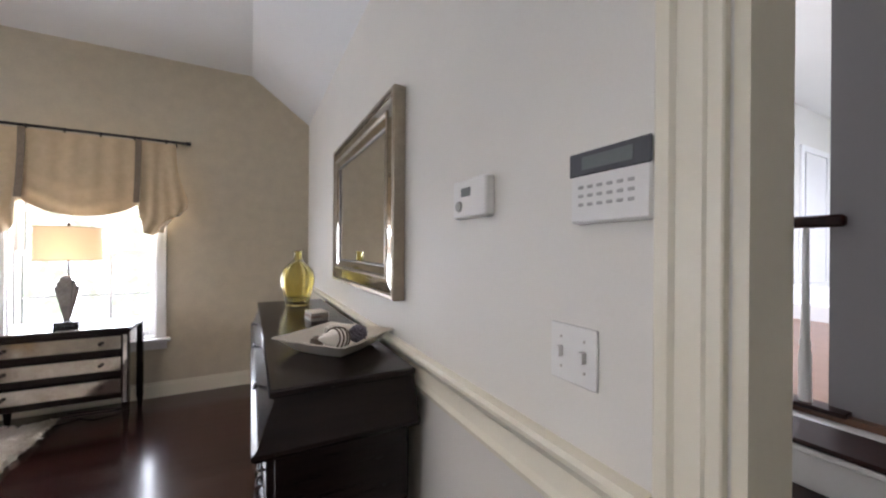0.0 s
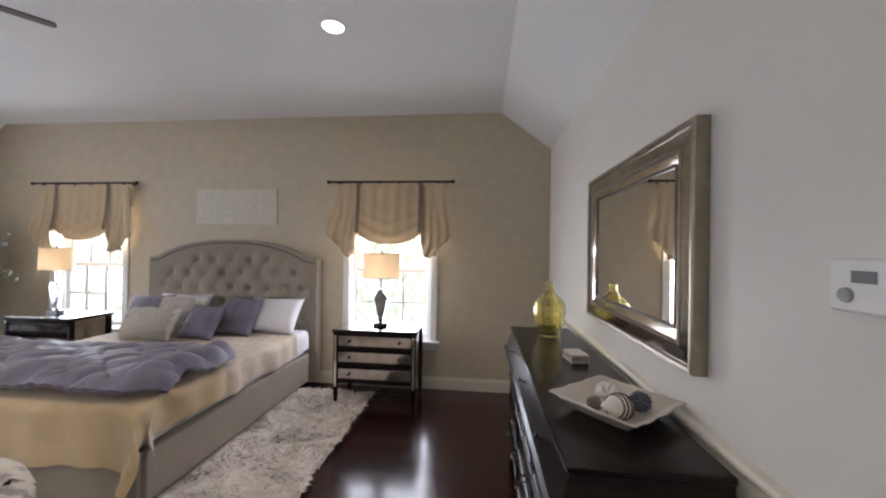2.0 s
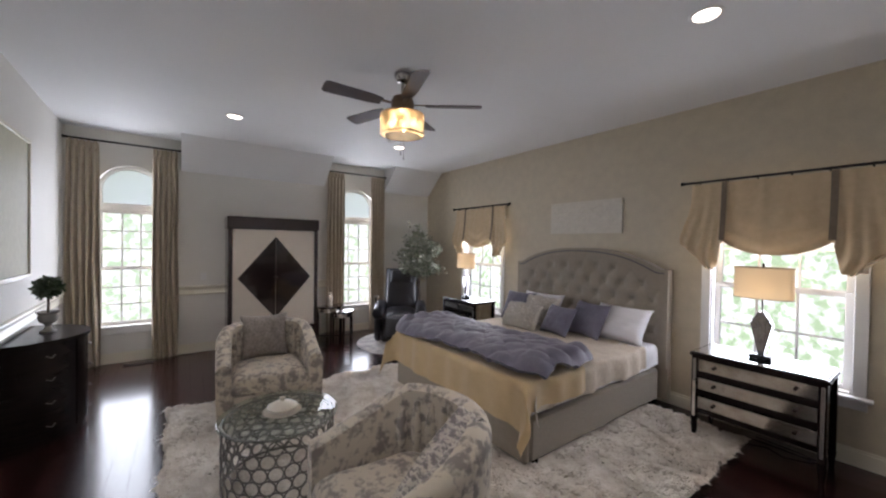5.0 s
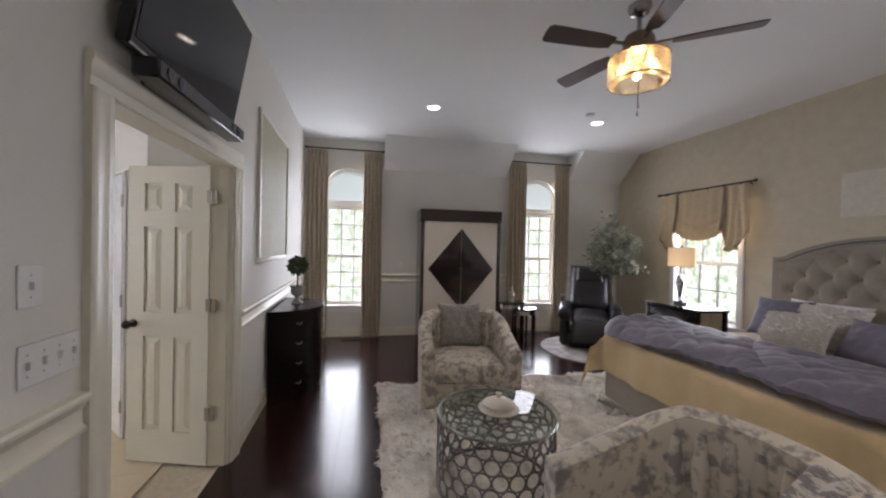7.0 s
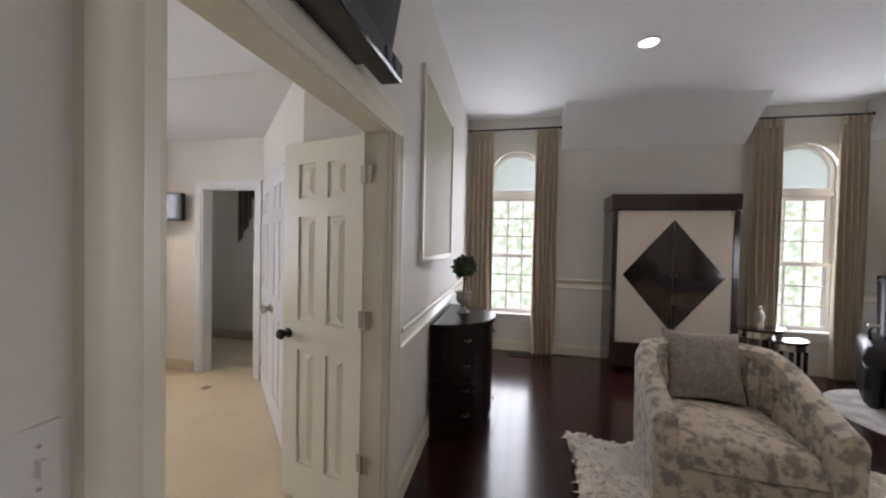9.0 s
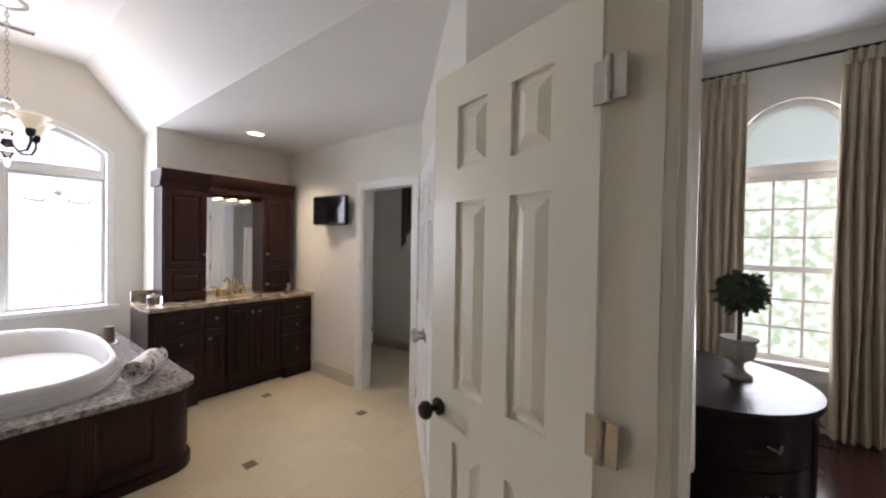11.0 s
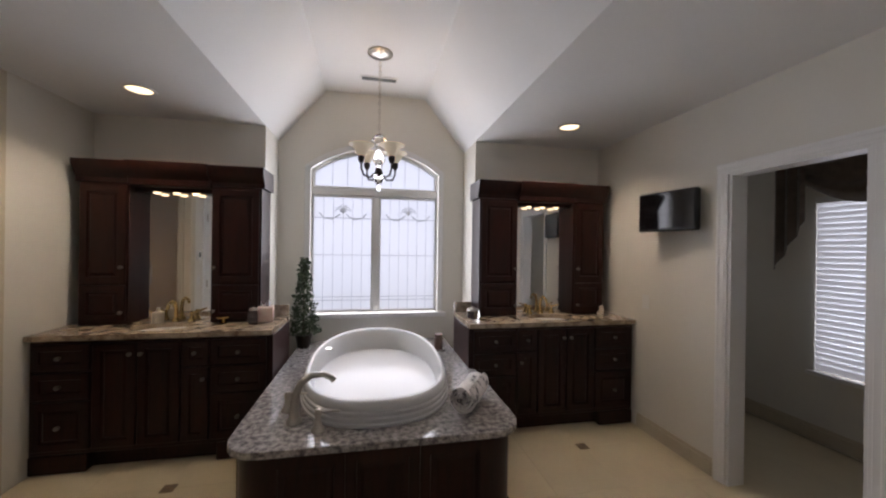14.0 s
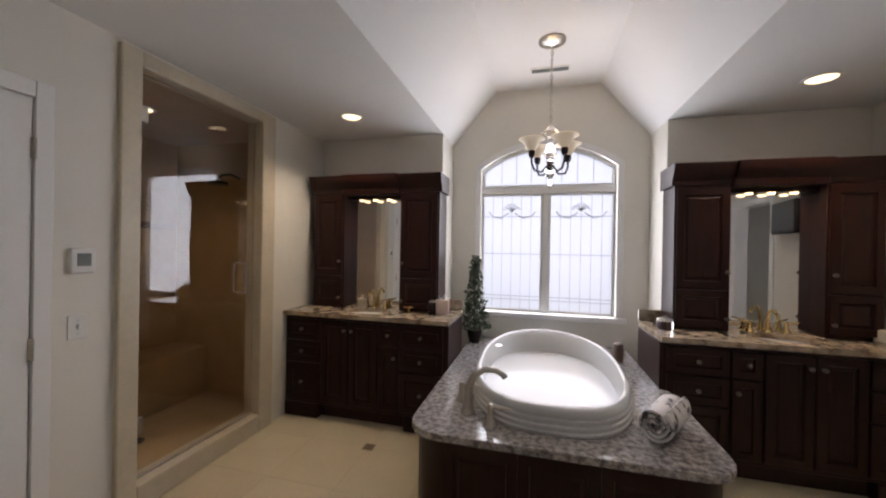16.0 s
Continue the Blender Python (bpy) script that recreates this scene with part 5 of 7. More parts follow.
def drape(x0, x1, y0, y1, top, hx, hy, nu, nv, wob, lift, seed):
    """Cloth over the bed: hangs by hx beyond x0/x1 and by hy beyond y0 (the foot)."""
    ph = seed * 1.7
    def fn(u, v):
        W = (x1 - x0) + 2 * hx; Lg = (y1 - y0) + hy
        s = -hx + u * W; t = -hy + v * Lg
        dx = -min(s, 0) if s < 0 else max(s - (x1 - x0), 0); dy = -min(t, 0); x = x0 + min(max(s, 0), x1 - x0); y = y0 + max(t, 0)
        e = .028 + .016 * math.sin(t * 9 + ph) + .012 * math.sin(t * 23 + ph * 2); f = .03 + .015 * math.sin(s * 8 + ph) + .01 * math.sin(s * 21 + ph)
        k = min(dx / .06, 1); m = min(dy / .06, 1)
        c = min(dx, dy)
        x += (-1 if s < 0 else 1) * k * (e + .04 * dx + .30 * dx * min(dy / .1, 1)); y -= m * (f + .05 * dy + .30 * dy * min(dx / .1, 1))
        z = top + lift - max(max(dx, dy) - .02, 0) - .45 * c
        z += wob * noise.noise(Vector((x * 5, y * 5, ph))) + wob * .5 * noise.noise(Vector((x * 13, y * 13, ph)))
        return (x, y, z)
    bm = sheet_grid(bmesh.new(), nu, nv, fn, .008)
    for v in bm.verts: v.co = (min(max(v.co.x, x0 - .16), x1 + .16), max(v.co.y, y0 - .17), min(max(v.co.z, .12), top + lift + .02))
    return bm


solid("bedspread", drape(BX - .97, BX + .97, -2.19, -.42, .655, .24, .10, 90, 90, .012, .008, 1), M["quilt"], "cream quilted bedspread draped over the bed", "bedspread", smooth=70)
solid("peach_blanket", drape(BX - 1.0, BX + 1.0, -2.275, -1.55, .67, .22, .37, 90, 60, .008, .012, 2), M["peach"], "peach woven blanket hanging over the bed foot", "blanket", smooth=70)
solid("top_sheet", drape(BX - .96, BX + .965, -.5, -.18, .655, .22, 0, 50, 20, .008, .004, 3), M["sheet"], "white cotton sheet at the head of the bed", "sheet", smooth=70)


def comf(u, v):
    t = 2 * u - 1; end = max(0, abs(t) - .80) / .20; c = v - .5
    x = t * 1.02 + .02 * math.sin(v * 8 + 3 * t); y = -1.86 + .06 * t + (.80 - .20 * end * end) * c + .05 * math.sin(u * 9) * c
    wx, wy = x + .03 * math.sin(y * 9), y + .03 * math.sin(x * 7)
    ruche = (abs(math.sin((wx + wy) * 12.5)) ** .55 + abs(math.sin((wx - wy) * 12.5)) ** .55) * .017
    body = (1 - abs(2 * c) ** 3.5) * (1 - .55 * end ** 3)
    z = .715 + .058 * body + ruche * min(1, 5 * (1 - abs(2 * c)) + .25) + .035 * end * (1 - end) * 4 * abs(math.sin(v * 12)) + .02 * noise.noise(Vector((x * 6, y * 6, 0))) + .012 * noise.noise(Vector((x * 16, y * 16, 4)))
    z -= max(0, abs(x) - .99) * .9 + max(0, -2.285 - y) * .9
    return (BX + x, y, z)


bm = sheet_grid(bmesh.new(), 130, 60, comf, -.05)
solid("comforter", bm, M["purple"], "grey-purple ruched satin comforter folded across the bed", "comforter", smooth=80)


def pillow(name, w, h, t, x, y, z, lean, rz, material, label, fringe=False):
    bm = bmesh.new(); n = 26
    def fn(sgn):
        def f(u, v):
            a, b2 = 2 * u - 1, 2 * v - 1; e = max(0, (1 - abs(a) ** 2.6) * (1 - abs(b2) ** 2.6)) ** .42
            pin = 1 + .05 * (abs(a) * abs(b2)) ** 2
            q = .012 * noise.noise(Vector((a * 3 + x * 5, b2 * 3, z + y * 7))) * e
            return (a * w / 2 * pin * (1 - .05 * (1 - abs(b2) ** 2)), sgn * (t / 2 * e) + q, h / 2 + b2 * h / 2 * pin * (1 - .05 * (1 - abs(a) ** 2)))
        return f
    sheet_grid(bm, n, n, fn(1)); sheet_grid(bm, n, n, fn(-1)); bmesh.ops.remove_doubles(bm, verts=bm.verts, dist=.0008)
    if fringe:
        rng = random.Random(7)
        for k in range(900):
            a, b2 = rng.uniform(-.95, .95), rng.uniform(-.95, .95); e = max(0, (1 - abs(a) ** 2.6) * (1 - abs(b2) ** 2.6)) ** .42
            p = Vector((a * w / 2, -t / 2 * e, h / 2 + b2 * h / 2)); d = Vector((rng.uniform(-.5, .5), -1, rng.uniform(-.7, .6))).normalized() * .03; sd = Vector((.012, 0, .004))
            v = [bm.verts.new(c) for c in (p - sd, p + sd, p + d + sd * .8, p + d - sd * .8)]; bm.faces.new(v)
    ob = solid(name, bm, material, label, "pillow", smooth=70); ob.matrix_basis = pose(x, y, z, -lean, 0, rz)
    return ob


pillow("sleeping_pillow", .62, .42, .20, -3.10, -.42, .665, 32, -4, M["sheet"], "white cotton sleeping pillow leaning on the headboard")
pillow("sleeping_pillow", .62, .42, .20, -4.25, -.36, .665, 28, 3, M["sheet"], "white cotton sleeping pillow leaning on the headboard")
pillow("throw_pillow", .46, .42, .17, -3.42, -.55, .668, 30, -10, M["purple"], "grey-purple satin throw pillow on the bed")
pillow("throw_pillow", .46, .42, .17, -4.48, -.55, .668, 28, 8, M["purple"], "grey-purple satin throw pillow on the bed")
pillow("fringe_pillow", .50, .40, .16, -4.05, -.60, .668, 26, 0, M["fur"], "ivory fringed throw pillow on the bed", True)
pillow("throw_pillow", .40, .36, .16, -3.66, -.78, .670, 32, -8, M["purple"], "small grey-purple satin throw pillow on the bed")
pillow("fringe_pillow", .50, .33, .16, -4.10, -.90, .670, 34, 4, M["fur"], "ivory fringed lumbar pillow on the bed", True)


# ---- nightstands and lamps ----
def nightstand(x, y, label, mirror=True):
    r = thing("nightstand", label, "nightstand", x, y, 0, group="nightstands"); w, d, H = .43, .23, .785; mm = M["antique"] if mirror else M["darkwood"]
    for sx in (-1, 1):
        for sy in (-1, 1):
            cx, cy = sx * (w - .025), sy * (d - .025); lg = part("leg", bx(cx - .023, cy - .023, .16, cx + .023, cy + .023, H - .035, .003), M["darkwood"], r)
            part("foot", lathe(bmesh.new(), [(.014, .0), (.016, .02), (.026, .11), (.028, .13), (.022, .14), (.026, .16)], cx, cy, 14), M["darkwood"], lg, "turned foot")
            if sy < 0 and mirror: part("mirror_strip", bx(cx - .012, cy - .0262, .20, cx + .012, cy - .0235, H - .06), M["mirror"], lg)
    part("top_frame", prism(bx(-w - .012, -d - .012, H - .035, w + .012, d + .012, H - .008, .005), [(-w + .03, -d + .03), (w - .03, -d + .03), (w - .03, d - .03), (-w + .03, d - .03)], "z", H - .0075, H - .0025), M["darkwood"], r)
    part("mirror_top", bx(-w + .01, -d + .01, H - .0079, w - .01, d - .01, H, .002), M["mirror"], r, "mirrored tabletop")
    for k, z0 in enumerate((.28, .45, .615)):
        dwr = part("drawer", bx(-w + .05, -d + .012, z0, w - .05, d - .05, z0 + .105, .003), mm, r, "antique mirrored drawer front")
        part("rail", bx(-w + .048, -d + .004, z0 - .045, w - .048, -d + .04, z0 - .004, .003), M["darkwood"], r)
        for kx in (-.26, .26):
            kb = lathe(bmesh.new(), [(.006, 0), (.005, .01), (.013, .018), (.013, .024), (0, .028)], 0, 0, 12); bmesh.ops.transform(kb, matrix=Matrix.Translation((kx, -d + .012, z0 + .052)) @ Matrix.Rotation(radians(90), 4, "X"), verts=kb.verts); part("knob", kb, M["bronze"], dwr)
    part("upper_rail", bx(-w + .048, -d + .004, .725, w - .048, -d + .04, H - .036, .003), M["darkwood"], r)
    for sx in (-1, 1):
        part("side_panel", bx(sx * (w - .03) - .006, -d + .05, .24, sx * (w - .03) + .006, d - .05, H - .036, .002), mm, r)
    part("back_panel", bx(-w + .05, d - .04, .24, w - .05, d - .028, H - .036), M["darkwood"], r)
    return r


nightstand(-1.83, -.375, "dark wood nightstand with antique mirrored drawers under the window")
nightstand(-5.72, -.375, "dark wood nightstand with antique mirrored drawers by the recliner")


def table_lamp(x, y):
    r = thing("table_lamp", "faceted smoky crystal table lamp with lit linen shade", "table lamp", x, y, .786, group="table lamps")
    part("base", bx(-.075, -.05, 0, .075, .05, .035, .006), M["black"], r, "black base block")
    bm = bmesh.new()
    for k, (hw, top) in enumerate(((.075, .30), (.058, .335), (.036, .37))):
        d = .022 + k * .010
        a = [bm.verts.new(c) for c in ((-.018, -d * .6, .036), (.018, -d * .6, .036), (.018, d * .6, .036), (-.018, d * .6, .036))]
        b2 = [bm.verts.new(c) for c in ((-hw, -d, top), (hw, -d, top), (hw, d, top), (-hw, d, top))]; c2 = [bm.verts.new(c) for c in ((-hw * .6, -d * .6, top + .03), (hw * .6, -d * .6, top + .03), (hw * .6, d * .6, top + .03), (-hw * .6, d * .6, top + .03))]
        for A, B in ((a, b2), (b2, c2)):
            for q in range(4): bm.faces.new((A[q], A[(q + 1) % 4], B[(q + 1) % 4], B[q]))
        bm.faces.new(a[::-1]); bm.faces.new(c2)
    part("stem", bm, M["smokemirror"], r, "faceted smoky stem", smooth=None)
    part("neck", tube(bmesh.new(), [(0, 0, .39), (0, 0, .56)], .008, 10), M["chrome"], r); part("finial", lathe(bmesh.new(), [(.006, .78), (.012, .795), (.006, .81), (0, .815)], 0, 0, 10), M["bronze"], r)
    bm = lathe(bmesh.new(), [(.200, .515), (.196, .78)], 0, 0, 40, 1, .62)
    for f in [f for f in bm.faces if len(f.verts) > 4]: bm.faces.remove(f)
    bmesh.ops.solidify(bm, geom=list(bm.faces), thickness=.004); sh = part("shade", bm, M["shade"], r, "lit tan linen drum shade")
    part("harp", tube(bmesh.new(), [(-.19, 0, .775), (0, 0, .778), (.19, 0, .775)], .003, 6), M["bronze"], r)
    for z in (.517, .776): part("shade_trim", tube(bmesh.new(), [(.201 * math.cos(a), .125 * math.sin(a), z) for a in [2 * math.pi * k / 40 for k in range(40)]], .004, 6, closed=True), M["linen"], sh)


table_lamp(-1.83, -.36); table_lamp(-5.80, -.36)
solid("power_cord", tube(bmesh.new(), [(-2.0, -.30, .02), (-1.95, -.26, .03), (-1.8, -.22, .015), (-1.7, -.26, .03), (-1.58, -.24, .02), (-1.5, -.2, .012), (-1.62, -.16, .012), (-1.9, -.13, .012)], .006, 6), M["black"], "coiled black power cord under the nightstand", "cord")
# ---- window dressings ----


def rod(x0, x1, y, z, axis="x"):
    r = thing("curtain_rod", "thin black iron curtain rod with finials", "curtain rod", group="curtain rods")
    P = (lambda a, d=0, h=0: (a, y + d, z + h)) if axis == "x" else (lambda a, d=0, h=0: (y + d, a, z + h))
    part("pole", tube(bmesh.new(), [P(x0), P((x0 + x1) / 2), P(x1)], .012, 10), M["iron"], r)
    for a, s in ((x0, -1), (x1, 1)):
        part("finial", tube(bmesh.new(), [P(a), P(a + s * .012), P(a + s * .02), P(a + s * .035), P(a + s * .045)], [.013, .02, .014, .022, .006], 10), M["iron"], r)
    for a in (x0 + .08, x1 - .08):
        wl = .088 if axis == "x" else -.075
        part("bracket", tube(bmesh.new(), [P(a), P(a, wl * .5, -.006), P(a, wl, -.02)], .007, 8), M["iron"], r)


def balloon(cx):
    r = thing("balloon_shade", "tan linen tie-up balloon shade with dark straps", "window shade", cx, -.09, 0, group="balloon shades"); hw = .655
    def bottom(u):
        a = abs(2 * u - 1); return 1.665 + .125 * (a / .58) ** 2.2 if a < .58 else 1.79 - .27 * min((a - .58) / .08, 1) ** .6 + .15 * max(0, (a - .74) / .26) ** 1.6
    def fn(u, v):
        x = -hw + 2 * hw * u; a = abs(2 * u - 1); zb = bottom(u); z = 2.36 + (zb - 2.36) * v
        tail = max(0, a - .5) / .5; x *= 1 + (.13 * math.sin(math.pi * min(v ** 3.0, 1)) - .10 * max(0, v - .88) / .12) * tail - .02 * (1 - v) * tail; bulge = .06 * v ** 2 * (math.cos(a / .58 * math.pi) * .5 + .5 if a < .58 else .8)
        fold = (.014 * math.sin(v * 30 + 6 * a) * v ** 3 if a < .58 else .022 * math.sin(u * 110 + 4 * v) * v ** 2) + .004 * math.sin(u * 60)
        return (x, -.012 - bulge - fold, z + (.012 * math.sin(u * 40) * v if a > .58 else 0))
    part("fabric", sheet_grid(bmesh.new(), 120, 40, fn, .004), M["linenlit"], r, smooth=75)
    for s in (-1, 1):
        part("strap", sheet_grid(bmesh.new(), 2, 20, lambda u, v: (s * hw * .56 + (u - .5) * .045, -.022 - .055 * v ** 2, 2.37 - .57 * v), .004), M["greystrap"], r, "dark grey strap")
    for k in range(6):
        part("rod_clip", bx(-hw + .08 + k * .228 - .006, -.016, 2.36, -hw + .08 + k * .228 + .006, .004, 2.40, .002), M["iron"], r)


for cx in (-1.826, -5.79): rod(cx - .71, cx + .71, -.09, 2.388); balloon(cx)


def drapery(y0, y1):
    r = thing("curtain", "floor-length beige pleated curtain panel", "curtain", XW + .10, (y0 + y1) / 2, 0, group="bedroom curtains"); w = y1 - y0
    def fn(u, v):
        z = 2.99 - v * 2.975; k = 5
        amp = .028 * (.55 + .45 * min(v * 4, 1)) + .012 * v
        y = (u - .5) * w * (1 + .10 * v + .04 * math.sin(v * 5)) + .012 * math.sin(v * 7 + u * 9) * v
        return (amp * math.sin(u * 2 * math.pi * k + .5 * math.sin(v * 4)) + .02 * v * math.sin(u * 5), y, z)
    part("panel", sheet_grid(bmesh.new(), 80, 40, fn, .004), M["drape"], r, smooth=70)
    for k in range(5):
        part("pinch_pleat", bx(.018, (k + .5) / 5 * w - w / 2 - .016, 2.90, .045, (k + .5) / 5 * w - w / 2 + .016, 3.0, .008), M["drape"], r)


for y0, y1 in ((-5.59, -4.43), (-2.24, -1.10)):
    rod(y0, y1, XW + .085, 3.02, "y"); drapery(y0, y0 + .31); drapery(y1 - .29, y1 - .01)


# ---- dresser wall ----
r = thing("dresser", "long espresso dresser with flared top drawers", "dresser", -.045, -2.105, 0); L3 = .975
part("body", bx(-.455, -L3 + .02, .07, -.02, L3 - .02, .80, .004), M["darkwood"], r)
bm = bmesh.new(); rings = []
for fx, ey, z in ((-.462, .012, .798), (-.505, .030, .801), (-.518, .036, .812), (-.516, .036, .824), (-.500, .024, .836), (-.490, .014, .862), (-.478, .000, .900), (-.462, -.014, .935), (-.455, -.020, .962)):
    rings.append([bm.verts.new(c) for c in ((fx, -L3 - ey, z), (-.0, -L3 - ey, z), (-.0, L3 + ey, z), (fx, L3 + ey, z))])
for A, B in zip(rings, rings[1:]):
    for k in range(4): bm.faces.new((A[k], A[(k + 1) % 4], B[(k + 1) % 4], B[k]))
bm.faces.new(rings[0]); bm.faces.new(rings[-1])
part("flared_tier", bm, M["darkwood"], r, "ogee tier that flares over the drawers", smooth=28)
part("top", bx(-.472, -L3, .9625, 0, L3, .99, .007), M["darkwood"], r)
for y in (-L3 + .06, L3 - .06):
    for x in (-.40, -.05): part("foot", lathe(bmesh.new(), [(.02, 0), (.03, .03), (.035, .069)], x, y, 12), M["darkwood"], r)
for col in range(3):
    y0 = -L3 + .04 + col * (2 * L3 - .08) / 3; y1 = y0 + (2 * L3 - .08) / 3
    for z0, z1, kn in ((.09, .32, 2), (.325, .555, 2), (.56, .79, 2)):
        bm = stepped(y0, y1, z0, z1, 0, [(.006, 0), (.006, .016), (.010, .02), (.03, .02), (.034, .013), (.045, .013)])
        for v in bm.verts: v.co = Vector((-.455 - v.co.y, v.co.x, v.co.z))
        d = part("drawer", bm, M["darkwood"], r, smooth=None)
        for q in (.25, .75):
            yy = y0 + (y1 - y0) * q; zz = (z0 + z1) / 2
            part("handle", tube(bmesh.new(), [(-.472, yy - .035, zz), (-.492, yy - .025, zz - .006), (-.496, yy, zz - .012), (-.492, yy + .025, zz - .006), (-.472, yy + .035, zz)], .005, 8), M["bronze"], d)
    kb = lathe(bmesh.new(), [(.006, 0), (.005, .012), (.014, .02), (.014, .027), (0, .03)], 0, 0, 12); bmesh.ops.transform(kb, matrix=Matrix.Translation((-.482, (y0 + y1) / 2, .885)) @ Matrix.Rotation(radians(-70), 4, "Y"), verts=kb.verts); part("knob", kb, M["bronze"], r)
r = thing("wall_mirror", "wide rectangular mirror in a silvery champagne frame", "mirror", 0, -2.246, 1.64)


def ring_frame(bm, hw, hh, steps):
    """Rectangular rings of (inset, stand-off) on the wall x=0, looking to -x."""
    rg = [[bm.verts.new((-h, u, v)) for u, v in ((-(hw - d), -(hh - d)), (hw - d, -(hh - d)), (hw - d, hh - d), (-(hw - d), hh - d))] for d, h in steps]
    for A, B in zip(rg, rg[1:]):
        for k in range(4): bm.faces.new((A[k], A[(k + 1) % 4], B[(k + 1) % 4], B[k]))
    return bm


hw, hh = .61, .445
part("outer_frame", ring_frame(bmesh.new(), hw, hh, [(0, .002), (0, .05), (.006, .056), (.02, .055), (.022, .048)]), M["champagne"], r, smooth=None)
part("mirror_band", ring_frame(bmesh.new(), hw, hh, [(.022, .044), (.082, .052)]), M["antique"], r, "slanted antique mirror strips", smooth=None)
part("inner_frame", ring_frame(bmesh.new(), hw, hh, [(.082, .050), (.083, .056), (.092, .058), (.098, .052), (.100, .03)]), M["champagne"], r, smooth=None)
part("inner_band", ring_frame(bmesh.new(), hw, hh, [(.100, .046), (.134, .036)]), M["antique"], r, "inner slanted mirror strips", smooth=None)
part("inner_bead", ring_frame(bmesh.new(), hw, hh, [(.134, .035), (.134, .043), (.141, .044), (.146, .040), (.146, .03)]), M["pewter"], r, "dark beaded edge", smooth=None)
part("glass", bx(-.034, -hw + .144, -hh + .144, -.02, hw - .144, hh - .144), M["mirror"], r, "clear mirror")
r = thing("glass_vase", "fluted yellow glass bottle vase on the dresser", "vase", -.26, -1.43, .9905)
bm = lathe(bmesh.new(), [(.075, 0), (.082, .005), (.10, .06), (.125, .15), (.13, .20), (.115, .255), (.07, .30), (.036, .325), (.030, .35), (.030, .385), (.038, .397), (.030, .394), (.025, .385), (.025, .345), (.06, .30), (.105, .25), (.122, .20), (.117, .15), (.092, .06), (.07, .02), (0, .018)], 0, 0, 72, .88, .88, flute=.035, nfl=14)
part("body", bm, M["yellowglass"], r, smooth=70).visible_shadow = False
r = thing("coaster_stack", "small stack of cream coasters in a holder", "coasters", -.22, -2.02, .9905, 8)
for k in range(3): part("coaster", bx(-.05, -.07, k * .017, .05, .07, k * .017 + .014, .003), M["ceramic"] if k != 1 else M["shell"], r)
r = thing("square_bowl", "square cream ceramic bowl with a scalloped rim", "bowl", -.245, -2.70, .9905, 40)
bm = bmesh.new(); rings = []
for hwid, z in ((.105, 0), (.112, .004), (.160, .050), (.178, .058), (.176, .062), (.150, .054), (.105, .012)):
    ring = []
    for side in range(4):
        for k in range(10):
            t = -1 + 2 * k / 10; u, v = ((t, -1), (1, t), (-t, 1), (-1, -t))[side]; sc = 1 + (.025 * math.sin(t * 9) if hwid > .14 else 0)
            ring.append(bm.verts.new((u * hwid * sc, v * hwid * sc, z + (.003 * t * t if hwid > .1 else 0))))
    rings.append(ring)
for A, B in zip(rings, rings[1:]):
    for k in range(40): bm.faces.new((A[k], A[(k + 1) % 40], B[(k + 1) % 40], B[k]))
bm.faces.new(rings[0][::-1]); bm.faces.new(rings[-1]); part("dish", bm, M["ceramic"], r, smooth=50)
rng = random.Random(12)
bm = bmesh.new()
for k in range(60):  # spiky ivory coral
    a, e = rng.uniform(0, 6.283), rng.uniform(.1, 1.4); d = Vector((math.cos(a) * math.cos(e), math.sin(a) * math.cos(e), math.sin(e)))
    tube(bm, [d * .012, d * .035, d * .055], [.011, .009, .004], 5)
ob = solid("coral", bm, M["fur"], "ivory branching coral in the bowl", "coral"); ob.matrix_basis = pose(-.235, -2.59, 1.014)
bm = bmesh.new()
for k in range(70):  # scaled cone
    a, h = k * 2.4, k / 70; rr = .042 * math.sin(math.pi * (.12 + .8 * h)); p = Vector((rr * math.cos(a), rr * math.sin(a), .1 * h)); d = Vector((math.cos(a), math.sin(a), .5)) * .016
    tube(bm, [p * .6, p, p + d], [.009, .009, .002], 5)
ob = solid("pine_cone", bm, M["purple"], "grey-purple scaled pine cone in the bowl", "pine cone"); ob.matrix_basis = pose(-.19, -2.70, 1.04, 80, 0, 60) @ Matrix.Diagonal((.72, .72, .72, 1))
r = thing("striped_shell", "cream sea shell with dark stripes in the bowl", "shell", -.255, -2.765, 1.047); r.matrix_basis = pose(-.255, -2.775, 1.047, 78, 0, -55)
prof = [(0, -.052), (.022, -.048), (.040, -.028), (.045, 0), (.040, .028), (.028, .048), (.016, .075), (.006, .100), (0, .104)]
part("body", lathe(bmesh.new(), prof, 0, 0, 24), M["fur"], r)
for z, w in ((-.022, .0425), (-.004, .0455), (.014, .0445), (.030, .0395)): part("stripe", tube(bmesh.new(), [(w * math.cos(q), w * math.sin(q), z) for q in [2 * math.pi * k / 28 for k in range(28)]], .0035, 6, closed=True), M["velvet"], r, "dark brown stripe")
ob = solid("dark_shell", lathe(bmesh.new(), [(0, -.03), (.018, -.024), (.026, 0), (.017, .025), (.006, .045), (0, .048)], 0, 0, 18, flute=.1, nfl=8), M["velvet"], "small dark brown shell in the bowl", "shell"); ob.matrix_basis = pose(-.325, -2.71, 1.027, 84, 0, 20)
r = thing("thermostat", "white wall thermostat with a small display", "thermostat", 0, -3.395, 1.553, -90)
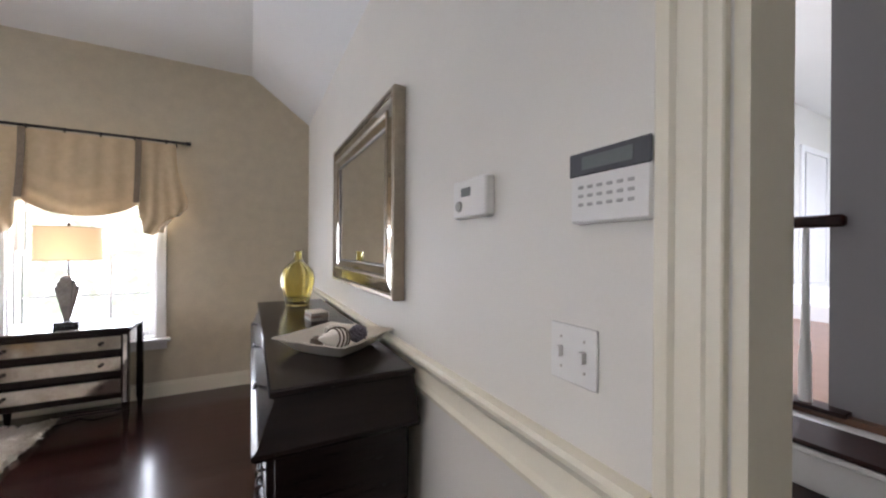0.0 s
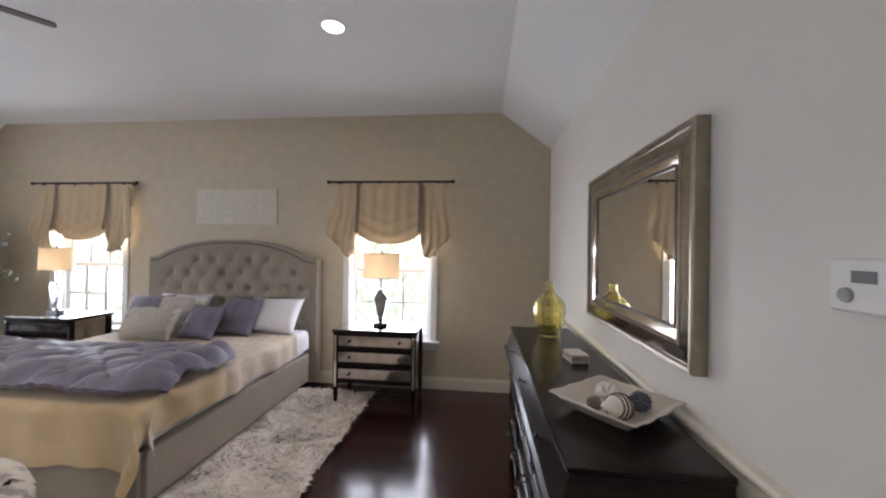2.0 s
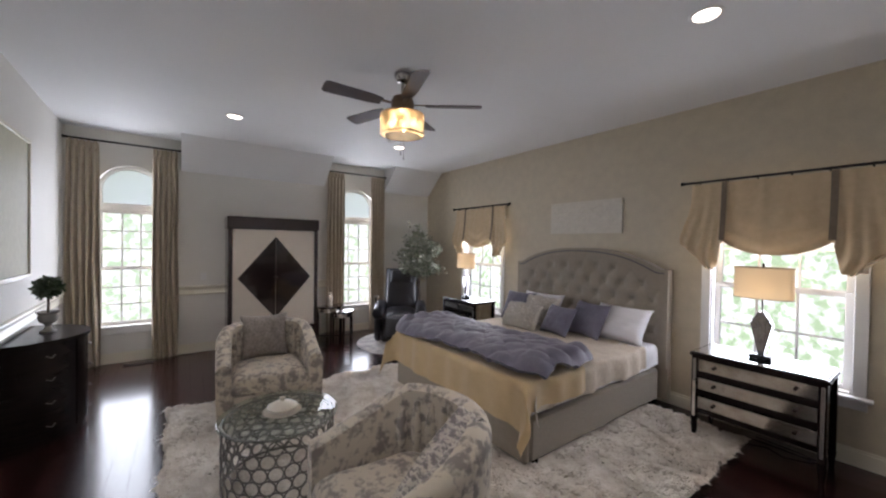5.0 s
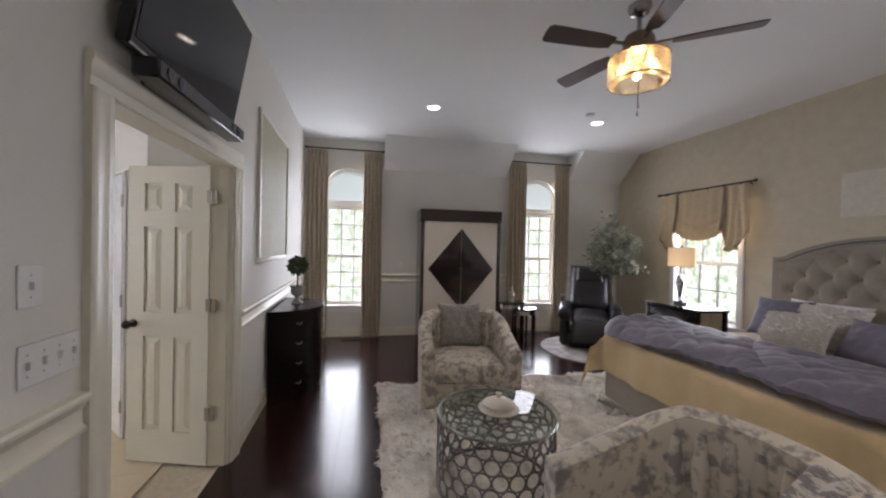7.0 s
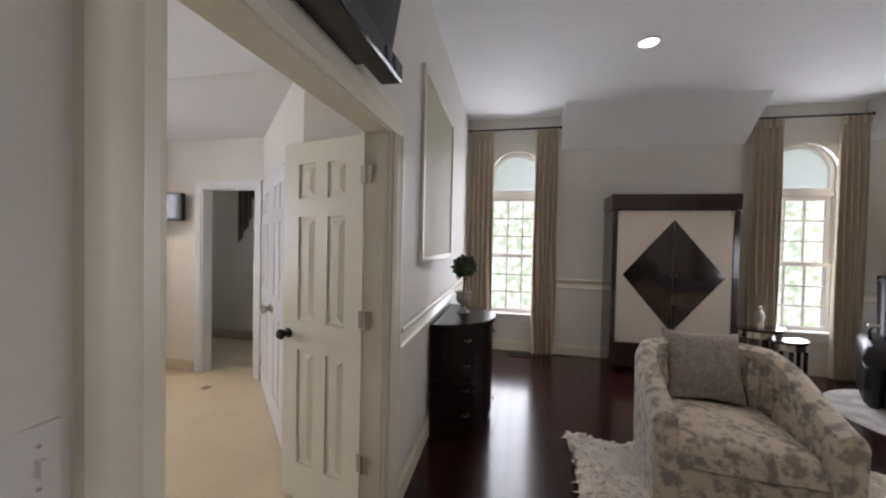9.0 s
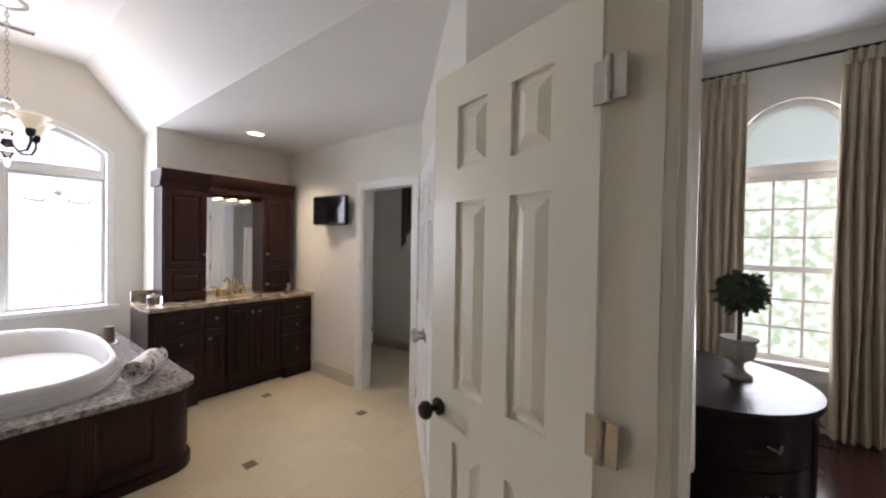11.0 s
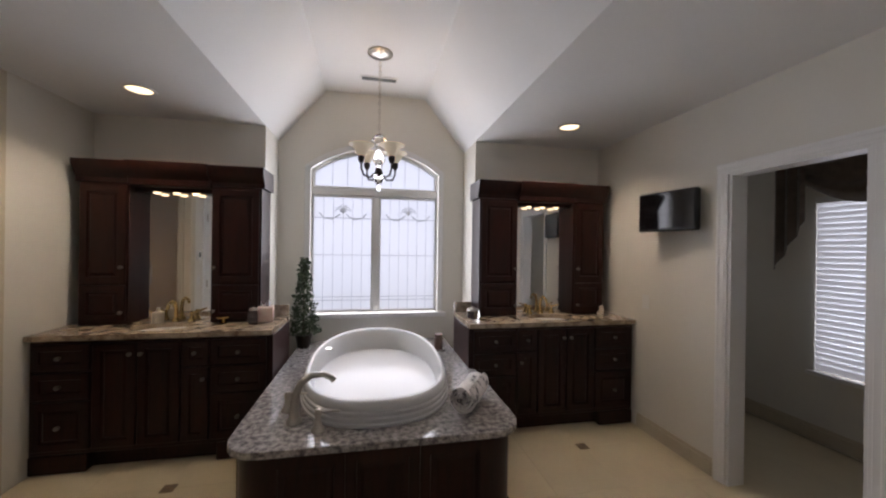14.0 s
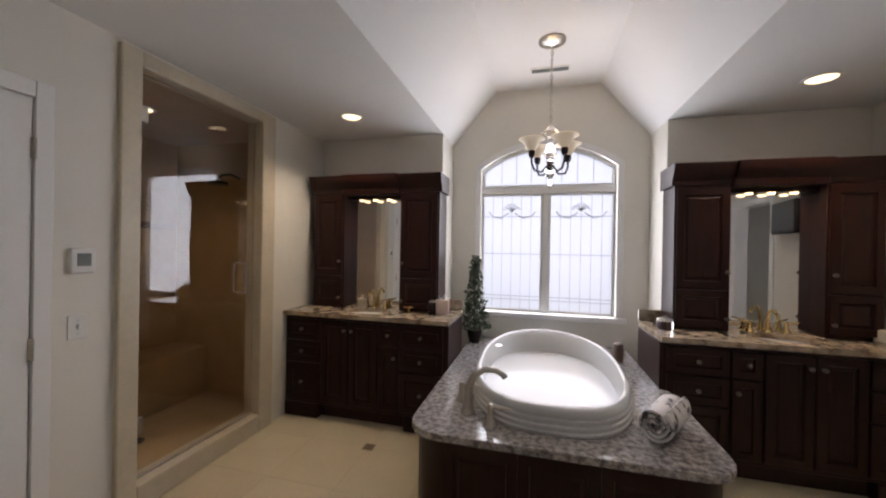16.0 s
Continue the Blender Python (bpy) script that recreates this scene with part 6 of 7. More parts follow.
part("case", bx(-.085, -.032, -.055, .085, 0, .055, .006), M["plastic"], r); part("display", bx(-.035, -.0335, .006, .012, -.0315, .030), M["greydisp"], r); part("dial", lathe(bmesh.new(), [(.016, 0), (.014, .006), (0, .007)], 0, 0, 16), M["grey_key"], r).matrix_basis = pose(-.045, -.032, -.020, 90)
r = thing("alarm_keypad", "white alarm keypad with a charcoal display band", "keypad", 0, -3.835, 1.525, -90)
part("case", bx(-.08, -.026, -.065, .08, 0, .065, .005), M["plastic"], r); part("band", bx(-.0805, -.028, .022, .0805, -.0245, .0655, .002), M["darkgrey"], r); part("display", bx(-.05, -.0292, .032, .05, -.0278, .056), M["greydisp"], r)
for i in range(6):
    for j in range(3): part("key", bx(-.060 + i * .020, -.0275, -.034 + j * .016, -.048 + i * .020, -.0255, -.028 + j * .016, .001), M["grey_key"], r)
plate("light_switch", 0, -3.745, 1.205, -90, .115, .115, 2, "white double toggle switch plate on the wall")
plate("light_switch", -2.74, YS, 1.39, 180, .075, .12, 1, "white single toggle switch plate by the bathroom door")
plate("light_switch", -2.81, YS, 1.17, 180, .21, .12, 4, "white four-gang toggle switch plate by the door")

# ---- seating group ----


def tub_chair(x, y, rz, label):
    r = thing("barrel_chair", label, "armchair", x, y, .04, rz, group="barrel chairs"); W, D = .46, .42
    def outline(off):
        pts = []
        for i in range(9): pts.append((-(W - off), -.42 + .42 * i / 8))
        for i in range(1, 26): a = math.pi * (1 - i / 26); pts.append(((W - off) * math.cos(a), (D - off) * math.sin(a)))
        for i in range(9): pts.append(((W - off), 0 - .42 * i / 8))
        return pts
    def top(py): return .53 + .25 * min(1, max(0, (py + .42) / .62)) ** 1.1
    o, i2 = outline(0), outline(.115); bm = bmesh.new(); rows = []
    for (ox, oy), (ix, iy) in zip(o, i2):
        t = top(oy); mx, my = (ox + ix) / 2, (oy + iy) / 2
        sect = [(ox, oy, 0.0), (ox * 1.02, oy * 1.02 if oy > 0 else oy, .2), (ox * 1.03, oy * 1.03 if oy > 0 else oy, t - .05), (ox * .995, oy * .995 if oy > 0 else oy, t - .012), (mx, my, t + .012), (ix * 1.01, iy, t - .015), (ix, iy, t - .06), (ix * .98, iy * .98 if iy > 0 else iy, .25), (ix * .98, iy * .98 if iy > 0 else iy, 0.0)]
        rows.append([bm.verts.new(c) for c in sect])
    for A, B in zip(rows, rows[1:]):
        for k in range(8): bm.faces.new((A[k], B[k], B[k + 1], A[k + 1]))
    bm.faces.new(rows[0]); bm.faces.new(rows[-1][::-1])
    part("back", bm, M["print"], r, "curved printed back and arms", smooth=55)
    part("base", bx(-.345, -.40, .0, .345, .28, .24, .02), M["print"], r)
    def cush(u, v):
        a, b2 = 2 * u - 1, 2 * v - 1; e = max(0, (1 - a ** 6) * (1 - b2 ** 6)) ** .35; yb = .30 * math.sqrt(max(0, 1 - (a * .75) ** 2)); return (a * .345, -.425 + (yb + .425) * (b2 + 1) / 2, .245 + .17 * e + .012 * noise.noise(Vector((a * 2, b2 * 2, x))))
    part("seat_cushion", sheet_grid(bmesh.new(), 30, 30, cush), M["print"], r, "plump seat cushion", smooth=70)
    for k in range(9):
        a = math.pi * (.12 + .76 * k / 8); px, py = (W - .118) * math.cos(a), (D - .118) * math.sin(a); part("channel_tuft", tube(bmesh.new(), [(px, py, .40), (px * .985, py * .985, .52), (px * 1.01, py * 1.01, top(py) - .07)], [.02, .036, .02], 10), M["print"], r, smooth=60)
    for sx in (-1, 1):
        for yy in (-.34, .22): part("leg", bx(sx * .30 - .03, yy - .03, -.038, sx * .30 + .03, yy + .03, .0, .004), M["darkwood"], r)
    return r


tub_chair(-5.12, -3.63, 86, "barrel armchair in cream and grey floral print")
tub_chair(-2.58, -3.40, -6, "barrel armchair in cream and grey floral print with a throw")
pillow("geometric_pillow", .46, .46, .16, -5.27, -3.63, .45, 20, 86, M["geo"], "taupe geometric woven pillow on the barrel chair")
tw = thing("throw_blanket", "folded ivory throw with a grey key pattern on the chair", "throw", -2.345, -3.29, 0)
part("fold", sheet_grid(bmesh.new(), 24, 30, lambda u, v: (-.02 + .17 * (u - .5) + .10 * v - .05 * math.sin(v * 3), .22 - .60 * v, .845 - .36 * max(0, v - .12) ** .8 - .14 * max(0, .12 - v) * 4 + .008 * math.sin(u * 14 + v * 5)), .085), M["keythrow"], tw, smooth=70)
r = thing("drum_table", "round glass-topped table on a bronze ring lattice drum", "coffee table", -3.68, -3.80, .045)
part("glass_top", lathe(bmesh.new(), [(.38, .445), (.392, .449), (.392, .457), (.38, .461)], 0, 0, 56), M["tableglass"], r, "thick round glass top").visible_shadow = False
for z in (.008, .44): part("hoop", tube(bmesh.new(), [(.36 * math.cos(a), .36 * math.sin(a), z) for a in [2 * math.pi * k / 48 for k in range(48)]], .009, 8, closed=True), M["pewter"], r)
bm = bmesh.new(); rr = .0455
tube(bm, [(rr * math.cos(a), 0, rr * math.sin(a)) for a in [2 * math.pi * k / 18 for k in range(18)]], .0055, 6, closed=True)
ring_src = part("ring", bm, M["pewter"], r, smooth=60); first = True
for row in range(5):
    for k in range(24):
        a = 2 * math.pi * (k + (.5 if row % 2 else 0)) / 24; m = pose(.36 * math.cos(a), .36 * math.sin(a), .062 + row * .081, 0, 0, math.degrees(a) + 90)
        if first: ring_src.matrix_basis = m; first = False
        else: same_part("ring", ring_src, r, m)
for i in range(-4, 5):
    for j in range(-4, 5):
        x, y = .092 * (i + (.5 if j % 2 else 0)), .080 * j
        if math.hypot(x, y) < .315: same_part("ring", ring_src, r, pose(x, y, .434, 90))
r = thing("lidded_dish", "cream lidded dish on a glass plate", "dish", -3.66, -3.79, .5065)
part("plate", lathe(bmesh.new(), [(.09, 0), (.125, .012), (.128, .018), (.11, .016), (0, .012)], 0, 0, 32), M["ceramic"], r); part("bowl", lathe(bmesh.new(), [(.07, .018), (.095, .03), (.10, .048), (.088, .055), (.07, .065), (.03, .078), (.014, .084), (.014, .10), (.02, .108), (0, .116)], 0, 0, 32), M["ceramic"], r)

# rugs
def shag(name, inside, x0, x1, y0, y1, n, seed, h, material, label):
    rng = np.random.default_rng(seed); P = rng.uniform((x0, y0), (x1, y1), (n, 2)); P = P[inside(P)]; n = len(P)
    a = rng.uniform(0, 6.283, n); ln = rng.uniform(.5, 1.0, n) * h * 1.6; cl = np.sin(P[:, 0] * 9 + np.sin(P[:, 1] * 7) * 2) + np.sin(P[:, 1] * 11); a = a * .35 + cl * 1.6
    w = .013; dx, dy = np.cos(a), np.sin(a); z0 = np.full(n, .008)
    base = np.stack([P[:, 0], P[:, 1], z0], 1); side = np.stack([-dy * w, dx * w, z0 * 0], 1); mid = np.stack([dx * ln * .35, dy * ln * .35, h * (.75 + .25 * np.sin(cl))], 1); tip = np.stack([dx * ln, dy * ln, h * (.45 + .45 * rng.random(n))], 1)
    V = np.concatenate([base - side, base + side, base + mid + side, base + mid - side, base + tip]); i = np.arange(n)
    F = [tuple(q) for q in np.stack([i, i + n, i + 2 * n, i + 3 * n], 1)] + [tuple(q) for q in np.stack([i + 3 * n, i + 2 * n, i + 4 * n], 1)]
    me = bpy.data.meshes.new(name); me.from_pydata(V.tolist(), [], F); me.materials.append(material); return me


r = thing("shag_rug", "ivory shag rug with long uneven pile under the bed", "rug", 0, 0, .0)
part("backing", bx(-5.38, -4.47, .001, -1.94, -.32, .016, .004), M["rug"], r)
o = new("pile", shag("pile", lambda P: P[:, 0] < 9, -5.40, -1.92, -4.49, -.30, 70000, 5, .045, M["rug"], "")); o.parent = r; o["kind"] = "stuff"; o["label"] = "long ivory shag pile"
solid("round_rug", lathe(bmesh.new(), [(.78, .001), (.785, .008), (.77, .014), (0, .0145)], -6.42, -1.25, 64), M["roundrug"], "round pale grey patterned rug under the recliner", "rug")

# ---- west side ----
r = thing("armoire", "dark armoire with cream doors and a lacquer diamond", "armoire", XW + .04, -3.18, 0); hw = .655
part("carcass", bx(0, -hw + .03, .12, .42, hw - .03, 1.90, .004), M["darkwood"], r)
for s in (-1, 1): part("stile", bx(.40, min(s * (hw - .06), s * hw), .0, .455, max(s * (hw - .06), s * hw), 1.90, .004), M["ebony"], r)
part("side_wall", bx(.0, -hw, 0, .40, -hw + .029, 1.90, .003), M["ebony"], r); part("side_wall", bx(.0, hw - .029, 0, .40, hw, 1.90, .003), M["ebony"], r)
part("cornice", bx(-.0, -hw - .012, 1.902, .47, hw + .012, 2.085, .006), M["ebony"], r)
part("plinth_drawer", bx(.02, -hw + .062, .06, .448, hw - .062, .345, .005), M["ebony"], r)
for y in (-.2, .2): part("knob", lathe(bmesh.new(), [(.006, 0), (.014, .015), (.012, .024), (0, .027)], 0, 0, 12), M["nickel"], r).matrix_basis = pose(.448, y, .2, 0, 90)
for s in (-1, 1):
    y0, y1 = sorted((s * .002, s * (hw - .062))); d = part("door", bx(.42, y0, .352, .446, y1, 1.895, .003), M["cream_panel"], r, "cream lacquered door")
    part("diamond", prism(bmesh.new(), [(s * .0025, .505), (s * .53, 1.148), (s * .0025, 1.79)], "x", .4465, .4535), M["ebony2"], d, "glossy dark lacquer half diamond")
    part("pull", lathe(bmesh.new(), [(.005, 0), (.009, .012), (.008, .018), (0, .02)], 0, 0, 10), M["nickel"], d).matrix_basis = pose(.4535, s * .025, 1.16, 0, 90)
    for z in (.375, 1.865): part("corner_clip", bx(.44, s * (hw - .075) - .016, z - .028, .460, s * (hw - .075) + .016, z + .028, .004), M["nickel"], r)
for yy in (-.6, .6): part("foot", bx(.03, yy - .04, 0, .11, yy + .04, .12, .004), M["ebony"], r)


def half_poly(w, d, n=20): return [(w * math.cos(math.pi * k / n), d * math.sin(math.pi * k / n)) for k in range(n + 1)]


r = thing("demilune_cabinet", "dark half-moon cabinet with bowed drawers", "cabinet", -5.61, YS + .018, 0); r.matrix_basis = SLANT @ r.matrix_basis @ Matrix.Diagonal((1.02, 1.08, 1, 1))
part("body", prism(bmesh.new(), half_poly(.43, .41), "z", .04, .835), M["darkwood"], r, smooth=30); part("top", prism(bmesh.new(), half_poly(.455, .435, 28), "z", .836, .865), M["darkwood"], r, smooth=30); part("plinth", prism(bmesh.new(), half_poly(.415, .395), "z", 0, .039), M["darkwood"], r, smooth=30)
for k in range(4):
    z0 = .06 + k * .193
    for seg in range(3):
        a0, a1 = math.pi * (.06 + seg * .30), math.pi * (.06 + seg * .30 + .285); n = 8
        pts = [(.437 * math.cos(a0 + (a1 - a0) * q / n), .417 * math.sin(a0 + (a1 - a0) * q / n)) for q in range(n + 1)] + [(.425 * math.cos(a1 + (a0 - a1) * q / n), .405 * math.sin(a1 + (a0 - a1) * q / n)) for q in range(n + 1)]
        d = part("drawer", prism(bmesh.new(), pts, "z", z0, z0 + .182), M["darkwood"], r, smooth=30)
        am = (a0 + a1) / 2; cx, cy = .441 * math.cos(am), .421 * math.sin(am)
        if seg != 2: part("handle", tube(bmesh.new(), [(cx - .03 * math.sin(am), cy + .03 * math.cos(am) * .9, z0 + .1), (cx * 1.045, cy * 1.045, z0 + .085), (cx + .03 * math.sin(am), cy - .03 * math.cos(am) * .9, z0 + .1)], .0045, 8), M["pewter"], d)
r = thing("topiary_ball", "green ball topiary in a pale stone urn", "plant", -5.66, -5.36, .8655)
part("urn", lathe(bmesh.new(), [(.055, 0), (.058, .012), (.03, .03), (.02, .055), (.028, .075), (.06, .10), (.068, .14), (.062, .165), (.075, .18), (.077, .19), (.06, .188), (0, .175)], 0, 0, 24), M["urn"], r); part("trunk", tube(bmesh.new(), [(0, 0, .17), (.006, .003, .26), (0, 0, .36)], .009, 7), M["bark"], r)


def ball_pt(rng):
    v = Vector((rng.gauss(0, 1), rng.gauss(0, 1), rng.gauss(0, 1))).normalized() * .088 * rng.uniform(.72, 1.06); return (v.x, v.y, v.z + .405)


part("foliage", leaves(1100, ball_pt, .035, 8), M["leaf"], r, "small dark leaves", smooth=None)
r = thing("wall_panel", "framed wallpaper panel on the wall above the cabinet", "wall panel", -5.44, YS + .001, 1.995, 180); r.matrix_basis = SLANT @ r.matrix_basis
part("field", bx(-.60, -.010, -.63, .60, 0, .63), M["artpanel"], r)
bm = bmesh.new(); hw2, hh2 = .63, .655
for (p, q, lo, hi) in ((-hw2, -hw2 + .04, -hh2, hh2), (hw2 - .04, hw2, -hh2, hh2), (-hw2 + .04, hw2 - .04, -hh2, -hh2 + .04), (-hw2 + .04, hw2 - .04, hh2 - .04, hh2)): box(bm, p, -.026, lo, q, 0, hi, .006)
part("moulding", bm, M["trim"], r)
r = thing("wall_art", "white textured relief panel above the headboard", "wall art", -3.765, -.001, 2.105)
part("canvas", sheet_grid(bmesh.new(), 90, 40, lambda u, v: (-.525 + 1.05 * u, -.022 - (.010 * abs(noise.noise(Vector((u * 14, v * 7, 2)))) + .006 * noise.noise(Vector((u * 40, v * 18, 5)))) * (1 if .02 < u < .98 and .05 < v < .95 else 0), -.215 + .43 * v)), M["artwhite"], r, smooth=60); part("frame", bx(-.525, -.0215, -.215, .525, 0, .215, .002), M["artwhite"], r)
r = thing("television", "black flat television tilted out over the doorway", "television", -3.50, YS, 2.52, 180)
tm = Matrix.Translation((0, -.10, 0)) @ Matrix.Rotation(radians(10), 4, "X")
for nm, bmm, mt in (("bezel", bx(-.49, -.03, -.30, .49, .02, .30, .008), "black"), ("screen", bx(-.465, -.0325, -.265, .465, -.0295, .275), "screen")): part(nm, bmm, M[mt], r).matrix_basis = tm
part("wall_mount", bx(-.2, -.08, -.15, .2, -.001, .15, .006), M["black"], r); part("lip", bx(-.488, -.034, -.302, .488, -.0305, -.295), M["nickel"], r).matrix_basis = tm
r = thing("soundbar", "black soundbar under the television over the doorway", "speaker", -3.47, YS, 2.155, 180)
part("body", bx(-.44, -.165, -.04, .44, -.07, .035, .008), M["black"], r); part("bracket", bx(-.3, -.08, -.02, .3, -.001, .02), M["black"], r)
for x in (-.36, -.28, .28, .36): part("driver", lathe(bmesh.new(), [(.026, 0), (.026, .004), (.02, .003), (.01, .006), (0, .007)], 0, 0, 16), M["darkgrey"], r).matrix_basis = pose(x, -.165, 0, 90)
# nested side tables
for k, (x, y, w, H) in enumerate(((-7.22, -2.30, .27, .62), (-7.08, -2.12, .22, .53))):
    r = thing("nesting_table", "small black half-moon nesting table with mirrored edge", "side table", x, y, 0, -70, group="nesting tables")
    part("top", prism(bmesh.new(), half_poly(w, w * .95), "z", H - .03, H), M["ebony"], r, smooth=30); part("apron", prism(bmesh.new(), half_poly(w * .92, w * .87), "z", H - .10, H - .032), M["antique"], r, smooth=30)
    for a in (4, 62, 118, 176): part("leg", bx(w * .86 * math.cos(radians(a)) - .014, w * .8 * math.sin(radians(a)) + .016 - .014, 0, w * .86 * math.cos(radians(a)) + .014, w * .8 * math.sin(radians(a)) + .016 + .014, H - .1, .003), M["ebony"], r)
    part("lower_shelf", prism(bmesh.new(), half_poly(w * .85, w * .8), "z", .12, .14), M["ebony"], r, smooth=30)
jar("ornament", -7.14, -2.30, .62, [(.04, 0), (.045, .02), (.03, .06), (.05, .11), (.04, .16), (.018, .19), (.025, .22), (0, .24)], M["ceramic"], "small pale ceramic ornament on the side table", "ornament")
# recliner
r = thing("recliner", "black leather massage recliner on the round rug", "recliner", -6.72, -1.14, .0145, 58)


def puff(name, w, d, h, x, y, z, rx=0, e=.45, mt="leather"):
    def f(s):
        def g(u, v):
            a, b2 = 2 * u - 1, 2 * v - 1; q = max(0, (1 - abs(a) ** 2.6) * (1 - abs(b2) ** 2.6)) ** e; return (a * w / 2, b2 * d / 2, s * q * h / 2)
        return g
    bm = bmesh.new(); sheet_grid(bm, 16, 16, f(1)); sheet_grid(bm, 16, 16, f(-1)); bmesh.ops.remove_doubles(bm, verts=bm.verts, dist=.0008)
    o = part(name, bm, M[mt], r, smooth=70); o.matrix_basis = pose(x, y, z, rx); return o


part("base", bx(-.32, -.40, .0, .32, .35, .22, .04), M["leather"], r)
puff("seat", .56, .66, .24, 0, -.08, .42, 4); puff("backrest", .62, .86, .26, 0, .36, .80, 72); puff("head_pillow", .44, .26, .16, 0, .34, 1.06, 74); puff("footrest", .52, .40, .20, 0, -.46, .26, 62); puff("lumbar_pad", .42, .34, .12, 0, .24, .66, 74)
for s in (-1, 1):
    puff("armrest", .19, .74, .30, s * .37, -.04, .50, 3); part("side_panel", bx(s * .37 - .07, -.36, .0, s * .37 + .07, .36, .42, .05), M["leather"], r)
part("remote_arm", tube(bmesh.new(), [(-.40, -.20, .58), (-.42, -.26, .72), (-.40, -.34, .78)], .012, 8), M["black"], r); part("remote", bx(-.44, -.40, .765, -.36, -.28, .79, .006), M["nickel"], r)
# ficus
r = thing("ficus_tree", "artificial variegated ficus tree in the corner", "plant", -6.88, -.66, 0)
part("pot", lathe(bmesh.new(), [(.11, 0), (.12, .01), (.15, .24), (.16, .26), (.14, .262), (0, .235)], 0, 0, 24), M["bronze"], r)
rng = random.Random(4); tips = []
for k in range(3): part("trunk", tube(bmesh.new(), [(.02 * math.cos(k * 2.1), .02 * math.sin(k * 2.1), .23), (.03 * math.cos(k * 2.1 + 1), .03 * math.sin(k * 2.1 + 1), .6), (.02 * math.cos(k * 2.1 + 3), .02 * math.sin(k * 2.1 + 3), 1.0), (.05 * math.cos(k * 2.1), .05 * math.sin(k * 2.1), 1.35)], [.016, .014, .012, .008], 7), M["bark"], r)
for k in range(40):
    a = rng.uniform(0, 6.283); z = rng.uniform(1.05, 1.4); e = Vector((math.cos(a), math.sin(a), 0)) * rng.uniform(.12, .44) + Vector((0, 0, max(1.22, z + rng.uniform(-.1, .62)))); p0 = Vector((.03 * math.cos(a), .03 * math.sin(a), z)); md = (p0 + e) / 2 + Vector((0, 0, .08))
    part("branch", tube(bmesh.new(), [p0, md, e], [.006, .004, .002], 5), M["bark"], r); tips += [(p0, md, e)]


def spray(rng2):
    p0, md, e = rng2.choice(tips); t = rng2.uniform(.35, 1.05); p = p0 * (1 - t) ** 2 + md * 2 * t * (1 - t) + e * t * t; return p + Vector((rng2.gauss(0, .055), rng2.gauss(0, .055), rng2.gauss(0, .045)))


part("foliage", leaves(6200, spray, .075, 6), M["ficusleaf"], r, "variegated grey-green leaves", smooth=None)
# ceiling fan
r = thing("ceiling_fan", "ceiling fan with dark blades and a lit crystal drum", "ceiling fan", -3.72, -2.82, 0)
part("canopy", lathe(bmesh.new(), [(.075, CE - .001), (.075, CE - .02), (.055, CE - .06), (.02, CE - .075)], 0, 0, 24), M["chrome"], r); part("downrod", tube(bmesh.new(), [(0, 0, CE - .07), (0, 0, 2.98)], .014, 10), M["chrome"], r)
part("motor", lathe(bmesh.new(), [(.03, 3.0), (.085, 2.985), (.10, 2.95), (.10, 2.90), (.08, 2.87), (.05, 2.86)], 0, 0, 28), M["bronzefan"], r)
for k in range(5):
    a = 54 + 72 * k; d = part("blade", prism(bmesh.new(), [(.20, -.045), (.30, -.062), (.66, -.07), (.685, -.055), (.69, .0), (.685, .055), (.66, .07), (.30, .062), (.20, .045)], "z", -.004, .004), M["blade"], r, "dark walnut blade", smooth=None); d.matrix_basis = Matrix.Rotation(radians(a), 4, "Z") @ Matrix.Translation((0, 0, 2.915)) @ Matrix.Rotation(radians(12), 4, "X")
    part("blade_iron", bx(.085, -.014, .004, .26, .014, .012, .002), M["bronzefan"], d)
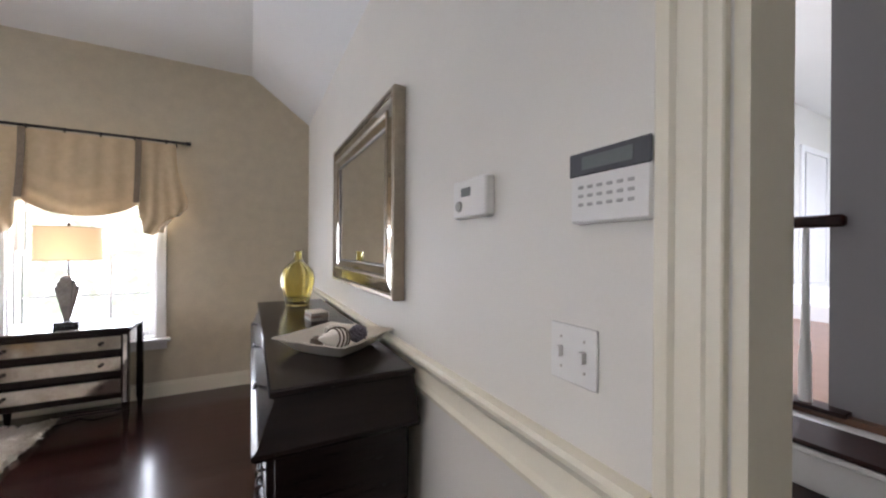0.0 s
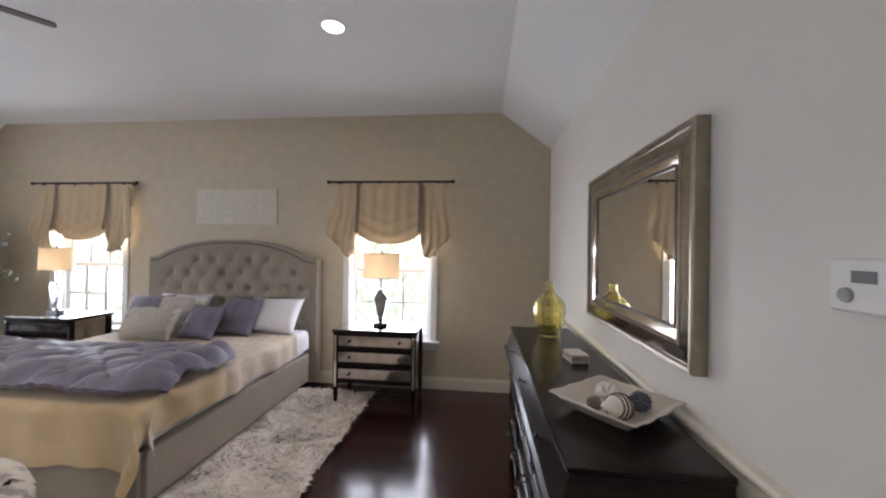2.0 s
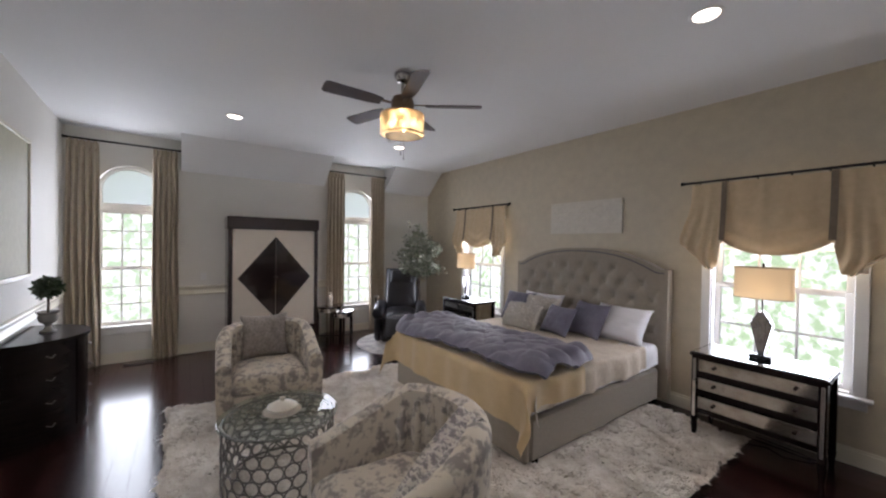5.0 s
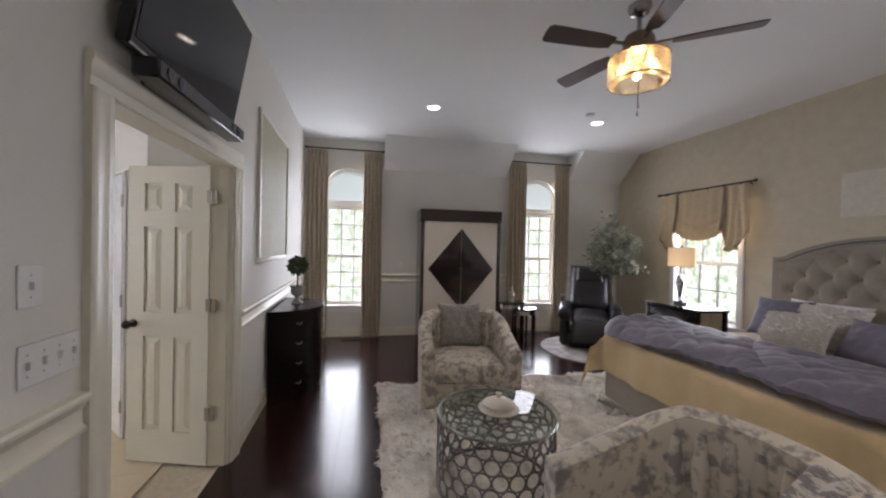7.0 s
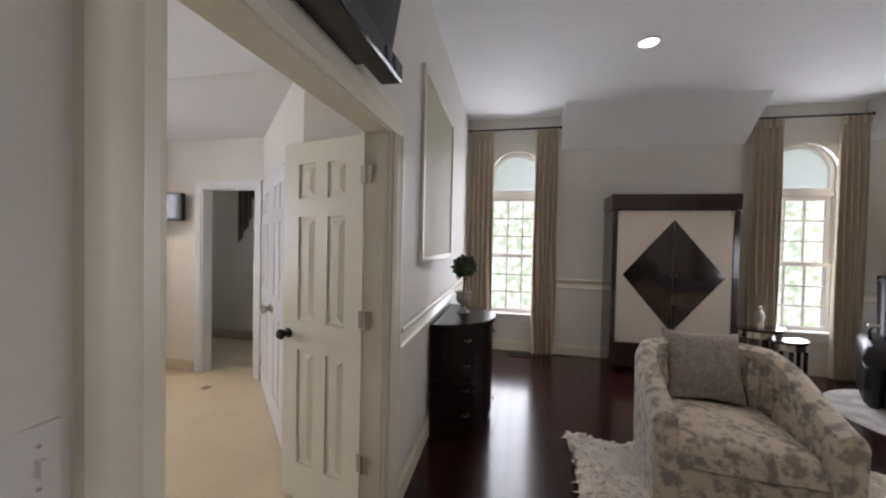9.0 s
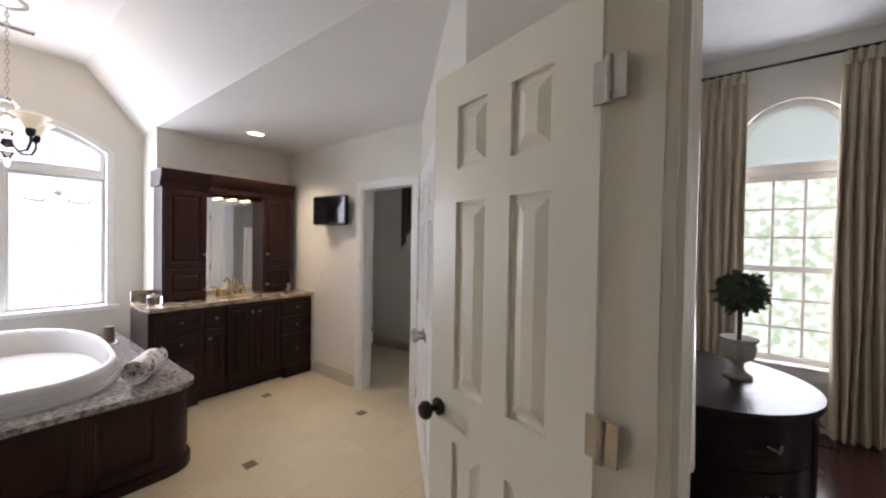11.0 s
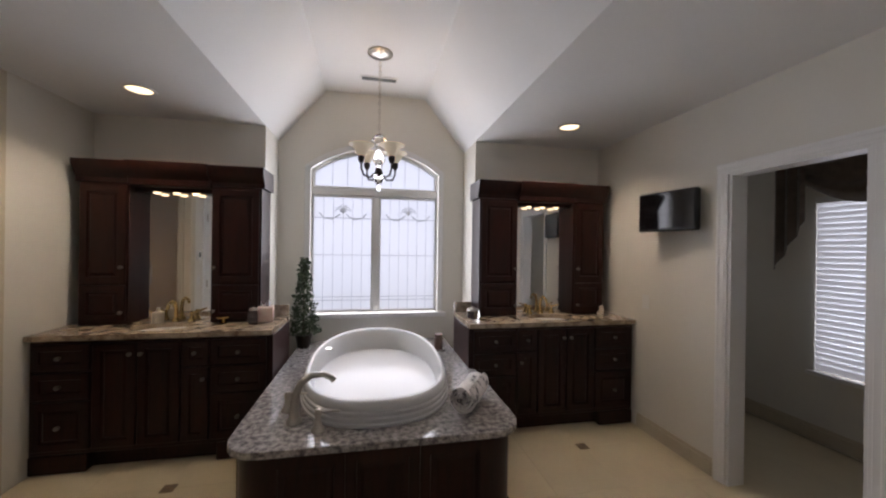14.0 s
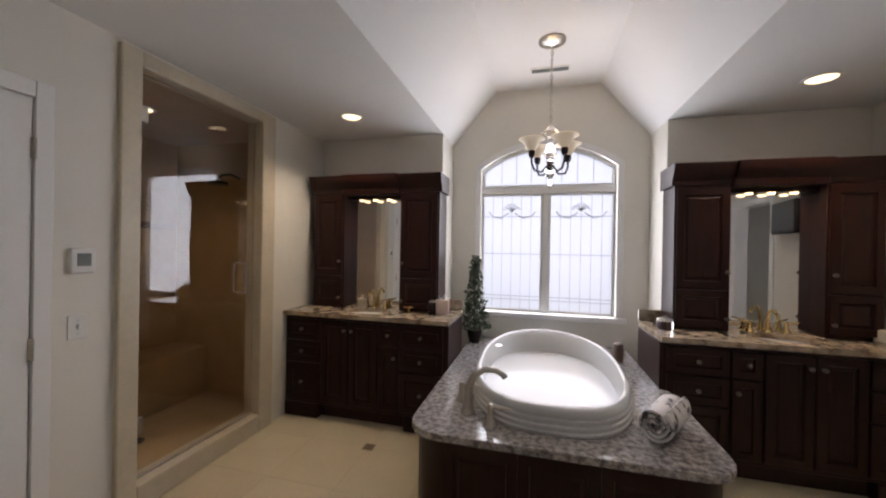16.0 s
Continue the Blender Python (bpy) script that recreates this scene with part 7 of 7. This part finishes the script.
bm = lathe(bmesh.new(), [(.185, 2.83), (.188, 2.82), (.188, 2.68), (.18, 2.665), (.15, 2.655)], 0, 0, 48, flute=.012, nfl=24)
for f in [f for f in bm.faces if len(f.verts) > 4]: bm.faces.remove(f)
bmesh.ops.solidify(bm, geom=list(bm.faces), thickness=.005); part("crystal_drum", bm, M["amber"], r, "amber crystal drum shade")
for z in (2.832, 2.668): part("drum_hoop", tube(bmesh.new(), [(.189 * math.cos(t), .189 * math.sin(t), z) for t in [2 * math.pi * k / 40 for k in range(40)]], .006, 6, closed=True), M["bronzefan"], r)
part("light_plate", lathe(bmesh.new(), [(.18, 2.845), (.18, 2.835), (.03, 2.83)], 0, 0, 32), M["bronzefan"], r)
for k in range(5):
    a = 2 * math.pi * k / 5; part("bulb", lathe(bmesh.new(), [(.012, 2.828), (.014, 2.80), (.028, 2.77), (.026, 2.745), (0, 2.725)], .11 * math.cos(a), .11 * math.sin(a), 14), M["bulb"], r, "lit bulb")
for x, y in ((.07, -.05), (-.06, .05)): part("pull_chain", tube(bmesh.new(), [(x, y, 2.83), (x, y, 2.50), (x, y, 2.47)], [.0018, .0018, .008], 6), M["chrome"], r)
solid("smoke_detector", lathe(bmesh.new(), [(.055, CE), (.055, CE - .02), (.04, CE - .032), (0, CE - .034)], -5.6, -1.95, 20), M["plastic"], "small white round smoke detector on the ceiling", "smoke detector")

# floor planks
fl = bpy.data.objects["floor"]; PW, PL = .127, 1.9
planks = {}
for j in range(-1, 44):
    y = YS - .05 + PW * (j + .5)
    if y + PW / 2 > .03: break
    off = (j * .73) % PL
    for i in range(-1, 5):
        x0, x1 = max(XW + off + PL * (i - .5), XW - .02), min(XW + off + PL * (i + .5), .06)
        if x1 - x0 < .05 or (j < 0 and x1 > -4.6): continue
        w = round(x1 - x0, 3)
        if w not in planks: planks[w] = mesh_of("plank", bx(-w / 2 + .0008, -PW / 2 + .0008, -.007, w / 2 - .0008, PW / 2 - .0008, 0), M["floor"])
        o = new("plank", planks[w]); o.parent = fl; o.location = ((x0 + x1) / 2, y, 0)
